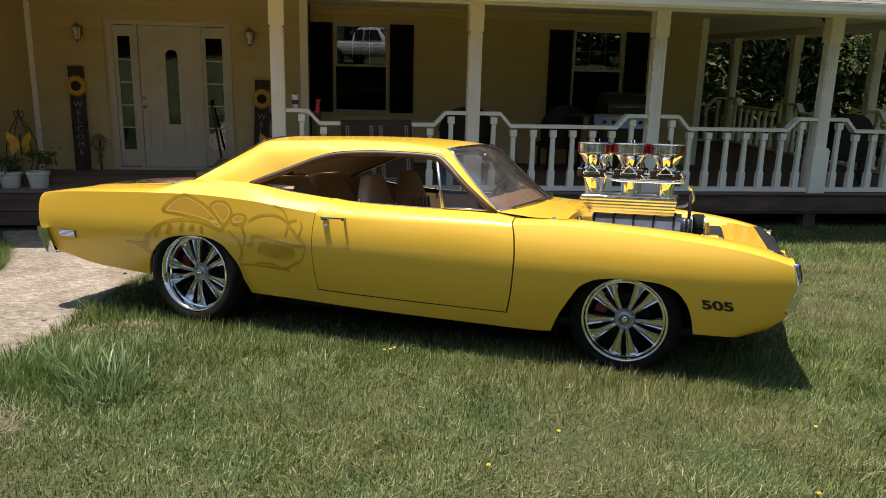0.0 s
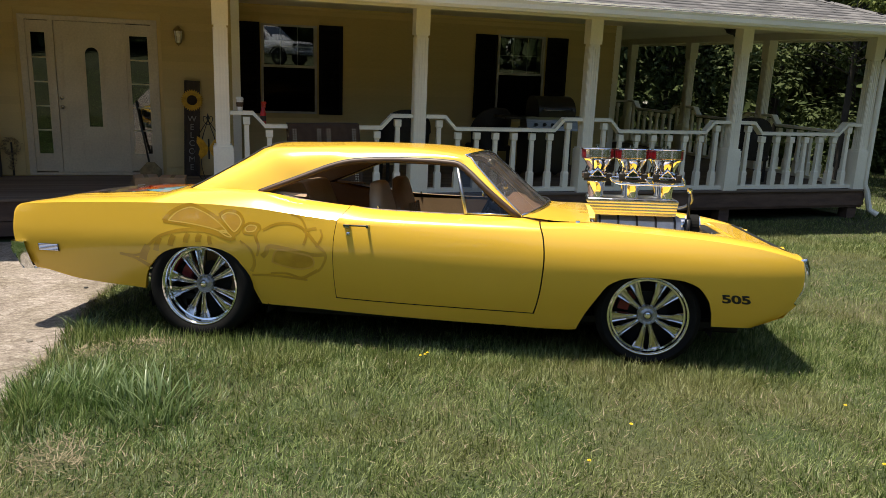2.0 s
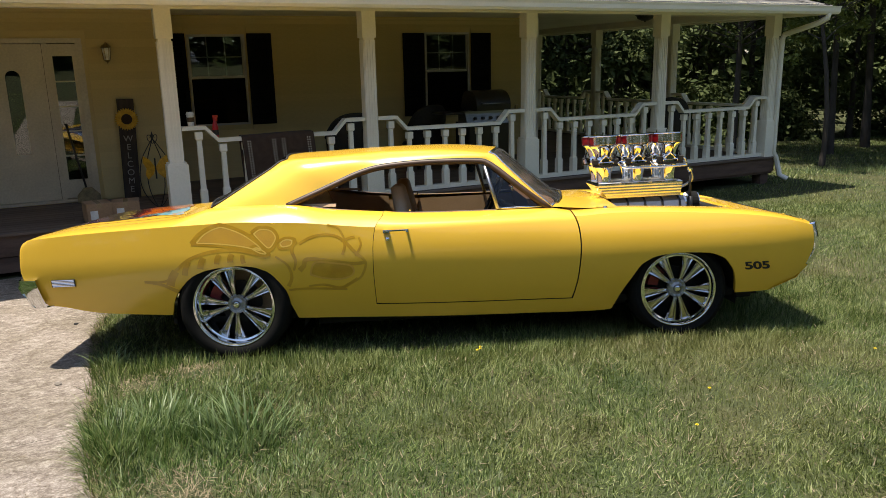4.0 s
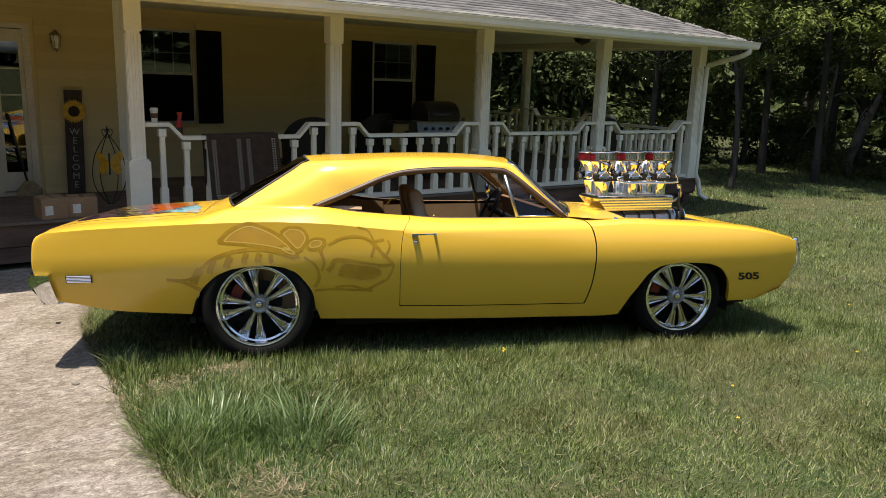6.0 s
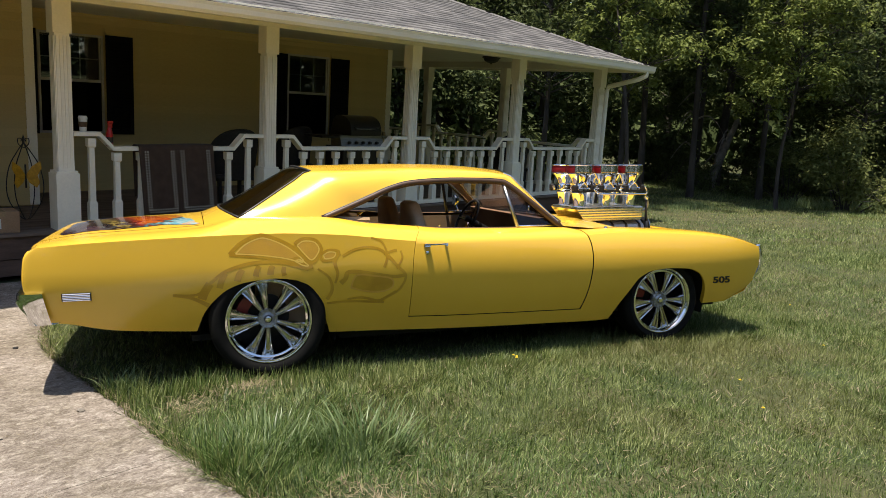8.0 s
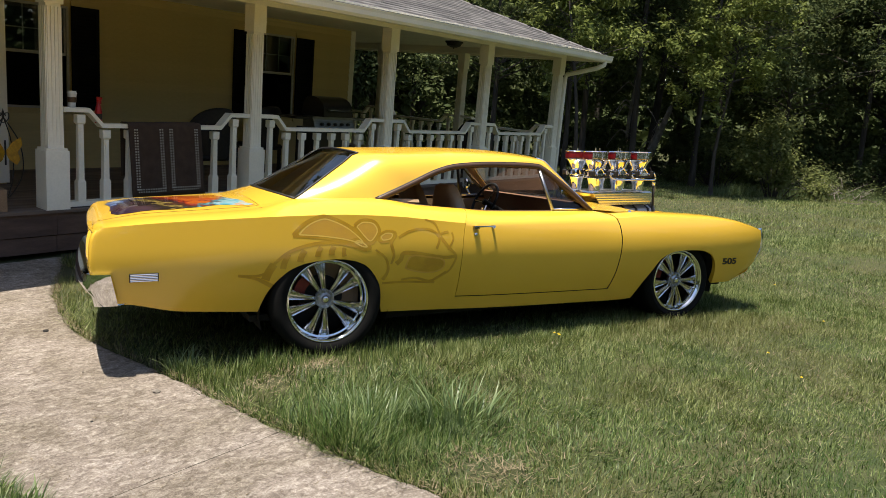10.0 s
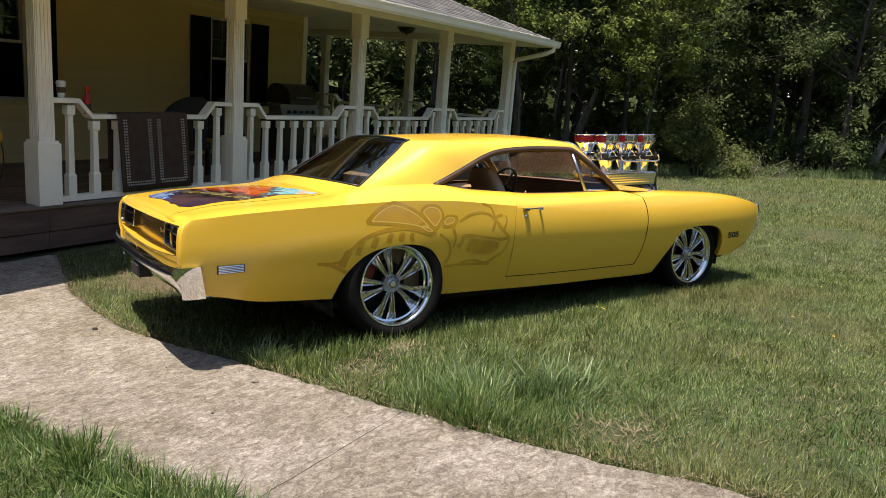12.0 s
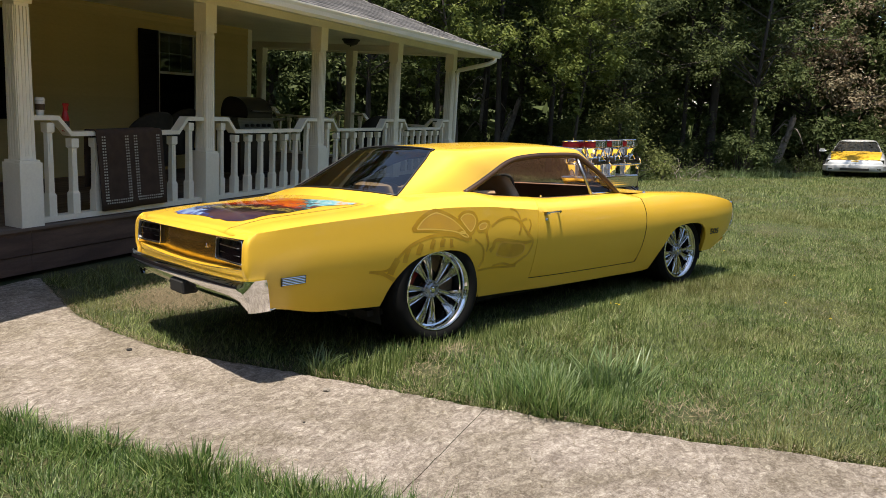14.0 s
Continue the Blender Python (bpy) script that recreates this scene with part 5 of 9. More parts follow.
def make_wheel(car, x, z, s, rim_r, tyre_r, width, dish, y, hub):
    """Polished wheel with five pairs of flared spokes in a deep lip."""
    m = Matrix.Translation((x, s * y, z)) @ (Matrix.Identity(4) if s < 0 else Matrix.Rotation(math.pi, 4, "Z"))
    # local: outer face towards -y
    prof = [(rim_r - 0.012, 0.0), (rim_r, 0.002), (rim_r + 0.003, 0.010), (rim_r - 0.006, 0.02), (rim_r - 0.016, 0.035), (rim_r - 0.020, dish * 0.75), (rim_r - 0.030, dish * 0.8), (rim_r - 0.034, dish), (rim_r - 0.042, dish + 0.03), (rim_r - 0.035, width - 0.03), (rim_r, width)]
    wheel = part("wheel", lathe(bmesh.new(), prof, 56, "y"), CHROME, car, "polished five-pair spoke wheel", smooth=40, m=m)
    t = [(rim_r - 0.004, 0.012), (rim_r + 0.01, -0.004), ((rim_r + tyre_r) / 2, -0.016), (tyre_r - 0.022, -0.006), (tyre_r - 0.004, 0.018), (tyre_r, 0.04), (tyre_r, width - 0.04), (tyre_r - 0.02, width), (rim_r, width)]
    tyre = part("tyre", lathe(bmesh.new(), t, 56, "y"), RUBBER, wheel, "black low-profile tyre", smooth=40)
    ring = bmesh.new()
    tube(ring, [((rim_r - 0.003) * math.cos(a), 0.004, (rim_r - 0.003) * math.sin(a)) for a in np.linspace(0, 2 * math.pi, 49)], 0.006, 6, caps=False)
    part("rim_edge", ring, CHROME, wheel, smooth=True)
    R = rim_r - 0.02
    me = None
    for k in range(10):
        a0 = math.radians((111.5 if x < 0 else 127.5) + 72 * (k // 2) + (13.5 if k % 2 else -13.5))
        if me is None:
            bm = bmesh.new()
            rows = []
            for u in np.linspace(0, 1, 9):
                r = 0.045 + (R - 0.045) * u
                w = 0.0145 + 0.006 * u + 0.022 * u ** 2
                d = hub + 0.010 - 0.010 * math.sin(u * math.pi) + (dish - 0.012 - hub) * u ** 2
                rows.append([(r, d + 0.032, -w), (r, d + 0.004, -w), (r, d - 0.005, -w * 0.78), (r, d - 0.001, -w * 0.55), (r, d + 0.013, -w * 0.38), (r, d + 0.015, 0.0), (r, d + 0.013, w * 0.38), (r, d - 0.001, w * 0.55), (r, d - 0.005, w * 0.78), (r, d + 0.004, w), (r, d + 0.032, w)])
            grid_mesh(bm, rows)
            bmesh.ops.recalc_face_normals(bm, faces=bm.faces[:])
            me = finish(bm, SPOKE, 35, "spoke")
        ob = new("spoke", me)
        ob.parent = wheel
        ob.matrix_basis = Matrix.Rotation(-a0, 4, "Y")
    h = hub
    part("hub_flange", lathe(bmesh.new(), [(0.026, h - 0.004), (0.034, h + 0.004), (0.044, h + 0.008), (0.058, h + 0.004), (0.063, h + 0.010), (0.063, h + 0.04)], 30, "y"), CAST, wheel, smooth=35)
    part("hub_cap", lathe(bmesh.new(), [(0.0, h - 0.016), (0.012, h - 0.016), (0.019, h - 0.013), (0.022, h - 0.004), (0.027, h + 0.002), (0.03, h + 0.02)], 24, "y"), CHROME, wheel, smooth=35)
    for k in range(10):
        a = math.radians(90 + 36 * k)
        part("lug_nut", lathe(bmesh.new(), [(0.0, h - 0.010), (0.006, h - 0.009), (0.0075, h + 0.01)], 6, "y", (0.050 * math.cos(a), 0, 0.050 * math.sin(a))), CAST, wheel)
    part("brake_disc", lathe(bmesh.new(), [(0.04, dish + 0.09), (rim_r * 0.54, dish + 0.09), (rim_r * 0.54, dish + 0.11), (0.04, dish + 0.11)], 32, "y"), IRONDISC, wheel, smooth=35)
    bm = bmesh.new()
    prism(bm, [(rim_r * c * math.cos(a), rim_r * c * math.sin(a)) for c, aa in ((0.48, np.linspace(2.2, 3.0, 6)), (0.74, np.linspace(3.0, 2.2, 6))) for a in aa], 0.07, lambda u, v, w: (u, dish + 0.045 + w, v))
    part("caliper", bm, CALIPER, wheel, "red brake caliper")
    # black disc across the barrel, put in for the shade inside the wheel
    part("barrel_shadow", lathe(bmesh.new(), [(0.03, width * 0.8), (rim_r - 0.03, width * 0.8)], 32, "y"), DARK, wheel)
    return wheel


def face_out(bm, away=(0, 0, 0.6)):
    """Turns an open sheet so that it faces away from a point inside."""
    bmesh.ops.recalc_face_normals(bm, faces=bm.faces[:])
    bm.faces.ensure_lookup_table()
    if sum((f.calc_center_median() - Vector(away)).dot(f.normal) for f in bm.faces) < 0:
        bmesh.ops.reverse_faces(bm, faces=bm.faces[:])


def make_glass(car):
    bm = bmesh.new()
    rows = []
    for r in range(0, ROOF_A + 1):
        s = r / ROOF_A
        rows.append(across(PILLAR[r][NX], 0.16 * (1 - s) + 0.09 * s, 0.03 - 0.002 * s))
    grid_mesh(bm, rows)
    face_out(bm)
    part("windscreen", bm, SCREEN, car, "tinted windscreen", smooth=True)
    bm = bmesh.new()
    rows = []
    for r in range(ROOF_B, len(PILLAR)):
        s = (r - ROOF_B) / (len(PILLAR) - 1 - ROOF_B)
        rows.append(across(PILLAR[r][NX], -0.05 - 0.05 * s, 0.028 + 0.004 * s))
    grid_mesh(bm, rows)
    face_out(bm)
    part("rear_window", bm, AUTOGLASS, car, "dark tinted rear window", smooth=True)
    # bright trims round the glass
    for nm, edge in (("windscreen_trim", [PILLAR[r][NX] for r in range(0, ROOF_A + 1)]), ("rear_window_trim", [PILLAR[r][NX] for r in range(ROOF_B, len(PILLAR))])):
        for s in (-1, 1):
            bm = bmesh.new()
            tube(bm, [(p.x + (0.006 if nm[0] == "w" else -0.006), s * (p.y - 0.002), p.z + 0.003) for p in edge], 0.006, 6)
            part(nm, bm, CHROME if nm[0] == "w" else BLACK, car, smooth=True)
    for r, bow, crown, nm in ((0, 0.16, 0.03, "windscreen_trim"), (ROOF_A, 0.09, 0.028, "windscreen_trim"), (ROOF_B, -0.05, 0.028, "rear_window_trim"), (len(PILLAR) - 1, -0.10, 0.032, "rear_window_trim")):
        bm = bmesh.new()
        tube(bm, [(x, y, z + 0.003) for x, y, z in across(PILLAR[r][NX], bow, crown)], 0.008, 6)
        part(nm, bm, CHROME if nm[0] == "w" else BLACK, car, smooth=True)
    for s in (-1, 1):
        # dark weatherstrip round the side opening
        bm = bmesh.new()
        pts = [(p[0].x, s * (p[0].y + 0.001), p[0].z - 0.012) for p in PILLAR]
        tube(bm, pts, 0.021, 8)
        part("weatherstrip", bm, BROWN, car, "dark brown seal", smooth=True)
        bm = bmesh.new()
        tube(bm, [(p[0].x, s * (p[0].y + 0.007), p[0].z + 0.006) for p in PILLAR[3:]], 0.005, 6)
        part("window_trim", bm, BLACK, car, smooth=True)
        # sill strip
        bm = bmesh.new()
        tube(bm, [(x, s * (sill_y(x) - 0.01), sill_z(x) - 0.002) for x in np.linspace(-1.127, 0.64, 20)], 0.008, 6)
        part("sill_trim", bm, BROWN, car, smooth=True)
        # vent window in its bright frame; the far bar's dark reflections are painted black
        a, b, c = (0.215, 0.700, 1.245), (0.295, 0.795, 0.928), (0.625, 0.80, 0.928)
        f = thing("vent_window")
        f.parent = car
        frame_bm = bmesh.new()
        tube(frame_bm, [(a[0], s * a[1], a[2]), (b[0], s * b[1], b[2])], 0.014, 6)
        part("frame", frame_bm, CAST if s < 0 else BLACK, f, smooth=True)
        frame_bm = bmesh.new()
        tube(frame_bm, [(b[0], s * b[1], b[2] + 0.006), (c[0], s * c[1], c[2] + 0.006)], 0.008, 6)
        tube(frame_bm, [(c[0] - 0.01, s * c[1], c[2] + 0.008), (a[0] + 0.02, s * a[1], a[2] - 0.004)], 0.009, 6)
        part("frame", frame_bm, CHROME, f, smooth=True)
        bm = bmesh.new()
        v = [bm.verts.new((p[0], s * p[1], p[2])) for p in (a, b, c)]
        bm.faces.new(v)
        face_out(bm)
        part("pane", bm, VENTGLASS, f)
        bm = bmesh.new()
        tube(bm, [(0.40, s * 0.76, 1.08), (0.40, s * 0.75, 1.05), (0.41, s * 0.74, 1.04)], 0.007, 6)
        part("latch", bm, CHROME, f, smooth=True)


def seat_shell(bm, w, d, zb, zt, lean, y, x, round_=0.3, thick=0.16):
    """A padded backrest: superellipse outline with a soft front."""
    rows = []
    for j in np.linspace(0, 1, 9):
        z = zb + (zt - zb) * j
        ww = w * (1 - round_ * max(0, (j - 0.55) / 0.45) ** 2.2)
        xx = x - lean * (z - zb)
        ring = []
        for k in range(20):
            a = 2 * math.pi * k / 20
            c, s_ = math.cos(a), math.sin(a)
            e = 0.55
            t = thick * (1 - 0.35 * j)
            ring.append((xx + t / 2 * math.copysign(abs(c) ** e, c), y + ww / 2 * math.copysign(abs(s_) ** e, s_), z))
        rows.append(ring + ring[:1])
    cap = [((p[0] - rows[-1][0][0]) * 0.55 + rows[-1][0][0] - 0.02, (p[1] - y) * 0.8 + y, zt + 0.02) for p in rows[-1]]
    vs = grid_mesh(bm, rows + [cap])
    bm.faces.new(vs[-1][:-1])


def make_interior(car):
    for y in (-0.36, 0.36):
        seat = thing("front_seat", pose(-0.28, y, 0.30))
        seat.parent = car
        bm = bmesh.new()
        seat_shell(bm, 0.54, 0.16, 0.10, 0.785, 0.17, 0, 0.0, 0.52)
        bmesh.ops.recalc_face_normals(bm, faces=bm.faces[:])
        part("backrest", bm, TAN, seat, "tan vinyl high backrest", smooth=60)
        part("seat", boxed(0.0, 0.5, -0.25, 0.25, 0.05, 0.22, bevel=0.05), TAN, seat, smooth=60)
        bm = bmesh.new()
        for k in range(5):
            yy = -0.16 + 0.08 * k
            tube(bm, [(0.085 - 0.17 * zz, yy, 0.1 + zz) for zz in np.linspace(0.05, 0.5, 5)], 0.012, 6)
        part("pleat", bm, TAN, seat, smooth=True)
    bm = boxed(-1.08, -0.64, -0.62, 0.62, 0.36, 0.56, bevel=0.05)
    part("rear_bench", bm, TAN, car, "tan rear bench seat", smooth=60)
    bm = bmesh.new()
    for y in (-0.32, 0.32):
        seat_shell(bm, 0.66, 0.2, 0.45, 1.045, 0.30, y, -0.95, 0.16, thick=0.24)
    bmesh.ops.recalc_face_normals(bm, faces=bm.faces[:])
    part("rear_backrest", bm, SUNLITTAN, car, "tan rear backrest with sunlight put into its colour", smooth=60)
    bm = boxed(-1.76, -1.20, -0.66, 0.66, 0.925, 0.955, bevel=0.01)
    part("parcel_shelf", bm, BROWN, car)
    # dash with a hooded top
    bm = bmesh.new()
    prof = [(0.86, 0.90), (0.80, 0.915), (0.62, 0.955), (0.54, 0.985), (0.50, 0.98), (0.515, 0.94), (0.54, 0.84), (0.58, 0.68), (0.60, 0.55), (0.95, 0.5)]
    front = lambda y: 0.64 + 0.16 * (1 - (y / 0.787) ** 2) - 0.03
    grid_mesh(bm, [[(min(u, front(y)) if v > 0.8 else u, y, v) for u, v in prof] for y in np.linspace(-0.73, 0.73, 21)])
    part("dashboard", bm, DASH, car, "brown padded dashboard", smooth=30)
    # steering wheel
    w = thing("steering_wheel", pose(0.33, 0.36, 0.90, 0, -62, 0))
    w.parent = car
    bm = bmesh.new()
    tube(bm, [(0.18 * math.cos(a), 0.18 * math.sin(a), 0) for a in np.linspace(0, 2 * math.pi, 33)], 0.013, 8, caps=False)
    part("rim", bm, BLACK, w, smooth=True)
    for k in range(3):
        a = math.radians(90 + 120 * k)
        bm = bmesh.new()
        tube(bm, [(0, 0, -0.03), (0.18 * math.cos(a), 0.18 * math.sin(a), 0)], 0.011, 6)
        part("spoke", bm, CHROME, w)
    bm = bmesh.new()
    tube(bm, [(0, 0, 0.01), (0, 0, -0.32)], 0.028, 10)
    part("column", bm, BLACK, w, smooth=True)
    # headliner and inner pillars, just inside the skin
    bm = bmesh.new()
    rows = [across(PILLAR[r][NX] - Vector((0, 0.01, 0.03)), 0.07 * max(0, 1 - (r - ROOF_A) / 5), 0.02) for r in range(ROOF_A, ROOF_B + 1)]
    grid_mesh(bm, rows)
    for s in (-1, 1):
        grid_mesh(bm, [[(p.x, s * (p.y - 0.022), p.z - 0.016) for p in r] for r in PILLAR])
    part("headliner", bm, TAN, car, "tan headliner", smooth=True)
    for s in (-1, 1):
        bm = bmesh.new()
        grid_mesh(bm, [[(x, s * (sill_y(x) - 0.03), z) for z in (0.3, 0.7, sill_z(x) - 0.02)] for x in np.linspace(-1.75, SEAM_R, 10)])
        part("quarter_trim", bm, TAN, car)
    for s in (-1, 1):
        bm = bmesh.new()
        grid_mesh(bm, [[(x, s * (sill_y(x) - d), z - 0.05 * (x + 1.05)) for d, z in ((0.02, 1.016), (0.03, 1.034), (0.075, 1.036), (0.085, 1.018))] for x in np.linspace(-1.04, -0.80, 5)])
        part("quarter_sill_plate", bm, TAN, car, "tan sill plate inside the rear side window", smooth=40)
    bm = boxed(0.36, 0.40, -0.13, 0.11, 1.215, 1.275, bevel=0.012)
    tube(bm, [(0.38, -0.01, 1.27), (0.36, -0.01, 1.32)], 0.008, 6)
    part("mirror", bm, BLACK, car)
    # outside mirror on the far door
    bm = bmesh.new()
    tube(bm, [(0.42, 0.84, 0.94), (0.42, 0.90, 0.99)], 0.010, 6)
    lathe(bm, [(0.0, 0.03), (0.04, 0.025), (0.056, 0.0), (0.05, -0.012), (0.0, -0.014)], 18, "x", (0.42, 0.92, 1.03))
    part("wing_mirror", bm, CHROME, car, smooth=40)


def make_tail(car):
    """Recessed bright tail panel, two dark lamps, chrome bumper."""
    xt = lambda y, z=0.78: -2.912 + tail_face(z) + 0.040 * (abs(y) / 0.94) ** 3
    def xd(y, z=0.78):
        """The sunken face, deepest between the lamps."""
        u = max(0.0, min(1.0, (0.90 - abs(y)) / 0.42))
        return xt(y, z) + 0.046 * u * u * (3 - 2 * u)
    bm = bmesh.new()
    grid_mesh(bm, [[(xd(y, z) + 0.022, y, z) for z in np.linspace(0.655, 0.886, 5)] for y in np.linspace(-0.92, 0.92, 21)])
    part("tail_panel", bm, mat("bronze_panel", (0.54, 0.36, 0.09), (0.44, 0.29, 0.07), rough=0.18, metal=0.8, scale=5), car, "polished bronze tail panel", smooth=True)
    # yellow frame round it: flat border, rolled into deck and sides
    ys, yr = np.linspace(-0.948, 0.948, 25), np.linspace(-0.905, 0.905, 25)
    ring_o = [(y, 0.906) for y in ys] + [(y, 0.625) for y in ys[::-1]]
    ring_m = [(y, 0.892) for y in ys * 0.992] + [(y, 0.640) for y in ys[::-1] * 0.992]
    ring_i = [(y, 0.866) for y in yr] + [(y, 0.700 - 0.035 * (1 - (y / 0.93) ** 2)) for y in yr[::-1]]
    bm = bmesh.new()
    rows = [[(xt(y, z) + 0.012, y, z) for y, z in ring_o], [(xt(y, z) - 0.004, y, z) for y, z in ring_m], [(xt(y, z) - 0.010, y, z) for y, z in ring_i], [(xd(y, z) + 0.022, y, z) for y, z in ring_i]]
    grid_mesh(bm, [r + r[:1] for r in rows])
    bmesh.ops.recalc_face_normals(bm, faces=bm.faces[:])
    part("tail_frame", bm, PAINT, car, smooth=60)
    bm = bmesh.new()
    tube(bm, [(xt(y, z) - 0.011, y, z) for y, z in ring_i + ring_i[:1]], 0.0022, 6, caps=False)
    part("tail_trim", bm, CHROME, car, smooth=True)
    for s in (-1, 1):
        lamp = thing("tail_light")
        lamp.parent = car
        o = [(0.495, 0.716), (0.872, 0.720), (0.888, 0.735), (0.882, 0.842), (0.868, 0.856), (0.495, 0.852), (0.48, 0.838), (0.48, 0.730)]
        bm = bmesh.new()
        rows = [[(xd(y, z) + 0.028, s * y, z) for y, z in o + o[:1]], [(xd(y, z) - 0.008, s * y, z) for y, z in o + o[:1]], [(xd(y, z) - 0.012, s * (0.684 + (y - 0.684) * 0.95), 0.792 + (z - 0.792) * 0.90) for y, z in o + o[:1]], [(xd(y, z) + 0.004, s * (0.684 + (y - 0.684) * 0.93), 0.792 + (z - 0.792) * 0.86) for y, z in o + o[:1]]]
        grid_mesh(bm, rows)
        bmesh.ops.recalc_face_normals(bm, faces=bm.faces[:])
        part("bezel", bm, BLACK, lamp, "dark bezel", smooth=30)
        bm = bmesh.new()
        tube(bm, [(xd(y, z) - 0.011, s * y, z) for y, z in o + o[:1]], 0.0032, 6, caps=False)
        part("bezel_trim", bm, CHROME, lamp, "thin bright edge", smooth=True)
        for k in (-1, 1):
            bm = bmesh.new()
            tube(bm, [(xd(y, 0.792) - 0.001, s * y, 0.788 + 0.022 * k) for y in np.linspace(0.53, 0.84, 6)], 0.0035, 5)
            part("lens_rib", bm, BLACK, lamp, "dark rib across the lens", smooth=True)
        bm = bmesh.new()
        grid_mesh(bm, [[(xd(0.684 + u * 0.19, 0.792 + v * 0.07) + 0.004 - 0.008 * math.cos(u * 1.4), s * (0.684 + u * 0.186), 0.792 + v * 0.066 + 0.003 * math.sin(v * 9)) for v in np.linspace(-1, 1, 9)] for u in np.linspace(-1, 1, 9)])
        part("lens", bm, LENS, lamp, "smoked dark lens", smooth=True)
    bm = bmesh.new()
    tube(bm, [(xd(0) + 0.016, -0.30, 0.762), (xd(0) + 0.016, -0.295, 0.79), (xd(0) + 0.016, -0.32, 0.768), (xd(0) + 0.016, -0.275, 0.768)], 0.004, 6)
    part("badge", bm, CHROME, car)
    # bumper: bar across with corners wrapping on to the sides, leaning in towards its lower edge
    bm = bmesh.new()
    path = [(-2.79, 0.986), (-2.85, 0.986), (-2.905, 0.968), (-2.938, 0.90), (-2.955, 0.75), (-2.968, 0.5), (-2.975, 0.2)]
    path = path + [(x, -y) for x, y in path[::-1]]
    pts = dense([(a, b, 0) for a, b in path], 4)
    rows = []
    for p in pts:
        q = abs(p.y)
        low = 0.445 + 0.035 * max(0.0, min(1.0, (0.86 - q) / 0.10))
        back = q < 0.955
        row = [(p.x + (0.07 if back else 0.0), p.y * (1.0 if back else 0.97), 0.644)]
        for z, d in ((0.640, 0.012), (0.626, 0.0), (0.585, -0.008), (0.545, 0.012), (0.505, 0.045), (low, 0.085)):
            z = max(z, low)
            row.append((p.x + (d if back else 0.18 * (0.640 - z)), p.y * (1 - 0.30 * max(0.0, 0.60 - z) * (0 if back else 1)), z))
        row.append((row[-1][0] + 0.05, p.y * 0.95, low + 0.012))
        rows.append(row)
    grid_mesh(bm, rows)
    bmesh.ops.recalc_face_normals(bm, faces=bm.faces[:])
    part("rear_bumper", bm, CHROME, car, "chrome rear bumper", smooth=40)
    part("licence_recess", boxed(-2.984, -2.88, -0.19, 0.03, 0.462, 0.548, bevel=0.010), DARK, car, "dark licence plate pocket")
    # side marker
    for s in (-1, 1):
        mk = thing("side_marker")
        mk.parent = car
        bm = bmesh.new()
        f = lambda x, z, o: (x, s * (side_y(x, z) + o), z)
        grid_mesh(bm, [[f(x, z, o) for z, o in ((0.583, -0.002), (0.583, 0.010), (0.632, 0.010), (0.632, -0.002))] for x in np.linspace(-2.692, -2.532, 5)])
        part("bezel", bm, BLACK, mk)
        for k in range(5):
            z = 0.588 + 0.0097 * k
            bm = bmesh.new()
            tube(bm, [f(x, z, 0.011) for x in np.linspace(-2.686, -2.538, 5)], 0.0034, 5)
            part("louvre", bm, POLISHED, mk)
    bm = bmesh.new()
    tube(bm, [(-1.95, -0.36, 0.30), (-2.35, -0.36, 0.36)], 0.03, 10)
    part("exhaust_pipe", bm, CAST, car, smooth=True)
    bm = bmesh.new()
    tube(bm, [(-1.95, 0.36, 0.30), (-2.35, 0.36, 0.36)], 0.03, 10)
    part("exhaust_pipe", bm, CAST, car, smooth=True)


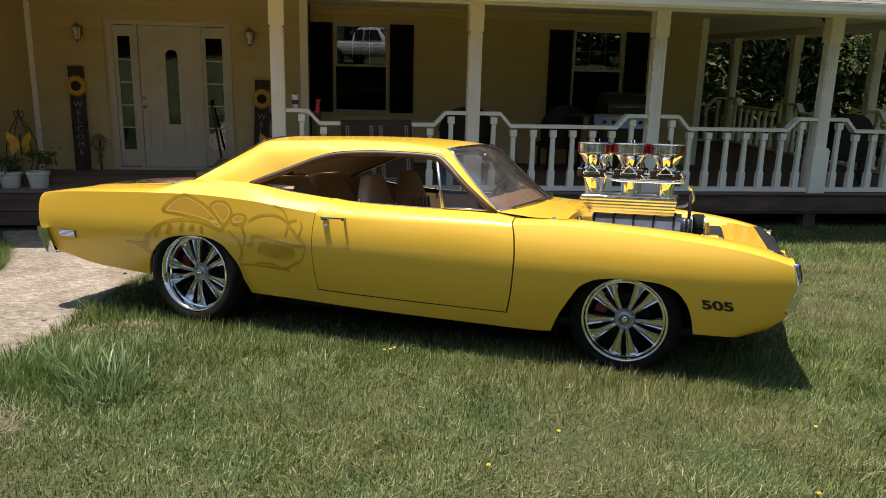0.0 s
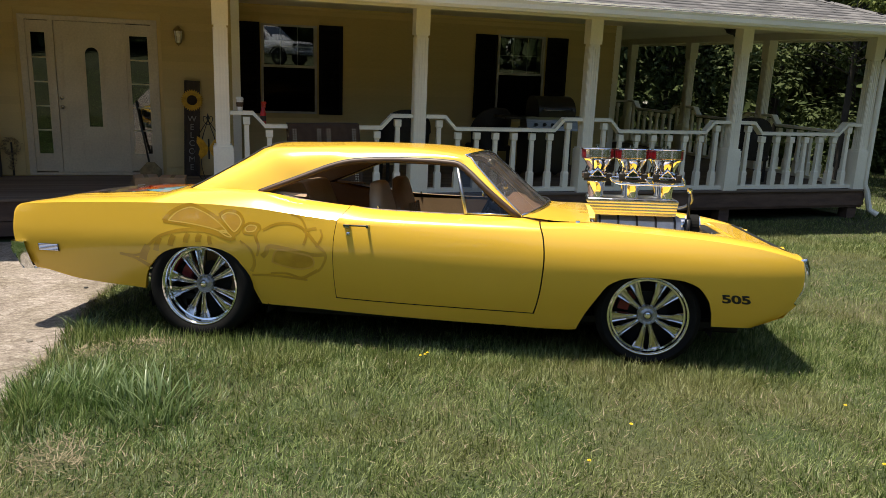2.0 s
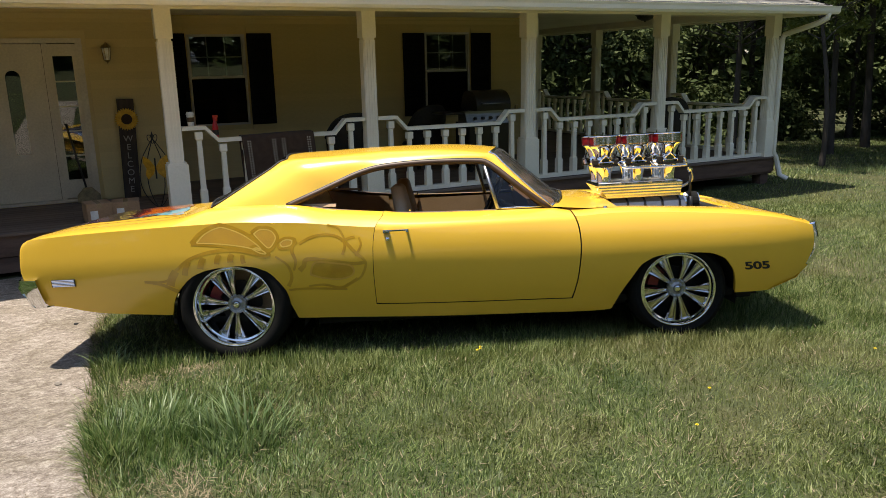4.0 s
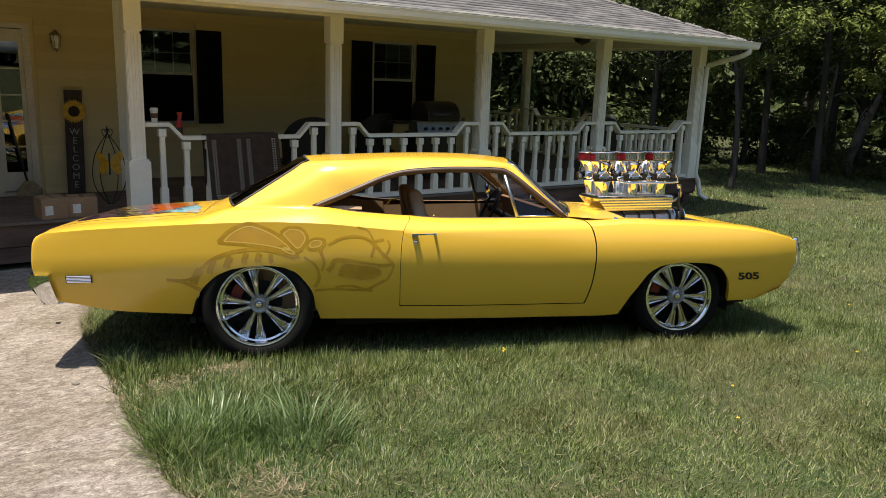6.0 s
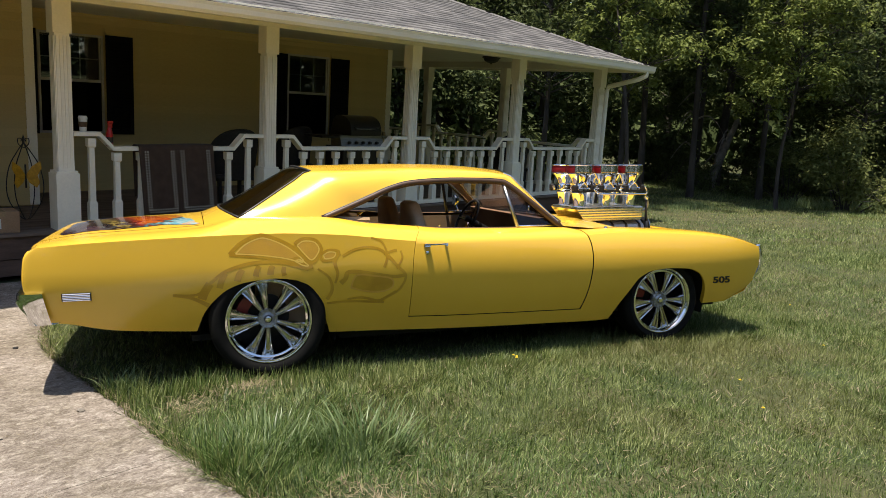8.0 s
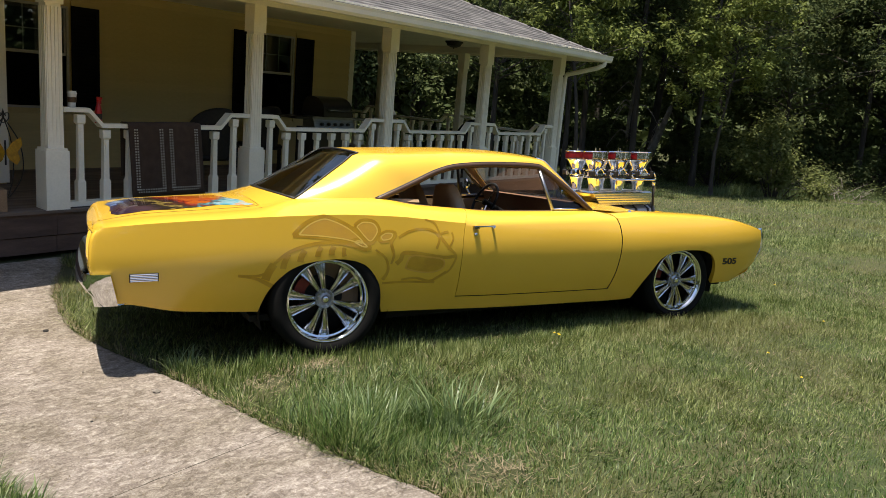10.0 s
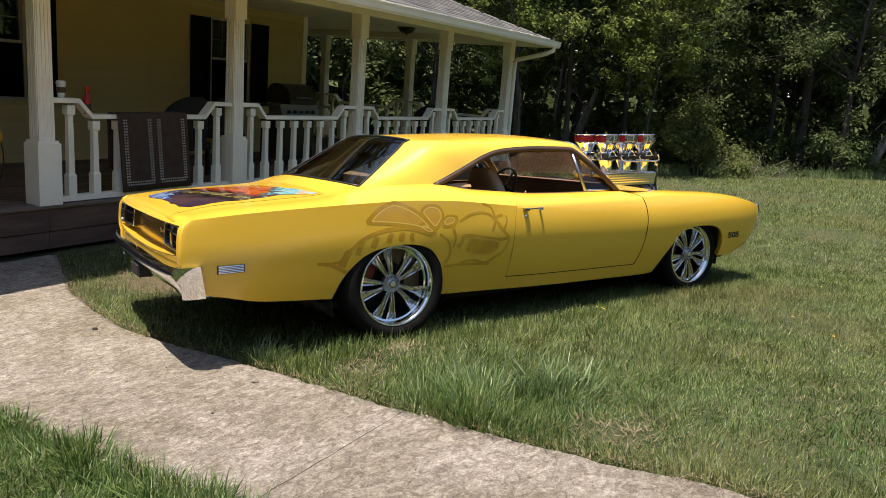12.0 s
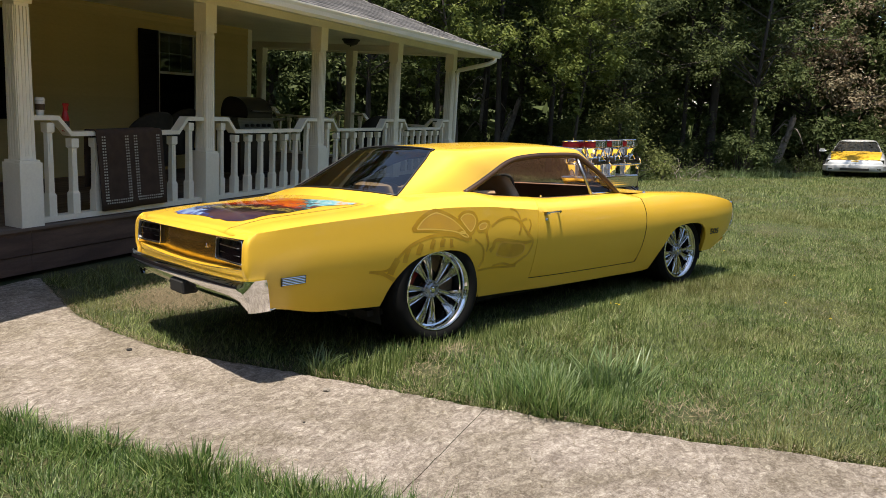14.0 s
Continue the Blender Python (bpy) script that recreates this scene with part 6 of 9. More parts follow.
def make_front(car):
    bm = bmesh.new()
    box(bm, 2.02, 2.08, -0.66, 0.66, 0.5, 0.80)
    part("radiator_support", bm, PAINT, car)
    bm = boxed(1.93, 2.02, -0.36, 0.36, 0.5, 0.80, bevel=0.01)
    part("radiator", bm, BLACK, car, "black radiator")
    bm = bmesh.new()
    grid_mesh(bm, [[(2.255, y, 0.781), (2.305, y * 1.01, 0.772), (2.350, y * 1.02, 0.752), (2.372, y * 1.03, 0.715), (2.31, y * 1.03, 0.60), (2.31, y * 1.03, 0.48)] for y in np.linspace(-0.73, 0.73, 15)])
    part("grille", bm, BLACK, car, "black grille and header panel", smooth=40)
    bm = bmesh.new()
    grid_mesh(bm, [[(2.06, y, 0.70), (2.06, y, 0.806), (2.11, y, 0.803), (2.26, y, 0.779)] for y in np.linspace(-0.70, 0.70, 13)])
    part("header", bm, PAINT, car, smooth=40)
    bm = bmesh.new()
    loop = [(2.38, -0.85, 0.70), (2.39, -0.78, 0.69), (2.385, -0.5, 0.69), (2.37, -0.12, 0.65), (2.365, 0, 0.64), (2.37, 0.12, 0.65), (2.385, 0.5, 0.69), (2.39, 0.78, 0.69), (2.38, 0.85, 0.70)]
    tube(bm, dense(loop, 5), 0.020, 8)
    for s in (-1, 1):
        tube(bm, dense([(2.38, s * 0.868, 0.735), (2.402, s * 0.876, 0.64), (2.398, s * 0.874, 0.54), (2.352, s * 0.85, 0.46)], 5), [0.024] * 16, 8)
    tube(bm, dense([(2.345, -0.84, 0.46), (2.365, -0.5, 0.45), (2.365, 0.5, 0.45), (2.345, 0.84, 0.46)], 6), 0.024, 8)
    part("front_bumper", bm, CHROME, car, "chrome loop front bumper", smooth=True)
    bm = bmesh.new()
    grid_mesh(bm, [[(2.36, y, 0.44), (2.30, y, 0.36), (2.12, y, 0.29)] for y in np.linspace(-0.84, 0.84, 9)])
    part("valance", bm, PAINT, car, smooth=True)
    # engine number on the fender: black figures with a thin outline
    for txt in ("505",):
        cu = bpy.data.curves.new("figures", "FONT")
        cu.body, cu.size, cu.extrude, cu.offset, cu.align_x = txt, 0.085, 0.0006, 0.0030, "CENTER"
        ob = bpy.data.objects.new("tmp", cu)
        scene.collection.objects.link(ob)
        me = bpy.data.meshes.new_from_object(ob.evaluated_get(bpy.context.evaluated_depsgraph_get()))
        bpy.data.objects.remove(ob)
        b2 = bmesh.new()
        b2.from_mesh(me)
        for v in b2.verts:
            x, z = 2.0 + v.co.x * 1.38 - v.co.y * 0.22, 0.452 + v.co.y * 0.86 - 0.03 * v.co.x
            v.co = Vector((x, -(side_y(x, z) + 0.0025 + v.co.z), z))
        bmesh.ops.recalc_face_normals(b2, faces=b2.faces[:])
        part("figures", b2, BLACK, car, "black figures 505 on the front fender")
    base = lambda v, up_: (0.655 + 0.16 * (1 - v * v) + 0.012 - 0.5 * up_, 0.787 * v, 0.926 + 0.03 * (1 - v * v) + 0.012 + up_)
    for a, b in ((-0.82, -0.10), (0.02, 0.74)):
        bm = bmesh.new()
        tube(bm, [base(a + (b - a) * k / 8, 0.012 * k / 8) for k in range(9)], 0.006, 6)
        part("wiper", bm, BLACK, car, smooth=True)
    bm = bmesh.new()
    lathe(bm, [(0.0, 0.012), (0.012, 0.01), (0.016, 0.0)], 10, "z", (1.02, -0.80, sill_z(1.02)))
    part("antenna_base", bm, CHROME, car)


def make_engine(car):
    """Supercharged engine standing out of the open bay, six throttle bodies in two rows."""
    eng = thing("engine", pose(0, 0, 0.025))
    eng.parent = car
    bm = boxed(1.16, 1.86, -0.22, 0.22, 0.50, 0.76, bevel=0.03)
    for s in (-1, 1):
        box(bm, 1.18, 1.80, *sorted((s * 0.2, s * 0.36)), 0.58, 0.76, bevel=0.03)
    part("block", bm, CAST, eng, smooth=30)
    # blower case with ribs
    bm = bmesh.new()
    prof = [(-0.18, 0.74), (0.18, 0.74), (0.215, 0.79), (0.20, 0.84), (0.15, 0.866), (-0.15, 0.866), (-0.20, 0.84), (-0.215, 0.79)]
    prism(bm, prof, 0.58, lambda u, v, w: (1.17 + w, u, v))
    case = part("blower_case", bm, BLOWER, eng, "finned supercharger case")
    rib = bmesh.new()
    prism(rib, [(u * 1.06, 0.812 + (v - 0.812) * 1.08) for u, v in prof], 0.014, lambda u, v, w: (w, u, v))
    rib = finish(rib, IRONDISC, name="rib")
    for k in range(5):
        ob = new("rib", rib)
        ob.parent = case
        ob.matrix_basis = Matrix.Translation((1.18 + 0.13 * k, 0, 0))
    # ribbed manifold box
    bm = bmesh.new()
    low = [(1.15, 0.232), (1.705, 0.232), (1.705, -0.232), (1.15, -0.232)]
    high = [(1.085, 0.235), (1.72, 0.235), (1.72, -0.235), (1.085, -0.235)]
    ring = lambda o, z: [bm.verts.new((x, y, z)) for x, y in o]
    rs = [ring(low, 0.882), ring(low, 0.890)]
    for k in range(9):
        t = k / 8
        o = [(a + (c - a) * t, b + (d - b) * t) for (a, b), (c, d) in zip(low, high)]
        g = 0.0004 if k % 2 else 0.0
        rs.append(ring([(x - math.copysign(g, x - 1.4), y - math.copysign(g, y)) for x, y in o], 0.892 + 0.084 * t))
    rs.append(ring([(x, y) for x, y in high], 0.985))
    rs.append(ring([(1.40 + (x - 1.40) * 0.97, y * 0.94) for x, y in high], 0.995))
    for a, b in zip(rs, rs[1:]):
        for k in range(4):
            bm.faces.new((a[k], a[(k + 1) % 4], b[(k + 1) % 4], b[k]))
    bm.faces.new(rs[0][::-1])
    bmesh.ops.recalc_face_normals(bm, faces=bm.faces[:])
    part("intake_manifold", bm, mat("brushed_intake", (0.82, 0.80, 0.76), (0.72, 0.70, 0.66), rough=0.13, metal=1.0, scale=8, fine=60, bump=0.0004, stretch=(0.3, 1, 3)), eng, "polished ribbed intake box")
    bm = bmesh.new()
    box(bm, 1.095, 1.712, -0.226, 0.226, 0.984, 0.997, bevel=0.004)
    part("intake_lid", bm, mat("satin_lid", (0.70, 0.70, 0.70), (0.6, 0.6, 0.6), rough=0.32, metal=0.9, scale=9, fine=80), eng, "satin metal lid")
    # throttle bodies
    cup_low = finish(lathe(bmesh.new(), [(0.060, 0.995), (0.050, 1.0), (0.050, 1.04), (0.062, 1.105), (0.066, 1.11), (0.066, 1.12), (0.0, 1.12)], 20), CHROME, 35, "lower_cup")
    body_me = bmesh.new()
    box(body_me, -0.06, 0.06, -0.065, 0.065, 1.12, 1.185, bevel=0.012)
    for sx in (-1, 1):
        tube(body_me, [(sx * 0.05, -0.075, 1.145), (sx * 0.085, -0.075, 1.145)], 0.016, 8)
        tube(body_me, [(sx * 0.078, -0.03, 1.13), (sx * 0.088, -0.03, 1.165)], 0.013, 8)
    tube(body_me, [(-0.045, -0.075, 1.155), (0.0, -0.082, 1.20), (0.045, -0.075, 1.155)], 0.008, 6)
    body_me = finish(body_me, CHROME, 40, "throttle_body")
    cup_up = finish(lathe(bmesh.new(), [(0.054, 1.18), (0.060, 1.19), (0.064, 1.21), (0.088, 1.255), (0.098, 1.266), (0.108, 1.272), (0.108, 1.278), (0.03, 1.276)], 24), CHROME, 35, "flared_cup")
    tower = finish(boxed(-0.035, 0.035, -0.085, -0.062, 1.125, 1.19, bevel=0.008), CHROME, name="linkage_tower")
    band = bmesh.new()
    grid_mesh(band, [[(r * math.sin(a), -r * math.cos(a), z) for r, z in ((0.108, 1.280), (0.1145, 1.283), (0.1145, 1.339), (0.108, 1.342))] for a in np.linspace(-0.85, 0.85, 13)])
    bmesh.ops.recalc_face_normals(band, faces=band.faces[:])
    band = finish(band, POLISHED, 40, "shroud")
    core = bmesh.new()
    lathe(core, [(0.108, 1.279), (0.110, 1.284), (0.110, 1.338), (0.108, 1.343)], 28)
    core = finish(core, REDGEL, 40, "red_filter")
    lid = finish(lathe(bmesh.new(), [(0.0, 1.352), (0.06, 1.351), (0.112, 1.347), (0.115, 1.342), (0.112, 1.337), (0.0, 1.337)], 28), CHROME, 35, "ring_lid")
    for y in (-0.135, 0.135):
        for x in (1.155, 1.40, 1.635):
            m = Matrix.Translation((x, y, 0)) @ (Matrix.Identity(4) if y < 0 else Matrix.Rotation(math.pi, 4, "Z"))
            for nm, me in (("lower_cup", cup_low), ("throttle_body", body_me), ("linkage_tower", tower), ("flared_cup", cup_up), ("shroud", band), ("red_filter", core), ("ring_lid", lid)):
                ob = new(nm, me)
                ob.parent = eng
                ob.matrix_basis = m
            bm = bmesh.new()
            tube(bm, [(x, y, 1.35), (x, y, 1.372)], 0.006, 8)
            part("lid_nut", bm, CHROME, eng)
            s = -1 if y < 0 else 1
            bm = boxed(x - 0.095, x + 0.095, *sorted((y + s * 0.066, y + s * 0.094)), 1.118, 1.132)
            for sx in (-1, 1):
                box(bm, *sorted((x + sx * 0.055, x + sx * 0.098)), *sorted((y + s * 0.045, y + s * 0.098)), 1.13, 1.178, bevel=0.008)
                tube(bm, [(x + sx * 0.075, y + s * 0.09, 1.17), (x + sx * 0.06, y + s * 0.085, 1.215)], 0.006, 6)
            part("throttle_linkage", bm, IRONDISC, eng, "dark throttle linkage")
    # fuel rails and linkage
    for y in (-0.235, 0.235):
        bm = bmesh.new()
        tube(bm, dense([(1.24, y, 1.145), (1.28, y, 1.11), (1.40, y, 1.10), (1.72, y, 1.10), (1.75, y, 1.115), (1.745, y, 1.14), (1.73, y, 1.16)], 4), 0.008, 8)
        tube(bm, [(1.48, y, 1.14), (1.52, y, 1.105)], 0.007, 6)
        part("fuel_rail", bm, CHROME, eng, smooth=True)
    bm = bmesh.new()
    tube(bm, [(1.10, -0.215, 1.15), (1.72, -0.215, 1.15)], 0.006, 6)
    tube(bm, [(1.10, 0.215, 1.15), (1.72, 0.215, 1.15)], 0.006, 6)
    part("linkage_rod", bm, CHROME, eng)
    bm = bmesh.new()
    tube(bm, dense([(1.71, -0.12, 0.93), (1.78, -0.14, 0.95), (1.82, -0.15, 1.0), (1.80, -0.16, 1.06)], 5), 0.012, 8)
    part("braided_hose", bm, CAST, eng, smooth=True)
    bm = bmesh.new()
    tube(bm, [(1.80, -0.16, 0.72), (1.80, -0.16, 0.86)], 0.02, 10)
    tube(bm, [(1.80, -0.16, 0.86), (1.80, -0.16, 1.05)], 0.011, 8)
    part("filler_tube", bm, BLACK, eng, smooth=True)
    bm = bmesh.new()
    lathe(bm, [(0.0, 1.085), (0.018, 1.08), (0.02, 1.06), (0.012, 1.045)], 12, "z", (1.80, -0.16, 0))
    part("filler_cap", bm, CHROME, eng, smooth=40)
    bm = bmesh.new()
    lathe(bm, [(0.0, 1.74), (0.05, 1.74), (0.055, 1.75), (0.055, 1.81), (0.0, 1.81)], 20, "x", (0, 0, 0.80))
    part("snout", bm, POLISHED, eng, smooth=35)
    bm = bmesh.new()
    lathe(bm, [(0.04, 1.815), (0.075, 1.815), (0.075, 1.905), (0.04, 1.905)], 24, "x", (0, 0, 0.80))
    part("drive_pulley", bm, POLISHED, eng, smooth=35)
    bm = bmesh.new()
    lathe(bm, [(0.076, 1.825), (0.083, 1.825), (0.083, 1.895), (0.076, 1.895)], 24, "x", (0, 0, 0.80))
    box(bm, 1.825, 1.895, -0.082, -0.076, 0.45, 0.80)
    part("drive_belt", bm, RUBBER, eng)
    for s in (-1, 1):
        bm = boxed(1.20, 1.76, *sorted((s * 0.30, s * 0.44)), 0.70, 0.79, bevel=0.03)
        part("valve_cover", bm, CHROME, eng, smooth=30)
    bm = bmesh.new()
    tube(bm, dense([(1.12, -0.45, 0.86), (1.16, -0.5, 0.80), (1.3, -0.5, 0.72)], 4), 0.016, 8)
    part("hose", bm, BLACK, eng, smooth=True)
    bm = bmesh.new()
    tube(bm, dense([(1.9, -0.5, 0.80), (1.97, -0.42, 0.77), (2.0, -0.25, 0.72)], 4), 0.014, 8)
    part("hose", bm, BLACK, eng, smooth=True)
    for x, y in ((1.93, -0.5), (1.88, 0.5), (1.18, 0.52)):
        bm = boxed(x - 0.06, x + 0.06, y - 0.06, y + 0.06, 0.6, 0.80, bevel=0.015)
        part("bracket", bm, PAINT, eng)


def make_car():
    car = thing("muscle_car", CAR, "bright yellow muscle car with airbrushed art and open engine bay", "car")
    deck = make_car_body(car)
    make_trunk_art(car, deck)
    make_side_art(car)
    make_glass(car)
    make_interior(car)
    make_tail(car)
    make_front(car)
    make_engine(car)
    for x, z, r, t, wd, dish, yy, hb in ((-1.505, 0.386, 0.272, 0.370, 0.32, 0.085, 0.955, 0.072), (1.480, 0.333, 0.252, 0.328, 0.24, 0.035, 0.895, 0.03)):
        for s in (-1, 1):
            make_wheel(car, x, z, s, r, t, wd, dish, yy, hb)


make_car()

# ---- plants ----
def make_grass():
    """Lawn blades, close-set near the path of view and coarser farther off."""
    rng = np.random.RandomState(11)
    # x range, y range, blades, height, half width
    zones = [(-5.5, 4.5, 1.2, 5.4, 390000, 0.060, 0.0030), (-5.0, 9.0, 4.6, 9.7, 250000, 0.060, 0.0033), (3.5, 9.5, -1.0, 5.2, 130000, 0.055, 0.0035), (7.0, 25.0, -7.0, 15.0, 210000, 0.075, 0.0065), (-6.6, -2.6, 3.6, 9.4, 210000, 0.075, 0.0034), (-14.0, 24.0, -12.0, 9.6, 90000, 0.075, 0.016)]
    V, G = [], []
    gz = np.vectorize(ground_z)
    yy = np.linspace(-9, 9.78, 200)
    le = np.array([walk_edges(y) for y in yy])
    bare = DRY
    for x0, x1, y0, y1, n, hh, w in zones:
        x, y = rng.uniform(x0, x1, n), rng.uniform(y0, y1, n)
        l, r = np.interp(y, yy, le[:, 0]), np.interp(y, yy, le[:, 1])
        keep = ~((x > l + 0.015) & (x < r - 0.015) & (y < 9.78)) & ~((x > -4) & (x < 9.8) & (y > 9.72)) & ~((x < -0.45) & (x > -3.6) & (y > 9.0))
        thin = np.zeros(n)
        for bx, by, br in bare:
            thin = np.maximum(thin, (1.4 if bx < 5 else 1.0) * np.exp(-((x - bx) ** 2 + (y - by) ** 2) / br ** 2))
        keep &= rng.rand(n) > 0.68 * thin
        if w < 0.006:
            # the close-set turf thins out where it meets the next stretch
            fade = np.minimum((x - x0) / 1.0, (y - y0) / 0.8)
            fade = np.minimum(fade, (x1 - x) / 1.0) if x1 > -2 else fade
            fade = np.minimum(fade, (y1 - y) / 0.8) if y1 < 9 else fade
            keep &= rng.rand(n) < fade
        if w > 0.012:
            keep &= ~((x > -4.6) & (x < 8.2) & (y > 2.0)) & ~((x > 7) & (y > -7)) & ~((x < -3.9) & (y > 9.3))
        x, y, thin = x[keep], y[keep], thin[keep]
        n = len(x)
        z = gz(x, y) - 0.014
        lush = np.array([noise.noise((a * 0.55, b * 0.55, 7)) + 0.6 * noise.noise((a * 1.9, b * 1.9, 3)) for a, b in zip(x, y)])
        h = hh * rng.uniform(0.45, 1.35, n) * (1 + 0.45 * np.clip(lush, -1, 1)) * (1 - 0.5 * np.minimum(thin, 1))
        edge = np.minimum(np.abs(np.interp(y, yy, le[:, 1]) - x), np.abs(np.interp(y, yy, le[:, 0]) - x))
        left = np.interp(y, yy, le[:, 0]) - x
        h *= 1 + (0.7 + 0.5 * (left > 0)) * (edge < 0.16) * rng.rand(n)
        # left long beside the car, most of all at its rear wheel
        u, v = (x - 0.2) * 0.889 - (y - 5.0) * 0.459, (x - 0.2) * 0.459 + (y - 5.0) * 0.889
        beside = np.exp(-((v + 0.16) / 0.22) ** 2) * np.clip(1.15 - 0.33 * (u + 1.2), 0.35, 1.2) * (np.abs(u) < 2.6)
        h *= 1 + beside
        h *= 1 + 1.05 * np.exp(-(((x + 1.30) / 0.50) ** 2 + ((y - 4.50) / 0.48) ** 2) ** 1.5)
        a = rng.uniform(0, 2 * np.pi, n) 
        clump = np.array([noise.noise((q * 3.1, s_ * 3.1, 1)) for q, s_ in zip(x, y)]) * 5
        a = np.where(rng.rand(n) < 0.55, clump + rng.normal(0, 0.5, n), a)
        a = np.where((edge < 0.07) & (rng.rand(n) < 0.5), np.where(left > 0, 0.0, np.pi) + rng.normal(0, 0.6, n), a)
        lean = rng.uniform(0.1, 1.2, n) * (1 - 0.5 * np.clip(beside, 0, 1))
        dx, dy = np.cos(a), np.sin(a)
        ww = w * rng.uniform(0.7, 1.5, n)
        f = a + np.pi / 2 + rng.normal(0, 0.5, n)
        side = np.stack([np.cos(f) * ww, np.sin(f) * ww, 0 * x], 1)
        b0 = np.stack([x, y, z], 1)
        tip = b0 + np.stack([dx * lean * h, dy * lean * h, h * (1.05 - 0.5 * lean)], 1)
        p = np.stack([b0 - side, b0 + side, tip], 1)
        # rank green growth by the path and behind the tail, and in scattered clumps
        rich = np.exp(-(((x + 1.1) / 0.75) ** 2 + ((y - 4.3) / 0.9) ** 2)) + np.exp(-(((x + 0.6) / 0.8) ** 2 + ((y - 2.6) / 1.0) ** 2)) * 0.9
        rich += 0.35 * np.exp(-(((x + 1.0) / 0.5) ** 2 + ((y - 8.0) / 1.0) ** 2)) + 0.9 * (left > 0) * np.clip((2.9 - left) / 1.5, 0, 1) * np.clip((y - 2.4) / 1.2, 0, 1) + 0.55 * np.clip(lush, 0, 1)
        green = rng.rand(n) < np.clip(1.35 * rich - 0.38, 0, 0.92)
        V.append(p[~green].reshape(-1, 3)), G.append(p[green].reshape(-1, 3))
    for nm, parts, ma, label in (("grass", V, GRASS, "green lawn grass with dry straw-coloured patches"), ("lush_grass", G, LUSH, "lush dark green grass beside the concrete path")):
        v = np.concatenate(parts)
        tagged(new(nm, fast_mesh(nm, v, np.arange(len(v)).reshape(-1, 3), ma)), label, "grass", kind="stuff")


DRY = [(-1.31, 3.80, 0.16), (-1.31, 5.32, 0.11), (-0.28, 8.15, 0.25), (-0.12, 8.38, 0.20), (-0.42, 7.9, 0.17), (-0.95, 5.30, 0.14), (12.0, 8.0, 1.4)]


def make_dry_grass():
    """Straw lying in the thin spots, and ragged brown roots along the path's edges."""
    rng = np.random.RandomState(29)
    P = []
    for bx, by, br in DRY:
        n = int((2200 if by > 7 else 700) * br * br / 0.05) if bx < 5 else 3000
        P.append(np.stack([bx + rng.normal(0, br, n), by + rng.normal(0, br, n), np.full(n, 0.05)], 1))
    for k in (0, 1):
        y = rng.uniform(0.5, 9.6, 2300)
        e = np.array([walk_edges(v)[k] for v in y])
        P.append(np.stack([e + (1 if k else -1) * (rng.normal(0.015, 0.02, len(y))), y, np.full(len(y), 0.035)], 1))
    scatter = rng.rand(13000, 2)
    P.append(np.stack([-1.4 + 7.5 * scatter[:, 0] ** 0.8, 1.3 + 6.0 * scatter[:, 1], np.full(13000, 0.04)], 1))
    P = np.concatenate(P)
    loose = rng.rand(900, 2)
    keep = np.array([not (walk_edges(y)[0] + 0.03 < x < walk_edges(y)[1] - 0.03) for x, y, _ in P])
    P = P[keep]
    bits = [(walk_edges(1 + 8 * v)[0] + u * (walk_edges(1 + 8 * v)[1] - walk_edges(1 + 8 * v)[0]), 1 + 8 * v, 0.022) for u, v in loose]
    P = np.concatenate([P, np.array(bits)])
    n = len(P)
    z = np.array([ground_z(x, y) for x, y, _ in P]) + rng.uniform(0.0, 0.03, n)
    z[-900:] = [ground_z(x, y) + 0.018 for x, y, _ in P[-900:]]
    a, h = rng.uniform(0, 2 * np.pi, n), P[:, 2] * rng.uniform(0.5, 1.5, n)
    w = rng.uniform(0.0015, 0.003, n)
    b0 = np.stack([P[:, 0], P[:, 1], z], 1)
    side = np.stack([-np.sin(a) * w, np.cos(a) * w, 0 * w], 1)
    tip = b0 + np.stack([np.cos(a) * h, np.sin(a) * h, h * np.where(np.arange(n) < n - 900, rng.uniform(0.0, 0.7, n), 0.02)], 1)
    ob = new("dry_grass", fast_mesh("dry_grass", np.stack([b0 - side, b0 + side, tip], 1).reshape(-1, 3), np.arange(3 * n).reshape(-1, 3), STRAW))
    tagged(ob, "dry straw and brown roots in the lawn", "dry grass", kind="stuff")


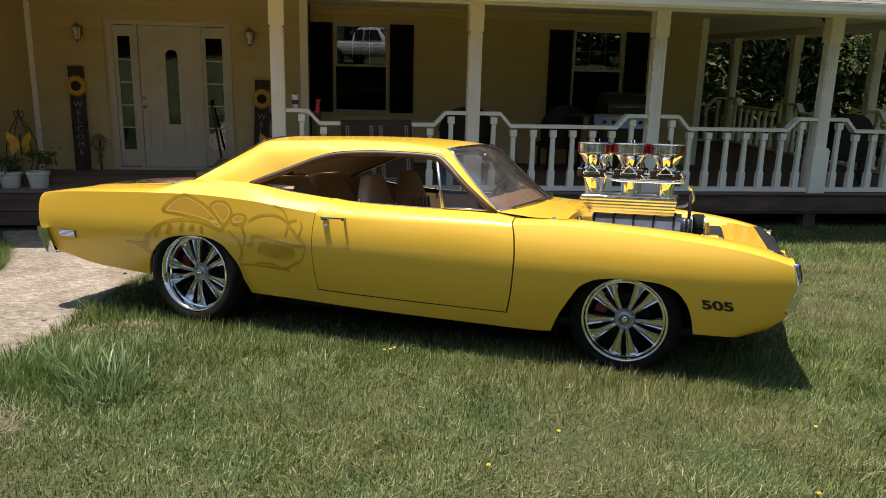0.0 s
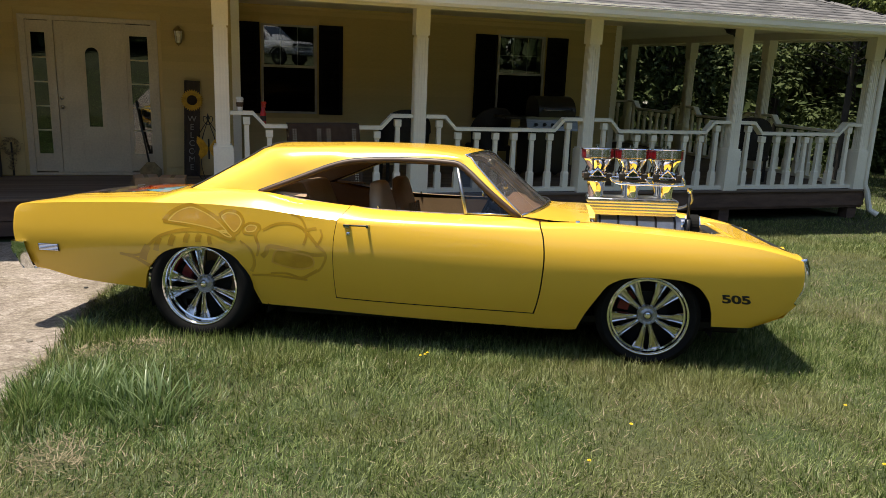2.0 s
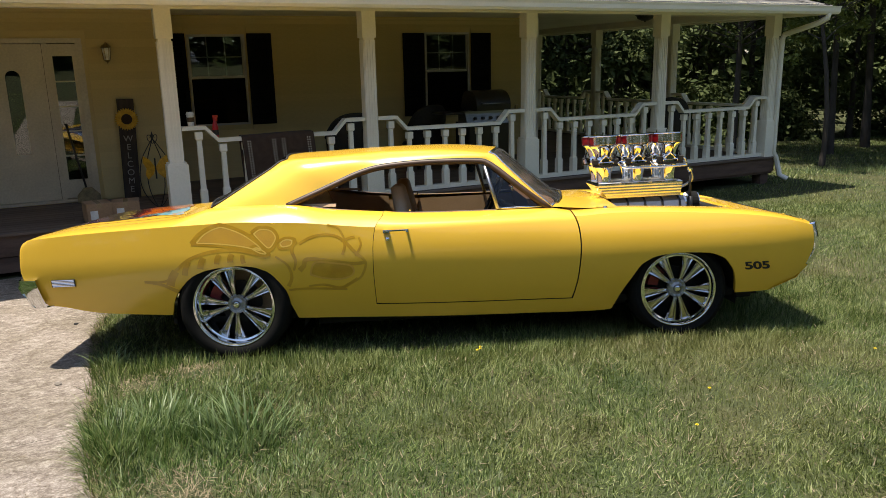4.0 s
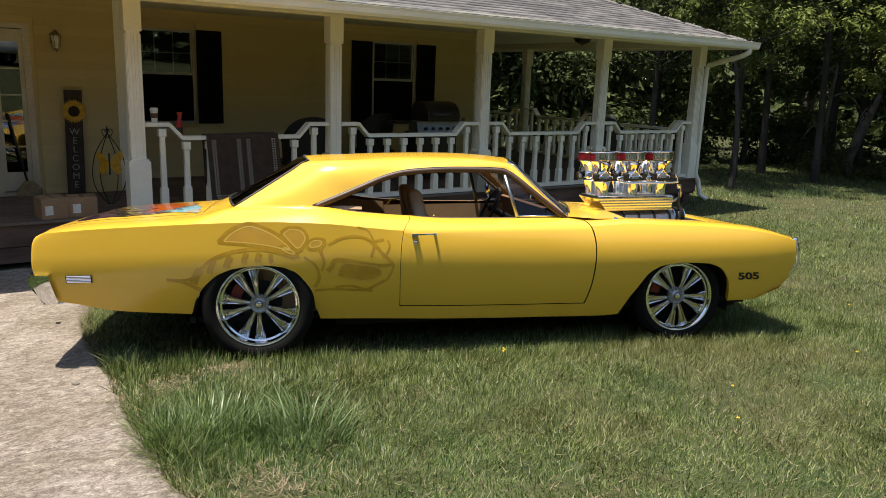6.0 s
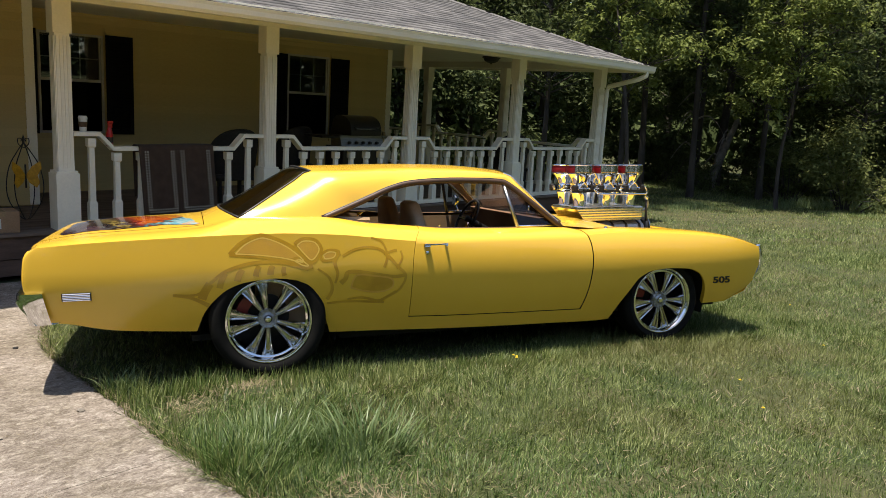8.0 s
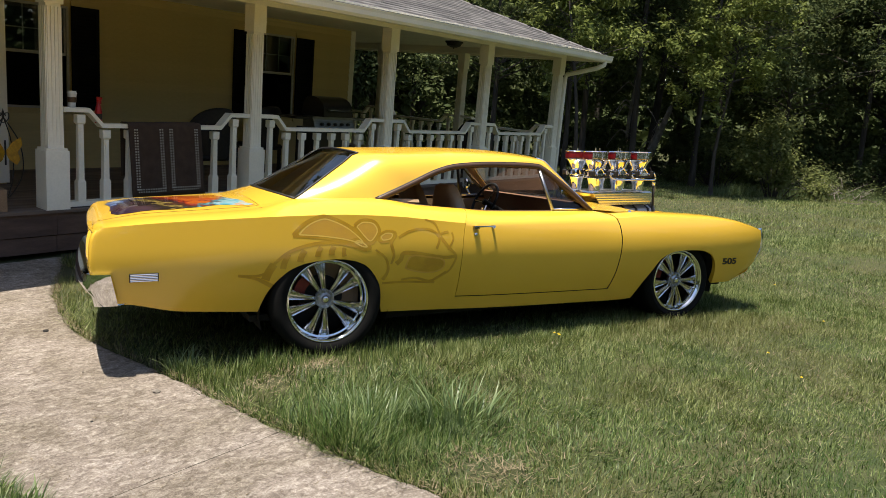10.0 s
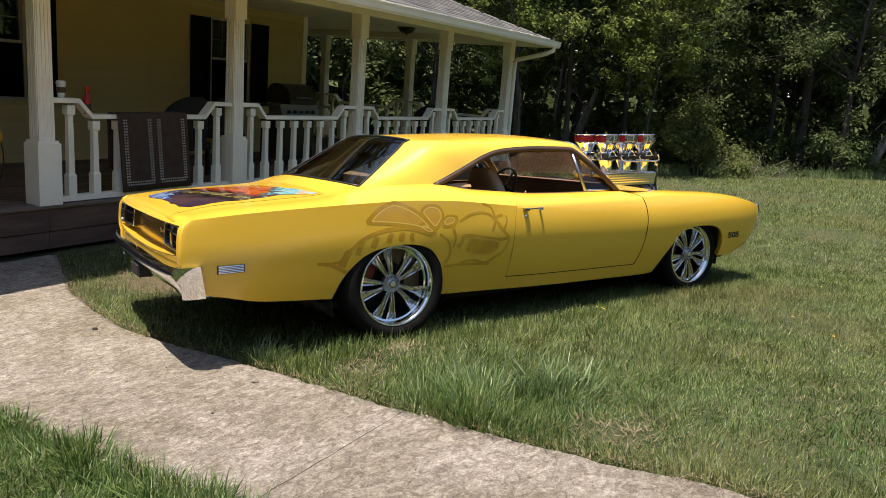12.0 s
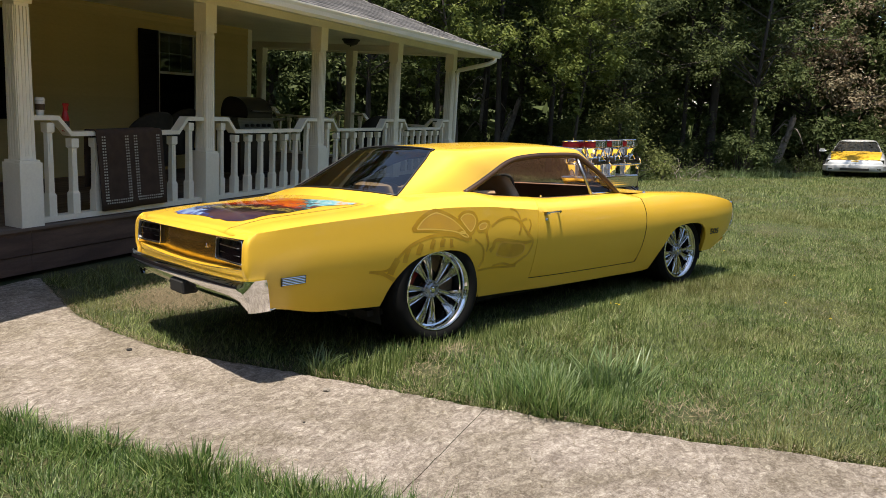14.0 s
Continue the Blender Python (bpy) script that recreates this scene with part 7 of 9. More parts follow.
def make_weeds():
    """Rank tall grass where the lawn meets the woods."""
    rng = np.random.RandomState(41)
    line = [(11.2, 9.9), (13.5, 9.4), (16.0, 8.9), (17.8, 7.6), (18.8, 5.6), (20.0, 3.6), (21.6, 2.6), (24.0, -1.5), (24.5, -6.0)]
    P = []
    for (x0, y0), (x1, y1) in zip(line, line[1:]):
        n = int(950 * math.hypot(x1 - x0, y1 - y0))
        u = rng.rand(n)
        P.append(np.stack([x0 + (x1 - x0) * u + rng.normal(0.2, 0.35, n), y0 + (y1 - y0) * u + rng.normal(0.2, 0.35, n)], 1))
    P = np.concatenate(P)
    n = len(P)
    z = np.array([ground_z(x, y) for x, y in P]) - 0.02
    tall = np.array([0.5 + noise.noise((x * 0.9, y * 0.9, 5)) for x, y in P])
    h = rng.uniform(0.12, 0.42, n) * np.clip(tall, 0.25, 1.2) * np.where(P[:, 0] < 17, 0.45, 1.0)
    a, w = rng.uniform(0, 2 * np.pi, n), rng.uniform(0.003, 0.008, n)
    b0 = np.stack([P[:, 0], P[:, 1], z], 1)
    side = np.stack([-np.sin(a) * w, np.cos(a) * w, 0 * w], 1)
    lean = rng.uniform(0.1, 0.7, n)
    tip = b0 + np.stack([np.cos(a) * h * lean, np.sin(a) * h * lean, h], 1)
    ob = new("weeds", fast_mesh("weeds", np.stack([b0 - side, b0 + side, tip], 1).reshape(-1, 3), np.arange(3 * n).reshape(-1, 3), BLADE))
    tagged(ob, "tall weeds along the edge of the woods", "weeds", kind="stuff")


def make_clump(name, x, y, r, count, height, seed, label, material=BLADE):
    """A tuft of long arching blades."""
    rng = np.random.RandomState(seed)
    V, T = [], []
    for k in range(count):
        a, d = rng.uniform(0, 2 * math.pi), r * math.sqrt(rng.rand())
        bx, by = d * math.cos(a), d * math.sin(a)
        h = height * rng.uniform(0.5, 1.1)
        b = a + rng.normal(0, 0.7)
        reach = h * rng.uniform(0.2, 0.85)
        w = rng.uniform(0.0030, 0.0072)
        c, s = math.cos(b), math.sin(b)
        i = len(V)
        for t in (0, 0.35, 0.7, 1.0):
            px, py, pz = bx + c * reach * t ** 1.5, by + s * reach * t ** 1.5, h * (t - 0.35 * t * t * (reach / h))
            ww = w * (1 - t ** 2 * 0.95)
            V += [(px - s * ww, py + c * ww, pz - 0.02), (px + s * ww, py - c * ww, pz - 0.02)]
        for j in range(3):
            q = i + 2 * j
            T += [(q, q + 1, q + 3), (q, q + 3, q + 2)]
    ob = new(name, fast_mesh(name, V, T, material))
    ob.location = (x, y, ground_z(x, y))
    tagged(ob, label, "grass tuft", "grass tufts")


def leaf_cloud(rng, centres, radii, count, size, flat=0.75):
    """Leaf quads scattered in clumps, facing mostly up and out."""
    n = len(centres)
    pick = rng.choice(n, count, p=np.array(radii) ** 2 / np.sum(np.array(radii) ** 2))
    d = rng.normal(size=(count, 3))
    d /= np.linalg.norm(d, axis=1)[:, None]
    rad = np.array(radii)[pick][:, None] * np.abs(rng.normal(0, 0.75, (count, 1)))
    c = np.array(centres)[pick] + d * rad * np.array([1, 1, flat])
    nrm = d + np.array([0, 0, 0.8]) + rng.normal(0, 0.45, (count, 3))
    nrm /= np.linalg.norm(nrm, axis=1)[:, None]
    t = np.cross(nrm, rng.normal(size=(count, 3)))
    t /= np.linalg.norm(t, axis=1)[:, None]
    b = np.cross(nrm, t)
    s = (size * rng.uniform(0.6, 1.5, count))[:, None]
    v = np.stack([c - t * s, c + b * s * 0.42 + nrm * s * 0.1, c + t * s, c - b * s * 0.42 + nrm * s * 0.1], 1)
    i = 4 * np.arange(count)[:, None]
    return v.reshape(-1, 3), np.concatenate([i + np.array([[0, 1, 2]]), i + np.array([[0, 2, 3]])])


def make_tree(name, seed, height, spread, leaves, size, material, low=0.25, trunk=0.16, label=""):
    rng = np.random.RandomState(seed)
    top = thing(name, label=label, category="tree", group="woodland trees")
    bm = bmesh.new()
    bend = rng.normal(0, 0.25, 2)
    at = lambda t: Vector((bend[0] * t * t * 2 + 0.1 * math.sin(t * 7 + seed), bend[1] * t * t * 2, -0.3 + (height * 0.9 + 0.3) * t))
    ts = np.linspace(0, 1, 10)
    tube(bm, [at(t) for t in ts], [trunk * (1.35 - t * 0.35 if t < 0.08 else 1 - 0.88 * t) for t in ts], 9)
    centres, radii = [], []
    for k in range(int(30 + 1.4 * height)):
        t = low + (0.98 - low) * rng.rand()
        a = rng.uniform(0, 2 * math.pi)
        reach = spread * (1 - 0.65 * max(0, (t - low) / (1 - low)) ** 1.5) * rng.uniform(0.45, 1.0)
        p0 = at(t)
        p2 = p0 + Vector((math.cos(a) * reach, math.sin(a) * reach, reach * rng.uniform(0.05, 0.55)))
        p1 = p0.lerp(p2, 0.5) + Vector((0, 0, reach * 0.08))
        tube(bm, [p0, p1, p2], [trunk * 0.38 * (1 - 0.6 * t), trunk * 0.22 * (1 - 0.6 * t), 0.012], 5)
        for q, f in ((p2, 0.9), (p1, 0.8), (p2.lerp(p1, 0.4), 0.9), (p2.lerp(p1, 0.7), 0.8), (p2 + (p2 - p1) * 0.25, 0.6)):
            centres.append(tuple(q + Vector(rng.normal(0, 0.3, 3))))
            radii.append(f * rng.uniform(0.4, 1.0) * spread * 0.20)
    part("trunk", bm, BARK, top, smooth=60)
    v, t = leaf_cloud(rng, centres, radii, leaves, size)
    ob = new("crown", fast_mesh("crown", v, t, material))
    ob.parent = top
    return top


def make_bush(seed, r, h, leaves, size, material):
    rng = np.random.RandomState(seed)
    top = thing("bush", label="dense green understory bush at the edge of the woods", category="bush", group="woodland bushes")
    bm = bmesh.new()
    centres, radii = [], []
    for k in range(14):
        a, d = rng.uniform(0, 2 * math.pi), r * math.sqrt(rng.rand())
        p = Vector((d * math.cos(a), d * math.sin(a), h * rng.uniform(0.2, 0.95) * (1 - 0.5 * (d / r) ** 2)))
        tube(bm, [(p.x * 0.15, p.y * 0.15, -0.15), (p.x * 0.6, p.y * 0.6, p.z * 0.6), tuple(p)], [0.022, 0.014, 0.006], 5)
        centres.append(tuple(p))
        radii.append(r * rng.uniform(0.22, 0.42))
    part("stem", bm, BARK, top)
    v, t = leaf_cloud(rng, centres, radii, leaves, size, 0.9)
    ob = new("foliage", fast_mesh("foliage", v, t, material))
    ob.parent = top
    return top


def make_woods():
    rng = np.random.RandomState(3)
    front = [make_tree("tree", 21, 15, 3.6, 27000, 0.058, LEAF, 0.25, 0.085, "tall leafy woodland tree with a dark trunk"),
             make_tree("tree", 34, 11, 3.4, 26000, 0.056, LEAFB, 0.27, 0.085, "leafy woodland tree with spreading limbs"),
             make_tree("tree", 47, 17, 2.8, 21000, 0.060, LEAF, 0.34, 0.15, "tall slender woodland tree with bare lower trunk")]
    back = [make_tree("tree", 58, 16, 3.6, 11000, 0.15, LEAF, 0.20, 0.18, "tall leafy tree deeper in the woods"),
            make_tree("tree", 69, 13, 3.4, 11000, 0.14, LEAFB, 0.22, 0.14, "leafy tree deeper in the woods")]
    spots = [(20.8, 13.1, 2), (22.3, 13.0, 2), (23.6, 5.4, 2), (21.6, 4.0, 1), (19.8, 15.3, 0), (21.9, 10.6, 0), (21.4, 8.3, 1), (23.4, 6.4, 0), (24.3, -2.6, 1), (23.5, -4.0, 0), (22.0, -7.0, 1), (12.4, 19.4, 1), (15.6, 18.6, 0), (18.0, 17.4, 1), (16.2, 11.0, 0), (18.3, 9.9, 1), (13.0, 13.6, 1), (14.7, 12.3, 0), (17.0, 13.0, 0)]
    for k in range(8):
        spots.append((25.5 + rng.uniform(0, 3), 17 - 3.4 * k + rng.uniform(-1.2, 1.2), 3 + k % 2))
    for k in range(4):
        spots.append((30 + rng.uniform(0, 4), 19 - 7.0 * k + rng.uniform(-1.2, 1.2), 3 + k % 2))
    for k in range(7):
        spots.append((10.5 + 1.9 * k + rng.uniform(-0.7, 0.7), 22.5 + rng.uniform(-1, 2), 3 + k % 2))
    for k in range(7):
        spots.append((8 + 3.4 * k + rng.uniform(-1, 1), 28 + rng.uniform(-1, 3), 3 + k % 2))
    rust = make_tree("tree", 77, 10.5, 5.0, 34000, 0.066, LEAFR, 0.24, 0.14, "leafy tree with reddish brown leaves above the parked coupe")
    rust.matrix_basis = Matrix.Translation((29.0, 2.2, ground_z(29.0, 2.2)))
    young = make_tree("tree", 88, 6.8, 2.0, 19000, 0.052, LEAFV, 0.40, 0.06, "slender young tree with sunlit yellow-green leaves")
    young.matrix_basis = Matrix.Translation((12.3, 10.7, ground_z(12.3, 10.7)))
    c = copy_thing(young, Matrix.Translation((16.0, 8.5, ground_z(16.0, 8.5))) @ Matrix.Rotation(1.9, 4, "Z"))
    c.scale = (0.95, 0.95, 0.9)
    kinds = front + back
    used = set()
    for x, y, j in spots:
        x += 4.5 if x > 24.4 and -1.6 < y < 3.8 else 0
        s = rng.uniform(0.88, 1.18)
        m = Matrix.Translation((x, y, ground_z(x, y))) @ Matrix.Rotation(rng.uniform(0, 6.28), 4, "Z")
        if j not in used:
            used.add(j)
            kinds[j].matrix_basis = m
        else:
            c = copy_thing(kinds[j], m)
            c.scale = (s, s, s * rng.uniform(0.9, 1.1))
    pale = make_bush(64, 1.25, 2.3, 9000, 0.045, LEAFY)
    pale.matrix_basis = Matrix.Translation((17.3, 7.3, ground_z(17.3, 7.3)))
    tagged(pale, "tall yellow-green bush standing at the edge of the lawn", "bush", "woodland bushes")
    c = copy_thing(pale, Matrix.Translation((19.3, 9.4, ground_z(19.3, 9.4))) @ Matrix.Rotation(2.0, 4, "Z"))
    c.scale = (1.1, 1.1, 0.75)
    bushes = [make_bush(71, 1.1, 1.1, 4200, 0.045, LEAFB), make_bush(83, 0.9, 2.2, 4200, 0.05, LEAF), make_bush(95, 1.4, 0.8, 4200, 0.04, LEAFB)]
    first = set()
    for k in range(62):
        if k >= 40:
            x, y = 22.3 + rng.uniform(-0.5, 3.0), 16.5 - 1.05 * (k - 40) + rng.uniform(-0.4, 0.4)
            x += 4.5 if -2.6 < y < 2.4 else 0
        elif k < 24:
            y = 15.5 - 0.95 * k + rng.uniform(-0.4, 0.4)
            x = 20.0 + rng.uniform(-0.3, 2.4) + max(0, (4 - y)) * 0.5 + (3.0 if -0.5 < y < 2.6 else 0)
        else:
            x, y = 10.3 + (k - 24) * 0.75, 19.5 + rng.uniform(-1.0, 2.5)
        j = int(rng.randint(3)) if k < 40 else 1
        if (k < 14 or k >= 40) and k % 2:
            continue
        m = Matrix.Translation((x, y, ground_z(x, y))) @ Matrix.Rotation(rng.uniform(0, 6.28), 4, "Z")
        if j not in first:
            first.add(j)
            bushes[j].matrix_basis = m
        else:
            c = copy_thing(bushes[j], m)
            s = rng.uniform(0.7, 1.25) * (1.5 if 40 <= k < 62 else 1)
            c.scale = (s, s, s * rng.uniform(0.8, 1.2))
    for x, y, j, turn in ((28.8, 8.1, 3, 0.7), (27.6, 5.7, 4, 2.1), (30.4, 6.6, 4, 4.0)):
        copy_thing(kinds[j], Matrix.Translation((x, y, ground_z(x, y))) @ Matrix.Rotation(turn, 4, "Z"))
    # undergrowth in the shade behind the first trees
    line = [(1.0, 24.5), (9.0, 21.5), (12.5, 17.5), (17.5, 15.8), (22.5, 14.2), (24.6, 10.0), (25.6, 5.5), (29.5, 1.5), (27.5, -4.0), (25.0, -9.5)]
    cs = []
    for (x0, y0), (x1, y1) in zip(line, line[1:]):
        for k in range(int(7 * math.hypot(x1 - x0, y1 - y0))):
            q = rng.rand()
            x, y = x0 + (x1 - x0) * q + rng.normal(0.5, 0.7), y0 + (y1 - y0) * q + rng.normal(0.5, 0.7)
            cs.append((x, y, ground_z(x, y) + 6.0 * rng.rand() ** 1.7))
    v, t = leaf_cloud(rng, cs, [0.75] * len(cs), 115000, 0.095)
    tagged(new("undergrowth", fast_mesh("undergrowth", v, t, LEAF)), "dark green undergrowth in the shade of the woods", "undergrowth", kind="stuff")
    # far woods: a dark leafy band closing the distance
    v, t = [], []
    base = 0
    for a in np.linspace(-250, 110, 150):
        r = (42 if a > -60 else 36) + rng.uniform(-3, 5)
        c = (8 + r * math.cos(radians(a)), 6 + r * math.sin(radians(a)))
        cs = [(c[0] + rng.normal(0, 1.5), c[1] + rng.normal(0, 1.5), (21 if a > -60 else 13) * rng.rand() ** 1.5) for _ in range(14)]
        vv, tt = leaf_cloud(rng, cs, [2.4] * 14, 2700 if a > -60 else 500, 0.56 if a > -60 else 0.6)
        v.append(vv), t.append(tt + base)
        base += len(vv)
    tagged(new("far_woods", fast_mesh("far_woods", np.concatenate(v), np.concatenate(t), LEAF)), "dark green distant woods", "woods", kind="stuff")


make_woods()
make_clump("grass_tuft", -0.92, 4.27, 0.23, 170, 0.25, 5, "tuft of long pale green grass blades on the lawn")
make_clump("grass_tuft", -1.26, 4.56, 0.22, 130, 0.20, 6, "tuft of long pale green grass blades on the lawn")
make_clump("grass_tuft", -1.50, 4.50, 0.16, 200, 0.19, 9, "tuft of long grass blades by the concrete path", LUSH)
make_clump("grass_tuft", -1.42, 5.98, 0.09, 90, 0.19, 7, "small tuft of long grass by the concrete path")
for i, (y, r, h) in enumerate(((3.35, 0.10, 0.13), (3.75, 0.07, 0.12), (4.1, 0.10, 0.16), (4.42, 0.06, 0.12), (4.95, 0.09, 0.15), (5.2, 0.06, 0.13), (5.75, 0.10, 0.16), (6.3, 0.08, 0.14), (6.9, 0.09, 0.15))):
    make_clump("grass_tuft", walk_edges(y)[0] - 0.03, y, r, int(900 * r), h, 30 + i, "dark green grass tuft overhanging the concrete path", LUSH)
make_grass()
make_dry_grass()
make_weeds()
# ---- other vehicles ----
def hull(bm, stations_, n=16, e=0.35):
    """A closed loft of rounded boxes: x, half width, low z, high z, inset of the top."""
    rows = []
    for x, w, z0, z1, inset in stations_:
        ring = []
        for k in range(n):
            a = 2 * math.pi * (k + 0.5) / n
            c, s = math.cos(a), math.sin(a)
            v = math.copysign(abs(s) ** e, s)
            u = math.copysign(abs(c) ** e, c)
            ring.append((x, u * (w - inset * (v + 1) / 2), (z0 + z1) / 2 + v * (z1 - z0) / 2))
        rows.append(ring + ring[:1])
    vs = grid_mesh(bm, rows)
    bm.faces.new(vs[0][:-1][::-1]), bm.faces.new(vs[-1][:-1])
    bmesh.ops.remove_doubles(bm, verts=bm.verts[:], dist=0.0005)
    bmesh.ops.recalc_face_normals(bm, faces=bm.faces[:])
    return bm


def plain_wheel(parent, x, y, r):
    s = 1 if y > 0 else -1
    w = part("wheel", lathe(bmesh.new(), [(0.0, s * 0.01), (r * 0.3, s * 0.012), (r * 0.62, s * 0.0), (r * 0.64, s * -0.05)], 24, "y"), POLISHED, parent, smooth=35, m=Matrix.Translation((x, y, r)))
    part("tyre", lathe(bmesh.new(), [(r * 0.63, 0.0), (r * 0.7, s * 0.02), (r * 0.95, s * 0.012), (r, s * -0.03), (r, s * -0.2), (r * 0.6, s * -0.22)], 28, "y"), RUBBER, w, smooth=40)


WHITECAR = mat("white_car_paint", (0.72, 0.73, 0.74), (0.66, 0.67, 0.68), rough=0.3, coat=1.0, scale=1.0, grain=0.02)
DARKGLASS = mat("dark_glass", (0.02, 0.022, 0.024), (0.03, 0.032, 0.034), rough=0.08, coat=1.0, scale=3)
SILVER = mat("grey_bumper", (0.36, 0.37, 0.38), (0.30, 0.31, 0.32), rough=0.45, coat=0.3)


def make_coupe(m):
    top = thing("coupe", m, "white coupe with a yellow hood parked by the woods", "car")
    bm = bmesh.new()
    hull(bm, [(2.28, 0.62, 0.42, 0.62, 0.05), (2.22, 0.80, 0.34, 0.68, 0.06), (2.0, 0.88, 0.28, 0.74, 0.07), (1.4, 0.91, 0.26, 0.82, 0.09), (0.75, 0.92, 0.26, 0.90, 0.10), (-0.6, 0.92, 0.26, 0.92, 0.10), (-1.6, 0.91, 0.28, 0.94, 0.12), (-2.2, 0.86, 0.32, 0.92, 0.14), (-2.42, 0.76, 0.42, 0.84, 0.14)])
    part("body", bm, WHITECAR, top, smooth=40)
    bm = bmesh.new()
    hull(bm, [(0.80, 0.74, 0.86, 0.90, 0.04), (0.55, 0.76, 0.86, 1.04, 0.10), (0.05, 0.77, 0.86, 1.30, 0.20), (-0.3, 0.77, 0.86, 1.345, 0.22), (-0.9, 0.76, 0.86, 1.31, 0.22), (-1.5, 0.72, 0.86, 1.02, 0.14), (-1.72, 0.70, 0.86, 0.92, 0.08)])
    part("cabin", bm, WHITECAR, top, smooth=40)
    bm = bmesh.new()
    grid_mesh(bm, [[(0.80 - 0.70 * t + 0.012 + 0.06 * (1 - v * v), v * (0.70 - 0.17 * t), 0.925 + 0.345 * t + 0.016) for v in np.linspace(-1, 1, 9)] for t in np.linspace(0, 1, 5)])
    part("windscreen", bm, DARKGLASS, top, "dark windscreen", smooth=True)
    bm = bmesh.new()
    grid_mesh(bm, [[(0.86 + 1.36 * t, v * (0.74 - 0.06 * t), 0.935 - 0.16 * t - 0.085 * t ** 4 - 0.03 * v * v + 0.012 * (1 - t)) for v in np.linspace(-1, 1, 9)] for t in np.linspace(0, 1, 7)])
    part("hood", bm, PAINT, top, "bright yellow hood", smooth=True)
    bm = bmesh.new()
    for s in (-1, 1):
        b2 = bmesh.new()
        grid_mesh(b2, [[(2.225 - 0.08 * abs(v - 0.3), s * v, z) for z in (0.575, 0.69)] for v in np.linspace(0.12, 0.80, 8)])
        part("headlight", b2, DARKGLASS, top, "dark headlight lens")
        b2 = bmesh.new()
        tube(b2, [(0.62, s * 0.90, 0.93), (0.60, s * 0.98, 0.95)], 0.03, 6)
        hull(b2, [(0.52, 0.10, 0.90, 1.02, 0.02), (0.64, 0.09, 0.91, 1.01, 0.02)])
        for v in b2.verts:
            if abs(v.co.y) < 0.2:
                v.co.y += s * 1.03
        part("mirror", b2, WHITECAR, top, smooth=40)
    bm.free()
    bm = bmesh.new()
    hull(bm, [(2.38, 0.60, 0.30, 0.50, 0.02), (2.33, 0.80, 0.26, 0.54, 0.02), (2.05, 0.915, 0.24, 0.55, 0.01), (1.75, 0.925, 0.24, 0.50, 0.01)])
    part("bumper", bm, SILVER, top, "silver grey lower bumper", smooth=40)
    part("grille", boxed(2.36, 2.395, -0.40, 0.40, 0.32, 0.41, bevel=0.008), BLACK, top)
    for s in (-1, 1):
        part("fog_lamp", boxed(2.33, 2.372, min(s * 0.50, s * 0.72), max(s * 0.50, s * 0.72), 0.35, 0.40, bevel=0.008), DARKGLASS, top, "dark fog lamp")
        part("washer_jet", boxed(0.98, 1.02, s * 0.42 - 0.025, s * 0.42 + 0.025, 0.925, 0.945, bevel=0.005), BLACK, top)
    part("emblem", boxed(2.24, 2.275, -0.10, 0.10, 0.60, 0.67, bevel=0.01), PAINT, top)
    for x in (1.45, -1.42):
        for s in (-1, 1):
            plain_wheel(top, x, s * 0.90, 0.32)


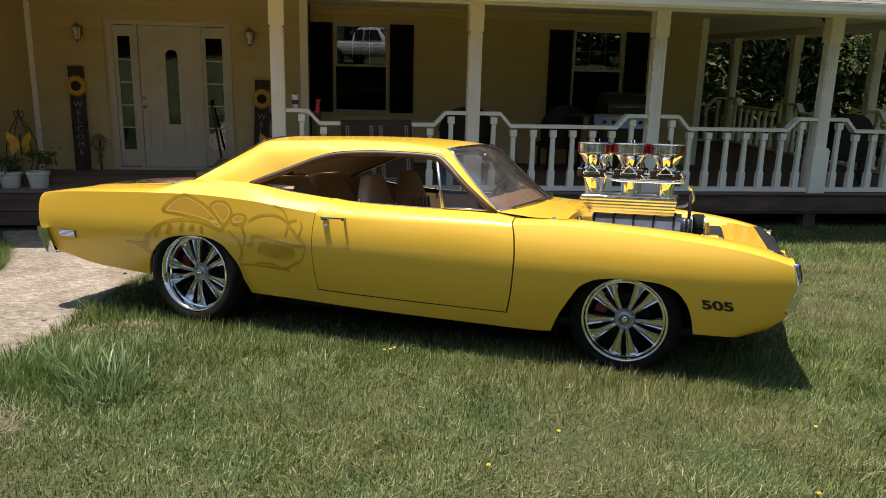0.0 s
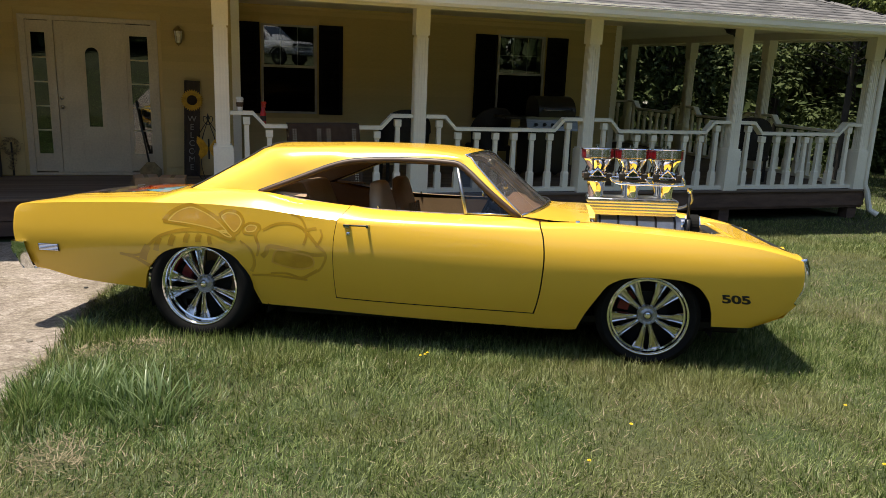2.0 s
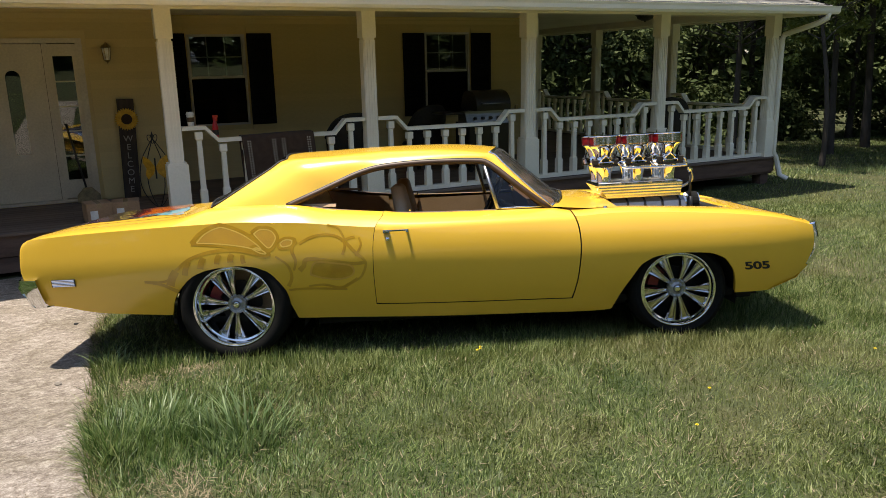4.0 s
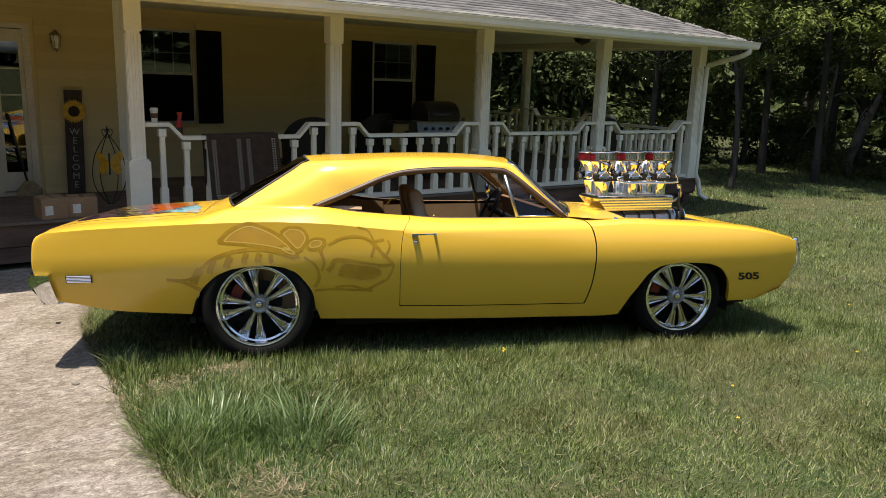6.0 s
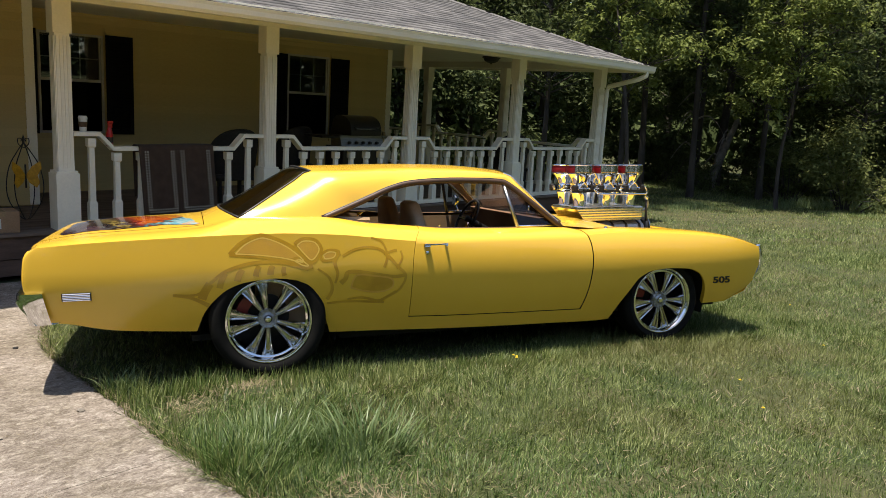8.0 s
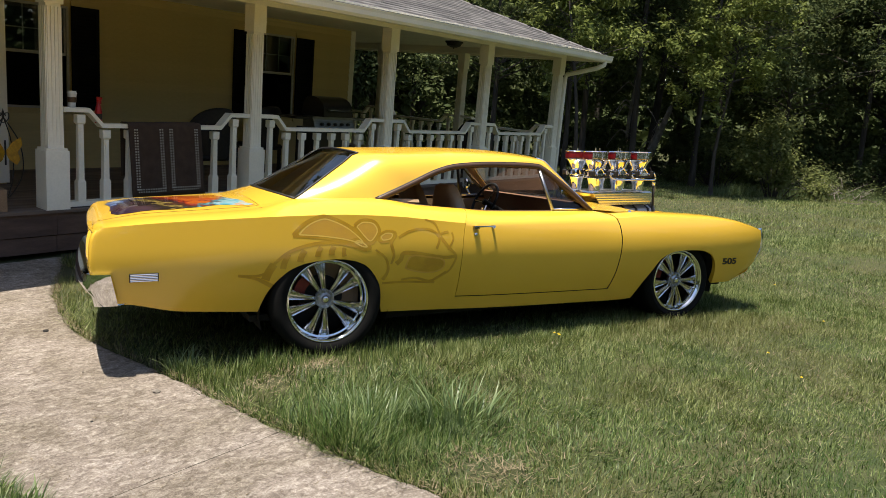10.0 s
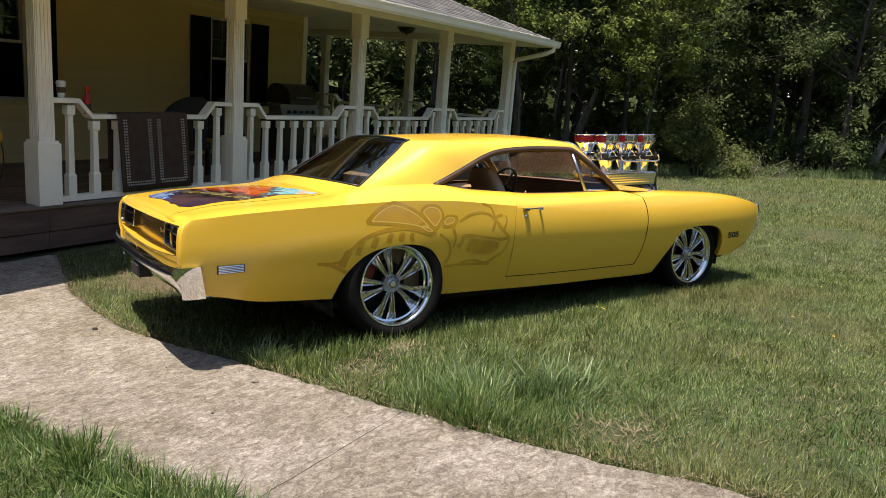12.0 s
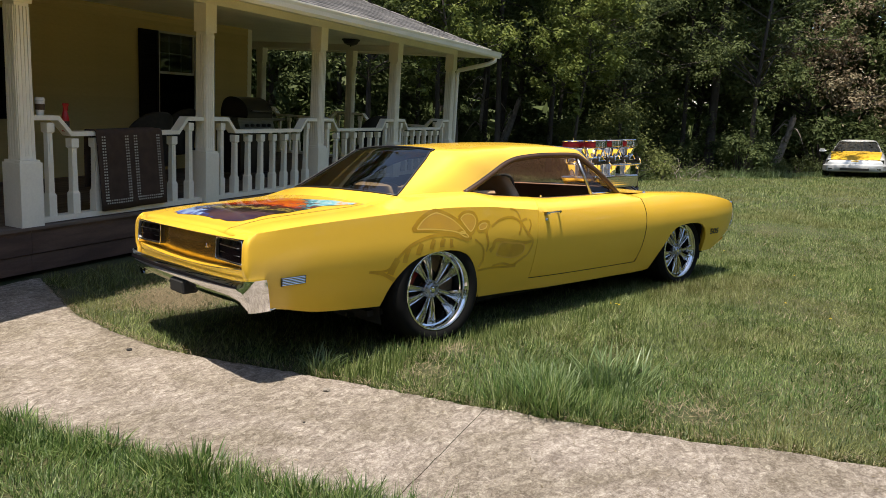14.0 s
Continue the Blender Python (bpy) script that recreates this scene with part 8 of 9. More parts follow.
def make_pickup(m):
    top = thing("pickup_truck", m, "white crew cab pickup truck parked across the yard", "truck")
    bm = bmesh.new()
    hull(bm, [(2.85, 0.85, 0.55, 0.95, 0.05), (2.75, 0.95, 0.5, 1.15, 0.05), (1.6, 0.98, 0.5, 1.22, 0.06), (-0.6, 0.98, 0.5, 1.25, 0.05), (-2.7, 0.97, 0.55, 1.25, 0.04), (-2.8, 0.95, 0.6, 1.22, 0.04)])
    part("body", bm, WHITECAR, top, smooth=40)
    bm = bmesh.new()
    hull(bm, [(1.55, 0.88, 1.1, 1.25, 0.05), (0.85, 0.90, 1.1, 1.86, 0.18), (0.5, 0.90, 1.1, 1.93, 0.20), (-0.45, 0.90, 1.1, 1.93, 0.20), (-0.68, 0.88, 1.1, 1.80, 0.18), (-0.75, 0.88, 1.1, 1.25, 0.05)])
    part("cab", bm, WHITECAR, top, smooth=40)
    for s in (-1, 1):
        for a, b in ((0.05, 0.85), (-0.58, -0.03)):
            bm = bmesh.new()
            v = [bm.verts.new(p) for p in ((a, s * 0.872, 1.28), (b + (0.35 if b > 0.5 else 0), s * 0.872, 1.28), (b, s * 0.772, 1.78), (a, s * 0.772, 1.78))]
            bm.faces.new(v)
            part("side_window", bm, DARKGLASS, top, "dark side window")
        for x in (1.95, -1.75):
            plain_wheel(top, x, s * 0.96, 0.40)
    bm = bmesh.new()
    grid_mesh(bm, [[(1.50 - 0.60 * t + 0.02, v * (0.80 - 0.10 * t), 1.26 + 0.56 * t) for v in np.linspace(-1, 1, 5)] for t in np.linspace(0, 1, 4)])
    part("windscreen", bm, DARKGLASS, top, "dark windscreen")
    part("grille", boxed(2.82, 2.87, -0.55, 0.55, 0.78, 1.05, bevel=0.01), SILVER, top, "grey grille")
    part("bumper", boxed(2.78, 2.95, -0.95, 0.95, 0.50, 0.70, bevel=0.03), SILVER, top, "grey front bumper")
    for s in (-1, 1):
        part("headlight", boxed(2.74, 2.83, *sorted((s * 0.60, s * 0.88)), 0.80, 1.03, bevel=0.02), DARKGLASS, top, "dark headlight")
        for x in (1.95, -1.75):
            bm = bmesh.new()
            tube(bm, [(x + 0.47 * math.cos(a), s * 0.975, 0.42 + 0.47 * math.sin(a)) for a in np.linspace(0.15, math.pi - 0.15, 13)], 0.035, 6)
            part("wheel_arch", bm, BLACK, top, "dark wheel arch lip", smooth=True)
        for x in (-0.05, 0.92):
            part("door_gap", boxed(x - 0.008, x + 0.008, *sorted((s * 0.976, s * 0.986)), 0.58, 1.22), BLACK, top)
        part("door_mirror", boxed(0.98, 1.08, *sorted((s * 0.98, s * 1.16)), 1.28, 1.50, bevel=0.03), BLACK, top)


make_coupe(Matrix.Translation((23.8, 0.68, ground_z(23.8, 0.68))) @ Matrix.Rotation(radians(-4), 4, "X") @ Matrix.Rotation(radians(173.6), 4, "Z") @ Matrix.Diagonal((1, 1, 0.88, 1)))
make_pickup(Matrix.Translation((1.75, -18.4, ground_z(1.75, -18.4))) @ Matrix.Rotation(radians(40), 4, "Z") @ Matrix.Diagonal((1.08, 1.08, 1.08, 1)))

# ---- porch things ----
WICKER = mat("dark_wicker", (0.020, 0.015, 0.013), (0.012, 0.010, 0.009), rough=0.6, scale=30, fine=120, bump=0.002)
GRILLBLACK = mat("grill_enamel", (0.013, 0.010, 0.010), (0.018, 0.013, 0.012), rough=0.3, scale=8, fine=90)
STAINLESS = mat("stainless_steel", (0.30, 0.30, 0.29), (0.23, 0.23, 0.22), rough=0.34, metal=1.0, scale=5, fine=120, stretch=(1, 1, 12))
CARDBOARD = mat("cardboard", (0.32, 0.20, 0.115), (0.27, 0.165, 0.09), rough=0.85, scale=6, fine=70)
RUG = mat("brown_rug", (0.062, 0.037, 0.025), (0.046, 0.027, 0.018), rough=0.95, scale=10, fine=160, bump=0.002)
STITCH = mat("cream_stitch", (0.50, 0.47, 0.41), rough=0.9, scale=20, fine=150)
OLDWOOD = mat("dark_sign_board", (0.055, 0.036, 0.026), (0.03, 0.02, 0.016), rough=0.8, scale=4, fine=50, bump=0.002, stretch=(6, 6, 1))
PETAL = mat("sunflower_petal", (0.60, 0.36, 0.03), (0.48, 0.26, 0.02), rough=0.7, scale=20)
SEEDS = mat("sunflower_seeds", (0.03, 0.016, 0.010), rough=0.9, scale=60, fine=200, bump=0.003)
LETTER = mat("cream_letter", (0.30, 0.28, 0.25), rough=0.7, scale=15)
REDPLASTIC = mat("red_plastic", (0.42, 0.012, 0.014), (0.34, 0.01, 0.01), rough=0.3, scale=12)
CUPWHITE = mat("paper_cup", (0.72, 0.71, 0.68), rough=0.6, scale=15)
IRON = mat("black_iron", (0.012, 0.012, 0.012), (0.03, 0.022, 0.016), rough=0.55, scale=25)
WING = mat("yellow_wing", (0.66, 0.36, 0.02), (0.50, 0.25, 0.012), rough=0.45, scale=25)
POT = mat("white_planter", (0.60, 0.60, 0.56), (0.46, 0.46, 0.42), rough=0.6, scale=5, fine=50, bump=0.001)
FROSTED = mat("frosted_glass", (0.70, 0.69, 0.62), rough=0.35, scale=20)
BRASS = mat("aged_brass", (0.40, 0.30, 0.14), (0.25, 0.18, 0.08), rough=0.35, metal=1.0, scale=20)
BROOM = mat("broom_straw", (0.30, 0.23, 0.12), (0.2, 0.15, 0.08), rough=0.95, scale=20, fine=90, bump=0.004)


def make_sconce(x):
    top = thing("wall_sconce", pose(x, DOORWALL - 0.03, 2.36), "carriage style porch wall lamp beside the door", "wall lamp", "porch wall lamps")
    part("back_plate", boxed(-0.05, 0.05, -0.012, 0.005, -0.06, 0.08, bevel=0.006), BRASS, top)
    bm = bmesh.new()
    tube(bm, [(0, -0.01, 0.05), (0, -0.06, 0.09), (0, -0.10, 0.07)], 0.009, 6)
    part("arm", bm, BRASS, top, smooth=True)
    part("roof", lathe(bmesh.new(), [(0.0, 0.12), (0.02, 0.10), (0.07, 0.05), (0.062, 0.045)], 6, "z", (0, -0.10, 0)), BRASS, top)
    part("glass", lathe(bmesh.new(), [(0.055, 0.045), (0.036, -0.11)], 6, "z", (0, -0.10, 0)), FROSTED, top)
    bm = bmesh.new()
    for k in range(6):
        a = math.pi / 3 * k
        tube(bm, [(0.057 * math.cos(a), -0.10 + 0.057 * math.sin(a), 0.045), (0.038 * math.cos(a), -0.10 + 0.038 * math.sin(a), -0.11)], 0.004, 4)
    part("cage", bm, BRASS, top)
    part("finial", lathe(bmesh.new(), [(0.038, -0.11), (0.03, -0.125), (0.008, -0.14), (0.0, -0.165)], 8, "z", (0, -0.10, 0)), BRASS, top)


def make_sunflower(parent, x, y, z, r):
    bm = bmesh.new()
    for ring, n in ((0, 14), (1, 14)):
        for k in range(n):
            a = 2 * math.pi * (k + 0.5 * ring) / n
            c, s = math.cos(a), math.sin(a)
            rows = []
            for t in np.linspace(0, 1, 4):
                rr = r * (0.45 + 0.55 * t)
                w = r * 0.14 * math.sin(math.pi * min(0.97, 0.25 + 0.75 * t))
                d = y - 0.008 - 0.012 * ring - 0.02 * t * (1 - t)
                rows.append([(x + c * rr - s * w, d, z + s * rr + c * w), (x + c * rr + s * w, d, z + s * rr - c * w)])
            grid_mesh(bm, rows)
    part("petals", bm, PETAL, parent, "yellow sunflower petals")
    part("seed_head", lathe(bmesh.new(), [(0.0, -0.035), (r * 0.3, -0.032), (r * 0.5, -0.015), (r * 0.52, 0.0)], 20, "y", (x, y, z)), SEEDS, parent, smooth=True)


def make_sign(x, height, lean):
    top = thing("welcome_sign", pose(x, DOORWALL - 0.18, DECK, -4, lean, 0), "tall dark wooden welcome board with a sunflower", "sign", "welcome boards")
    part("board", boxed(-0.105, 0.105, -0.012, 0.012, 0, height, bevel=0.004), OLDWOOD, top)
    make_sunflower(top, 0, -0.02, height - 0.27, 0.15)
    for i, ch in enumerate("WELCOME"):
        cu = bpy.data.curves.new("letter", "FONT")
        cu.body, cu.size, cu.extrude, cu.align_x, cu.align_y = ch, 0.115, 0.002, "CENTER", "CENTER"
        ob = bpy.data.objects.new("tmp", cu)
        scene.collection.objects.link(ob)
        me = bpy.data.meshes.new_from_object(ob.evaluated_get(bpy.context.evaluated_depsgraph_get()))
        bpy.data.objects.remove(ob)
        me.materials.clear()
        me.materials.append(LETTER)
        o = new("letter", me)
        o.parent = top
        o.matrix_basis = pose(0, -0.0145, height - 0.53 - 0.113 * i, 90, 0, 0)


def make_butterfly_stand(x, y):
    top = thing("garden_stand", pose(x, y, DECK), "black wrought iron stand with a yellow metal butterfly", "garden ornament", "butterfly ornaments")
    for s in (-1, 1):
        for d in (0, 1):
            bm = bmesh.new()
            w = 0.19 if d == 0 else 0.10
            pts = [(0, 0, 0.86), (s * w * 0.35, 0, 0.76), (s * w * 0.8, 0.02 * d, 0.60), (s * w, 0.03 * d, 0.38), (s * w * 0.85, 0.02 * d, 0.20), (s * w * 0.3, 0, 0.03), (0, 0, 0.0)]
            tube(bm, dense(pts, 4), 0.006, 6)
            part("hoop", bm, IRON, top, smooth=True)
        bm = bmesh.new()
        tube(bm, dense([(0, 0, 0.80), (s * 0.05, 0, 0.84), (s * 0.055, 0, 0.90), (s * 0.02, 0, 0.90), (s * 0.025, 0, 0.87)], 4), 0.005, 6)
        part("scroll", bm, IRON, top, smooth=True)
        bm = bmesh.new()
        o = [(0.0, 0.50), (0.06, 0.60), (0.14, 0.66), (0.15, 0.58), (0.11, 0.50), (0.13, 0.42), (0.10, 0.36), (0.03, 0.42)]
        prism(bm, [(s * u, v) for u, v in o], 0.006, lambda u, v, w: (u, -0.03 - 0.35 * abs(u) + w, v))
        part("wing", bm, WING, top, "yellow enamelled wing")
    bm = bmesh.new()
    tube(bm, [(0, -0.03, 0.36), (0, -0.03, 0.62)], 0.010, 6)
    part("stem", bm, IRON, top)
    bm = bmesh.new()
    tube(bm, [(0, 0, 0.84), (0, 0, 0.90), (0, 0, 0.95)], [0.012, 0.016, 0.001], 6)
    part("finial", bm, IRON, top)


def make_planter(x, y, plant=True):
    top = thing("planter_pot", pose(x, y, DECK), "white planter pot with dark plants on the porch edge", "planter", "planter pots")
    part("pot", lathe(bmesh.new(), [(0.0, 0.0), (0.10, 0.0), (0.125, 0.16), (0.14, 0.17), (0.14, 0.20), (0.12, 0.20), (0.11, 0.16), (0.0, 0.155)], 20), POT, top, smooth=35)
    rng = np.random.RandomState(int(abs(x) * 100))
    v, t = leaf_cloud(rng, [(rng.normal(0, 0.07), rng.normal(0, 0.07), rng.uniform(0.22, 0.42)) for _ in range(9)], [0.10] * 9, 500, 0.022)
    ob = tagged(new("plant", fast_mesh("plant", v, t, LEAF)), kind="stuff")
    ob.parent = top


def make_rug():
    top = thing("rug", pose(0.885, FRONT, DECK), "dark brown rug with cream stitched lines hung over the railing", "rug")
    bm = bmesh.new()
    prof = [(0.12, 0.30), (0.085, 0.80), (0.072, 0.888), (0.0, 0.893), (-0.072, 0.888), (-0.082, 0.80), (-0.09, 0.45), (-0.095, 0.065)]
    prof = [(q.x, q.y) for q in dense([(a, b, 0) for a, b in prof], 3)]
    rows = []
    for u in np.linspace(-0.41, 0.485, 33):
        rows.append([(u * (1 + 0.03 * (0.9 - z)) + 0.07 * (0.88 - z), y + 0.008 * math.sin(u * 16) * (0.9 - z), z + 0.006 * math.sin(u * 5)) for y, z in prof])
    grid_mesh(bm, rows)
    cloth = part("cloth", bm, RUG, top, smooth=True)
    mod = cloth.modifiers.new("thickness", "SOLIDIFY")
    mod.thickness, mod.offset = 0.008, 1.0
    front = lambda u, z: (u * (1 + 0.03 * (0.9 - z)) + 0.07 * (0.88 - z), -(0.085 + 0.012 * (0.85 - z)) + 0.008 * math.sin(u * 16) * (0.9 - z) - 0.012, z + 0.006 * math.sin(u * 5))
    for u0 in (-0.33, -0.03, 0.09, 0.41):
        bm = bmesh.new()
        for dd in (-0.014, 0.014):
            for z in np.arange(0.17, 0.86, 0.03):
                p = Vector(front(u0 + dd, z))
                box(bm, p.x - 0.008, p.x + 0.008, p.y - 0.002, p.y + 0.002, p.z - 0.0075, p.z + 0.0075)
        part("stitching", bm, STITCH, top, "cream dashed stitching", kind="stuff")
    for a, b in ((-0.33, -0.03), (0.09, 0.41)):
        bm = bmesh.new()
        for dd in (0.0, 0.028):
            for u in np.arange(a, b + 0.01, 0.028):
                p = Vector(front(u, 0.14 + dd))
                box(bm, p.x - 0.0075, p.x + 0.0075, p.y - 0.002, p.y + 0.002, p.z - 0.0075, p.z + 0.0075)
        part("stitching", bm, STITCH, top, "cream dashed stitching", kind="stuff")


def make_cup():
    z = DECK + 1.035
    top = thing("coffee_cup", pose(-0.085, FRONT, z), "white paper coffee cup with a brown sleeve on the rail", "cup")
    part("cup", lathe(bmesh.new(), [(0.0, 0.0), (0.033, 0.0), (0.044, 0.135), (0.0, 0.135)], 20), CUPWHITE, top, smooth=35)
    part("sleeve", lathe(bmesh.new(), [(0.0385, 0.05), (0.0400, 0.05), (0.0445, 0.105), (0.043, 0.105)], 20), BROWN, top, "dark brown sleeve", smooth=35)
    part("lid", lathe(bmesh.new(), [(0.046, 0.133), (0.048, 0.14), (0.042, 0.155), (0.040, 0.165), (0.0, 0.163)], 20), CUPWHITE, top, smooth=35)


def make_bottle():
    top = thing("spray_bottle", pose(0.19, FRONT, DECK + 0.88), "red plastic spray bottle with a dark head", "bottle")
    part("bottle", lathe(bmesh.new(), [(0.0, 0.0), (0.034, 0.0), (0.037, 0.02), (0.037, 0.12), (0.024, 0.18), (0.014, 0.215), (0.0, 0.215)], 18), REDPLASTIC, top, smooth=35)
    bm = bmesh.new()
    tube(bm, [(0, 0, 0.20), (0, 0, 0.245)], 0.018, 10)
    box(bm, -0.022, 0.040, -0.012, 0.012, 0.245, 0.272, bevel=0.005)
    box(bm, 0.02, 0.03, -0.008, 0.008, 0.20, 0.25)
    part("spray_head", bm, REDPLASTIC, top)
    part("label", lathe(bmesh.new(), [(0.0375, 0.04), (0.0377, 0.10)], 18), BLACK, top)


def make_grill():
    top = thing("gas_grill", pose(4.62, 11.25, DECK), "black gas grill with a stainless control panel on the porch", "grill")
    part("cabinet", boxed(-0.36, 0.36, -0.24, 0.24, 0.10, 0.78, bevel=0.01), GRILLBLACK, top)
    bm = bmesh.new()
    prism(bm, [(-0.30, 0.76), (-0.24, 0.92), (-0.24, 0.96), (0.0, 0.96), (0.0, 0.76)], 0.86, lambda u, v, w: (w - 0.43, u, v))
    panel = part("control_panel", bm, STAINLESS, top, "stainless sloped control panel")
    for k in range(5):
        x = -0.28 + 0.14 * k
        part("knob", lathe(bmesh.new(), [(0.0, -0.045), (0.022, -0.043), (0.026, -0.01), (0.026, 0.0)], 14, "y", (x, -0.27, 0.85)), BLACK, panel, smooth=35)
    bm = bmesh.new()
    prof = [(-0.26, 0.96), (-0.27, 1.05), (-0.22, 1.17), (-0.10, 1.25), (0.08, 1.27), (0.20, 1.20), (0.25, 1.05), (0.25, 0.96)]
    prof = [(q.x, q.y) for q in dense([(a, b, 0) for a, b in prof], 3)]
    prism(bm, prof, 0.62, lambda u, v, w: (w - 0.24, u, v))
    lid = part("lid", bm, GRILLBLACK, top, "black domed lid", smooth=30)
    bm = bmesh.new()
    tube(bm, [(-0.16, -0.27, 1.08), (-0.16, -0.33, 1.07), (0.30, -0.33, 1.07), (0.30, -0.27, 1.08)], 0.012, 8)
    part("handle", bm, STAINLESS, lid, smooth=True)
    for s in (-1, 1):
        part("side_shelf", boxed(*sorted((s * 0.44, s * 0.78)), -0.24, 0.24, 0.92, 0.955, bevel=0.008), STAINLESS if s > 0 else GRILLBLACK, top)
    for x in (-0.32, 0.32):
        for y in (-0.2, 0.2):
            part("caster", lathe(bmesh.new(), [(0.0, -0.02), (0.045, -0.02), (0.05, 0.0), (0.045, 0.02), (0.0, 0.02)], 14, "y", (x, y, 0.05)), BLACK, top, smooth=35)
    bm = bmesh.new()
    tube(bm, [(0.62, -0.05, 0.955), (0.62, -0.05, 1.02)], [0.035, 0.028], 10)
    part("cup", bm, BRASS, top)


def make_porch_chair(x, y, turn, label, wide=0.62):
    top = thing("porch_chair", pose(x, y, DECK, 0, 0, turn), label, "chair", "porch chairs")
    part("seat", boxed(-wide / 2, wide / 2, -0.28, 0.26, 0.34, 0.43, bevel=0.03), WICKER, top, smooth=40)
    bm = bmesh.new()
    rows = []
    for a in np.linspace(-1.35, 1.35, 15):
        x0, y0 = wide * 0.56 * math.sin(a), 0.30 * math.cos(a) - 0.02
        h = 1.05 - 0.32 * (abs(a) / 1.35) ** 2.5
        rows.append([(x0 * 0.94, y0 * 0.9, 0.36), (x0, y0, 0.7), (x0 * 1.05, y0 * 1.12, h), (x0 * 1.09, y0 * 1.2, h - 0.02), (x0 * 1.04, y0 * 1.1, 0.68), (x0 * 0.98, y0, 0.36)])
    grid_mesh(bm, rows)
    part("backrest", bm, WICKER, top, smooth=40)
    for sx in (-1, 1):
        for sy in (-1, 1):
            part("leg", boxed(sx * wide * 0.42 - 0.022, sx * wide * 0.42 + 0.022, sy * 0.22 - 0.022, sy * 0.22 + 0.022, 0, 0.36), WICKER, top)


def make_box(x, y, turn, w, d, h):
    top = thing("cardboard_box", pose(x, y, DECK, 0, 0, turn), "closed tan cardboard box on the porch floor", "box", "cardboard boxes")
    part("carton", boxed(-w / 2, w / 2, -d / 2, d / 2, 0, h, bevel=0.004), CARDBOARD, top)
    part("tape", boxed(-0.025, 0.025, -d / 2 - 0.001, d / 2 + 0.001, h - 0.05, h + 0.001), mat("packing_tape", (0.36, 0.25, 0.14), rough=0.25), top)
    part("shipping_label", boxed(-0.10, -0.02, -d / 2 - 0.002, -d / 2, 0.05, 0.15), CUPWHITE, top)


def make_broom():
    top = thing("broom", pose(-1.42, DOORWALL - 0.12, DECK, 0, 0, 0), "dark handled broom leaning by the front door", "broom")
    bm = bmesh.new()
    tube(bm, [(0.16, -0.08, 0.20), (0.02, 0.05, 1.02)], 0.014, 8)
    part("handle", bm, BLACK, top, smooth=True)
    bm = bmesh.new()
    hull(bm, [(-0.14, 0.025, 0.0, 0.10, 0), (-0.05, 0.035, 0.0, 0.20, 0.01), (0.05, 0.035, 0.0, 0.20, 0.01), (0.14, 0.025, 0.0, 0.10, 0)])
    for v in bm.verts:
        v.co.x += 0.18
        v.co.y += -0.09
    part("bristles", bm, BROOM, top, smooth=50)


def make_ceiling_lamp():
    top = thing("ceiling_lamp", pose(8.05, 11.41, CEIL), "small dark flush ceiling lamp on the porch ceiling", "ceiling lamp")
    part("canopy", lathe(bmesh.new(), [(0.0, 0.0), (0.17, 0.0), (0.18, -0.02), (0.16, -0.035), (0.0, -0.035)], 24), IRON, top, smooth=35)
    part("shade", lathe(bmesh.new(), [(0.155, -0.035), (0.13, -0.085), (0.06, -0.115), (0.0, -0.12)], 24), IRON, top, smooth=35)
    part("finial", lathe(bmesh.new(), [(0.015, -0.118), (0.018, -0.13), (0.0, -0.15)], 10), IRON, top, smooth=35)


def make_wreath():
    top = thing("wreath_stand", pose(-2.98, DOORWALL - 0.10, DECK), "small dried wreath on a stand beside the door", "wreath")
    bm = bmesh.new()
    tube(bm, [(0, 0.02, 0), (0, 0.02, 0.45)], 0.012, 6)
    part("stake", bm, IRON, top)
    rng = np.random.RandomState(4)
    cs = [(0.075 * math.cos(a), -0.02, 0.40 + 0.10 * math.sin(a)) for a in np.linspace(0, 6.28, 12)[:-1]] + [(0, -0.02, 0.1 + 0.05 * k) for k in range(4)]
    v, t = leaf_cloud(rng, cs, [0.045] * len(cs), 500, 0.016)
    ob = new("foliage", fast_mesh("foliage", v, t, BROOM))
    ob.parent = top


others = set(scene.objects)
make_sconce(-0.81)
make_sconce(-3.15)
make_sign(-0.70, 1.33, 2)
make_sign(-3.20, 1.46, -1)
make_butterfly_stand(-0.46, 10.60)
make_butterfly_stand(-3.55, 10.35)
make_planter(-3.25, 9.98)
make_planter(-3.58, 9.98)
make_rug()
make_cup()
make_bottle()
make_grill()
make_porch_chair(2.25, 10.95, 180, "dark round-backed wicker porch chair", 0.66)
make_porch_chair(8.2, 10.9, 150, "dark wicker porch chair behind the railing")
make_porch_chair(4.0, 12.1, 185, "dark wicker porch chair by the wall")
make_box(-1.20, 9.95, 8, 0.27, 0.30, 0.23)
make_box(-0.89, 9.97, -4, 0.30, 0.28, 0.22)
make_broom()
make_ceiling_lamp()
make_wreath()
turn_with_house(others)


# ---- small things on the ground ----
def make_brush_pile():
    rng = np.random.RandomState(8)
    top = thing("brush_pile", pose(17.7, 6.0, ground_z(17.7, 6.0)), "pile of dead pale branches at the edge of the lawn", "brush pile")
    for k in range(70):
        a = rng.uniform(0, 6.28)
        p = Vector((rng.normal(0, 0.6), rng.normal(0, 0.8), rng.uniform(0.02, 0.35)))
        d = Vector((math.cos(a), math.sin(a), rng.uniform(-0.1, 0.7))) * rng.uniform(0.2, 0.55)
        bm = bmesh.new()
        tube(bm, [p, p + d * 0.5 + Vector(rng.normal(0, 0.06, 3)), p + d], [0.009, 0.007, 0.002], 5)
        part("branch", bm, BARK_PALE, top)


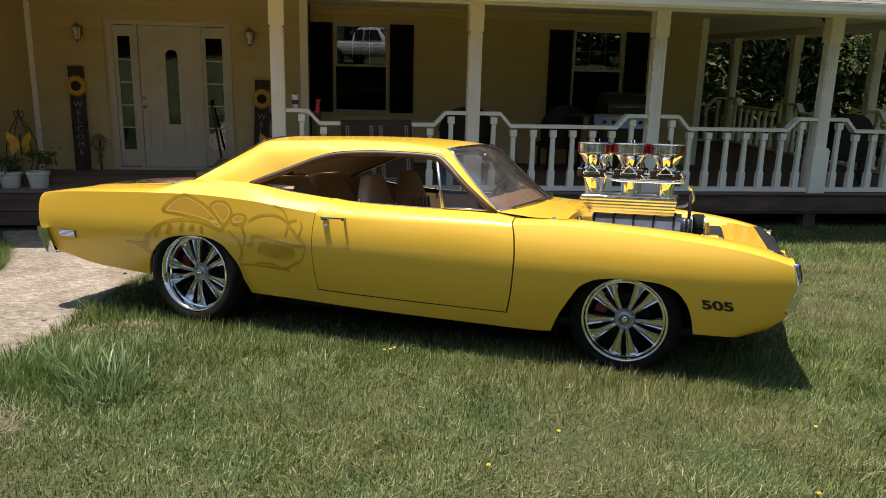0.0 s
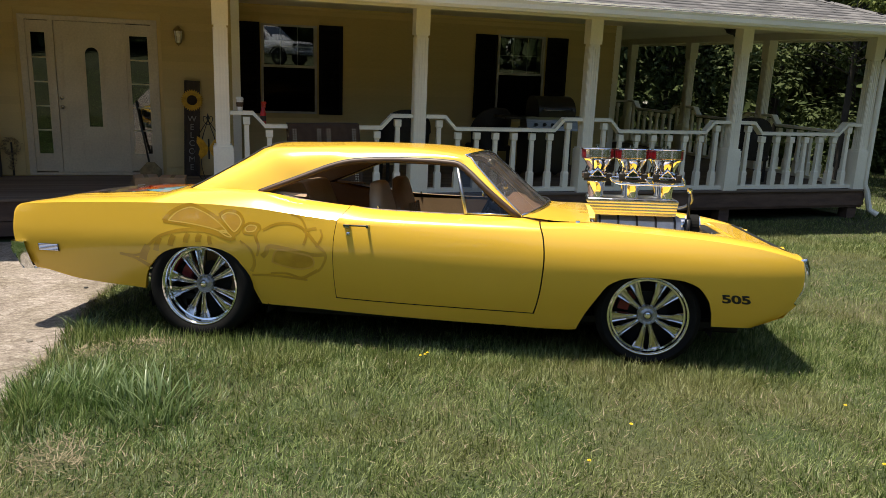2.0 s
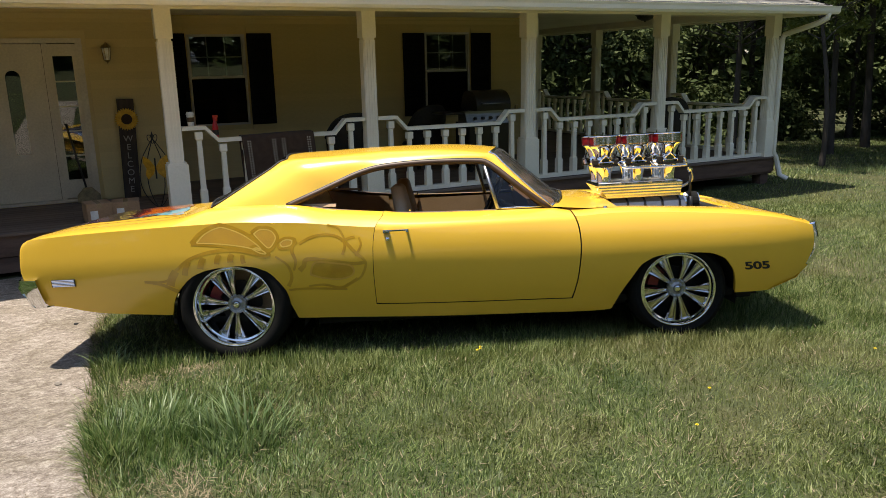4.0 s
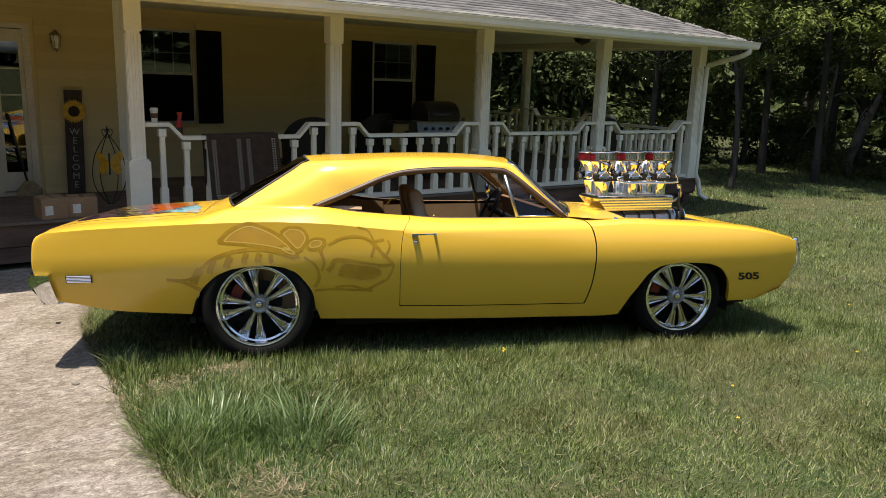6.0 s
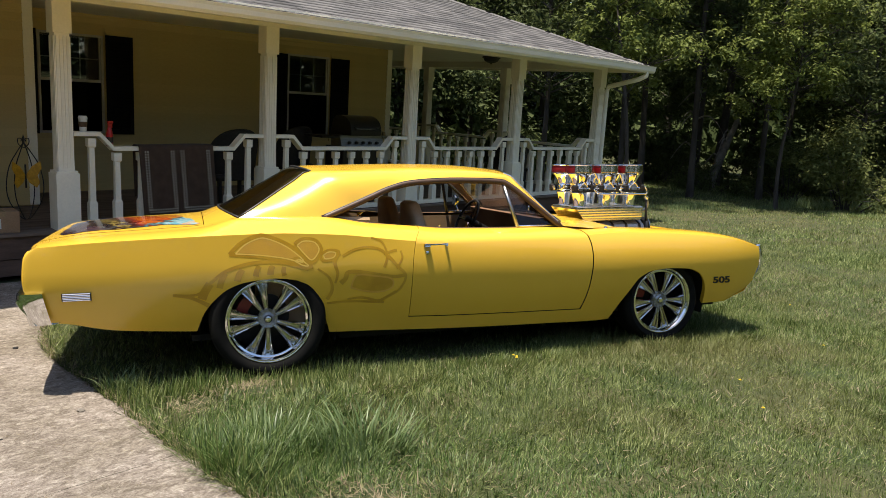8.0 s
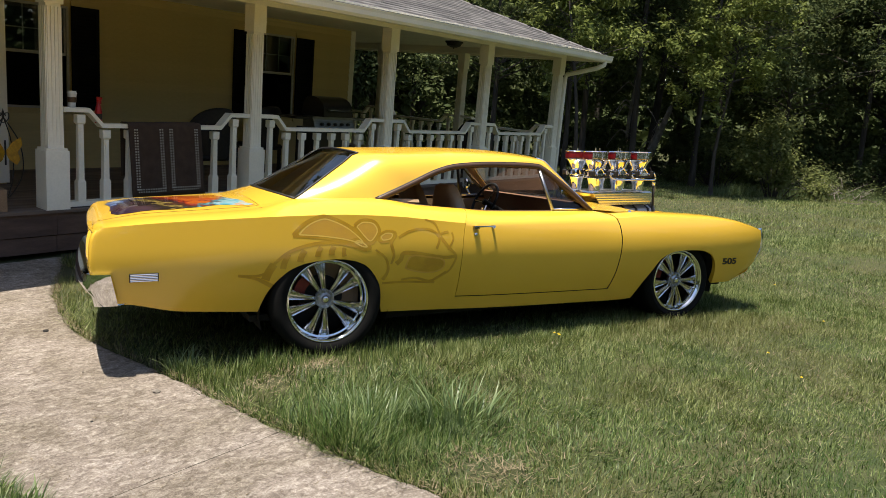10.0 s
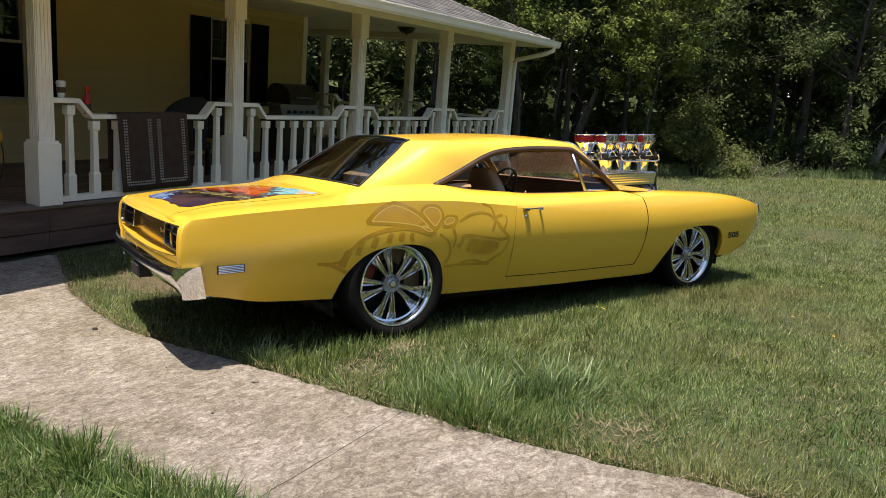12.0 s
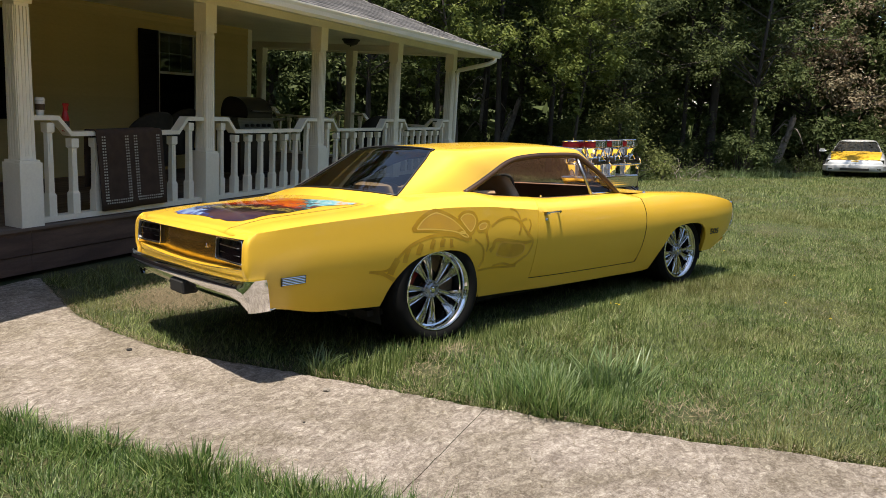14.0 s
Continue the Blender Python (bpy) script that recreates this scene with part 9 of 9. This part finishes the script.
BARK_PALE = mat("dead_wood", (0.24, 0.21, 0.18), (0.15, 0.13, 0.105), rough=0.9, scale=8, fine=60)
make_brush_pile()


def make_snag(x, y, height, lean, turn, r, seed):
    """A dead, broken trunk with a splintered end and pale hanging limbs."""
    rng = np.random.RandomState(seed)
    top = thing("dead_tree", pose(x, y, ground_z(x, y), 0, 0, turn), "pale broken dead tree trunk leaning in the woods", "dead tree", "dead trees")
    at = lambda t: Vector((lean * height * t + 0.06 * math.sin(t * 5 + seed), 0.05 * math.sin(t * 4), -0.2 + (height + 0.2) * t))
    bm = bmesh.new()
    ts = np.linspace(0, 1, 9)
    tube(bm, [at(t) for t in ts], [r * (1.25 - 0.55 * t) * (1 + 0.15 * math.sin(9 * t + seed)) for t in ts], 9)
    part("trunk", bm, BARK_PALE, top, smooth=50)
    bm = bmesh.new()
    for k in range(5):
        a = 1.3 * k
        p = at(0.97) + Vector((r * 0.4 * math.cos(a), r * 0.4 * math.sin(a), 0))
        tube(bm, [p, p + Vector((0.02, 0, 0.10 + 0.14 * rng.rand()))], [r * 0.22, 0.004], 5)
    part("splinter", bm, BARK_PALE, top)
    for k in range(5):
        t = rng.uniform(0.45, 0.95)
        a, q = rng.uniform(0, 6.28), rng.uniform(0.5, 1.3)
        bm = bmesh.new()
        p, d = at(t), Vector((math.cos(a), math.sin(a), 0))
        tube(bm, dense([p, p + d * q * 0.35 + Vector((0, 0, 0.15)), p + d * q * 0.7 + Vector((0, 0, -0.1)), p + d * q + Vector((0, 0, -0.55 * q))], 3), [0.035 * (1 - 0.09 * j) for j in range(10)], 5)
        part("limb", bm, BARK_PALE, top, smooth=True)


make_snag(20.4, 12.3, 2.3, 0.24, -50, 0.13, 3)
make_snag(20.5, 13.0, 3.1, -0.05, 0, 0.06, 8)
make_snag(25.0, 3.3, 2.0, 0.30, -60, 0.13, 5)


def make_stone(x, y, r, seed):
    bm = bmesh.new()
    bmesh.ops.create_icosphere(bm, subdivisions=2, radius=r)
    for v in bm.verts:
        v.co *= 1 + 0.5 * noise.noise(v.co * 40 + Vector((seed, 0, 0)))
        v.co.z *= 0.5
    solid("pebble", bm, DARK if seed % 2 else BARK_PALE, "small dark stone on the concrete path", "stone", m=pose(x, y, ground_z(x, y) + 0.014 + r * 0.3), group="pebbles")


for i, (x, y, r) in enumerate([(-1.757, 5.74, 0.022), (-1.60, 7.37, 0.02), (-1.86, 6.35, 0.008), (-2.2, 5.6, 0.007), (-2.4, 6.8, 0.008)]):
    make_stone(x, y, r, i)


DANDELION = mat("dandelion_petal", (0.75, 0.58, 0.03), (0.70, 0.50, 0.02), rough=0.7, scale=60)


def make_dandelion(x, y, seed):
    top = thing("dandelion", pose(x, y, ground_z(x, y)), "small yellow dandelion flower in the lawn", "flower", "dandelions")
    bm = bmesh.new()
    tube(bm, [(0, 0, 0), (0.004, 0, 0.06)], 0.0015, 5)
    part("stem", bm, BLADE, top)
    bm = bmesh.new()
    for k in range(16):
        a = 2 * math.pi * k / 16
        for r, z in ((0.009, 0.062), (0.005, 0.066)):
            c, s = math.cos(a + r * 40), math.sin(a + r * 40)
            v = [bm.verts.new(p) for p in ((0.004, 0, 0.06), (0.004 + r * c - 0.0025 * s, r * s + 0.0025 * c, z), (0.004 + r * c + 0.0025 * s, r * s - 0.0025 * c, z))]
            bm.faces.new(v)
    part("flower_head", bm, DANDELION, top)


for i, (x, y) in enumerate([(0.66, 4.55), (0.69, 4.60), (0.62, 4.52), (1.35, 3.3), (0.95, 3.0), (2.6, 3.2), (3.9, 3.9), (2.2, 2.6)]):
    make_dandelion(x, y, i)
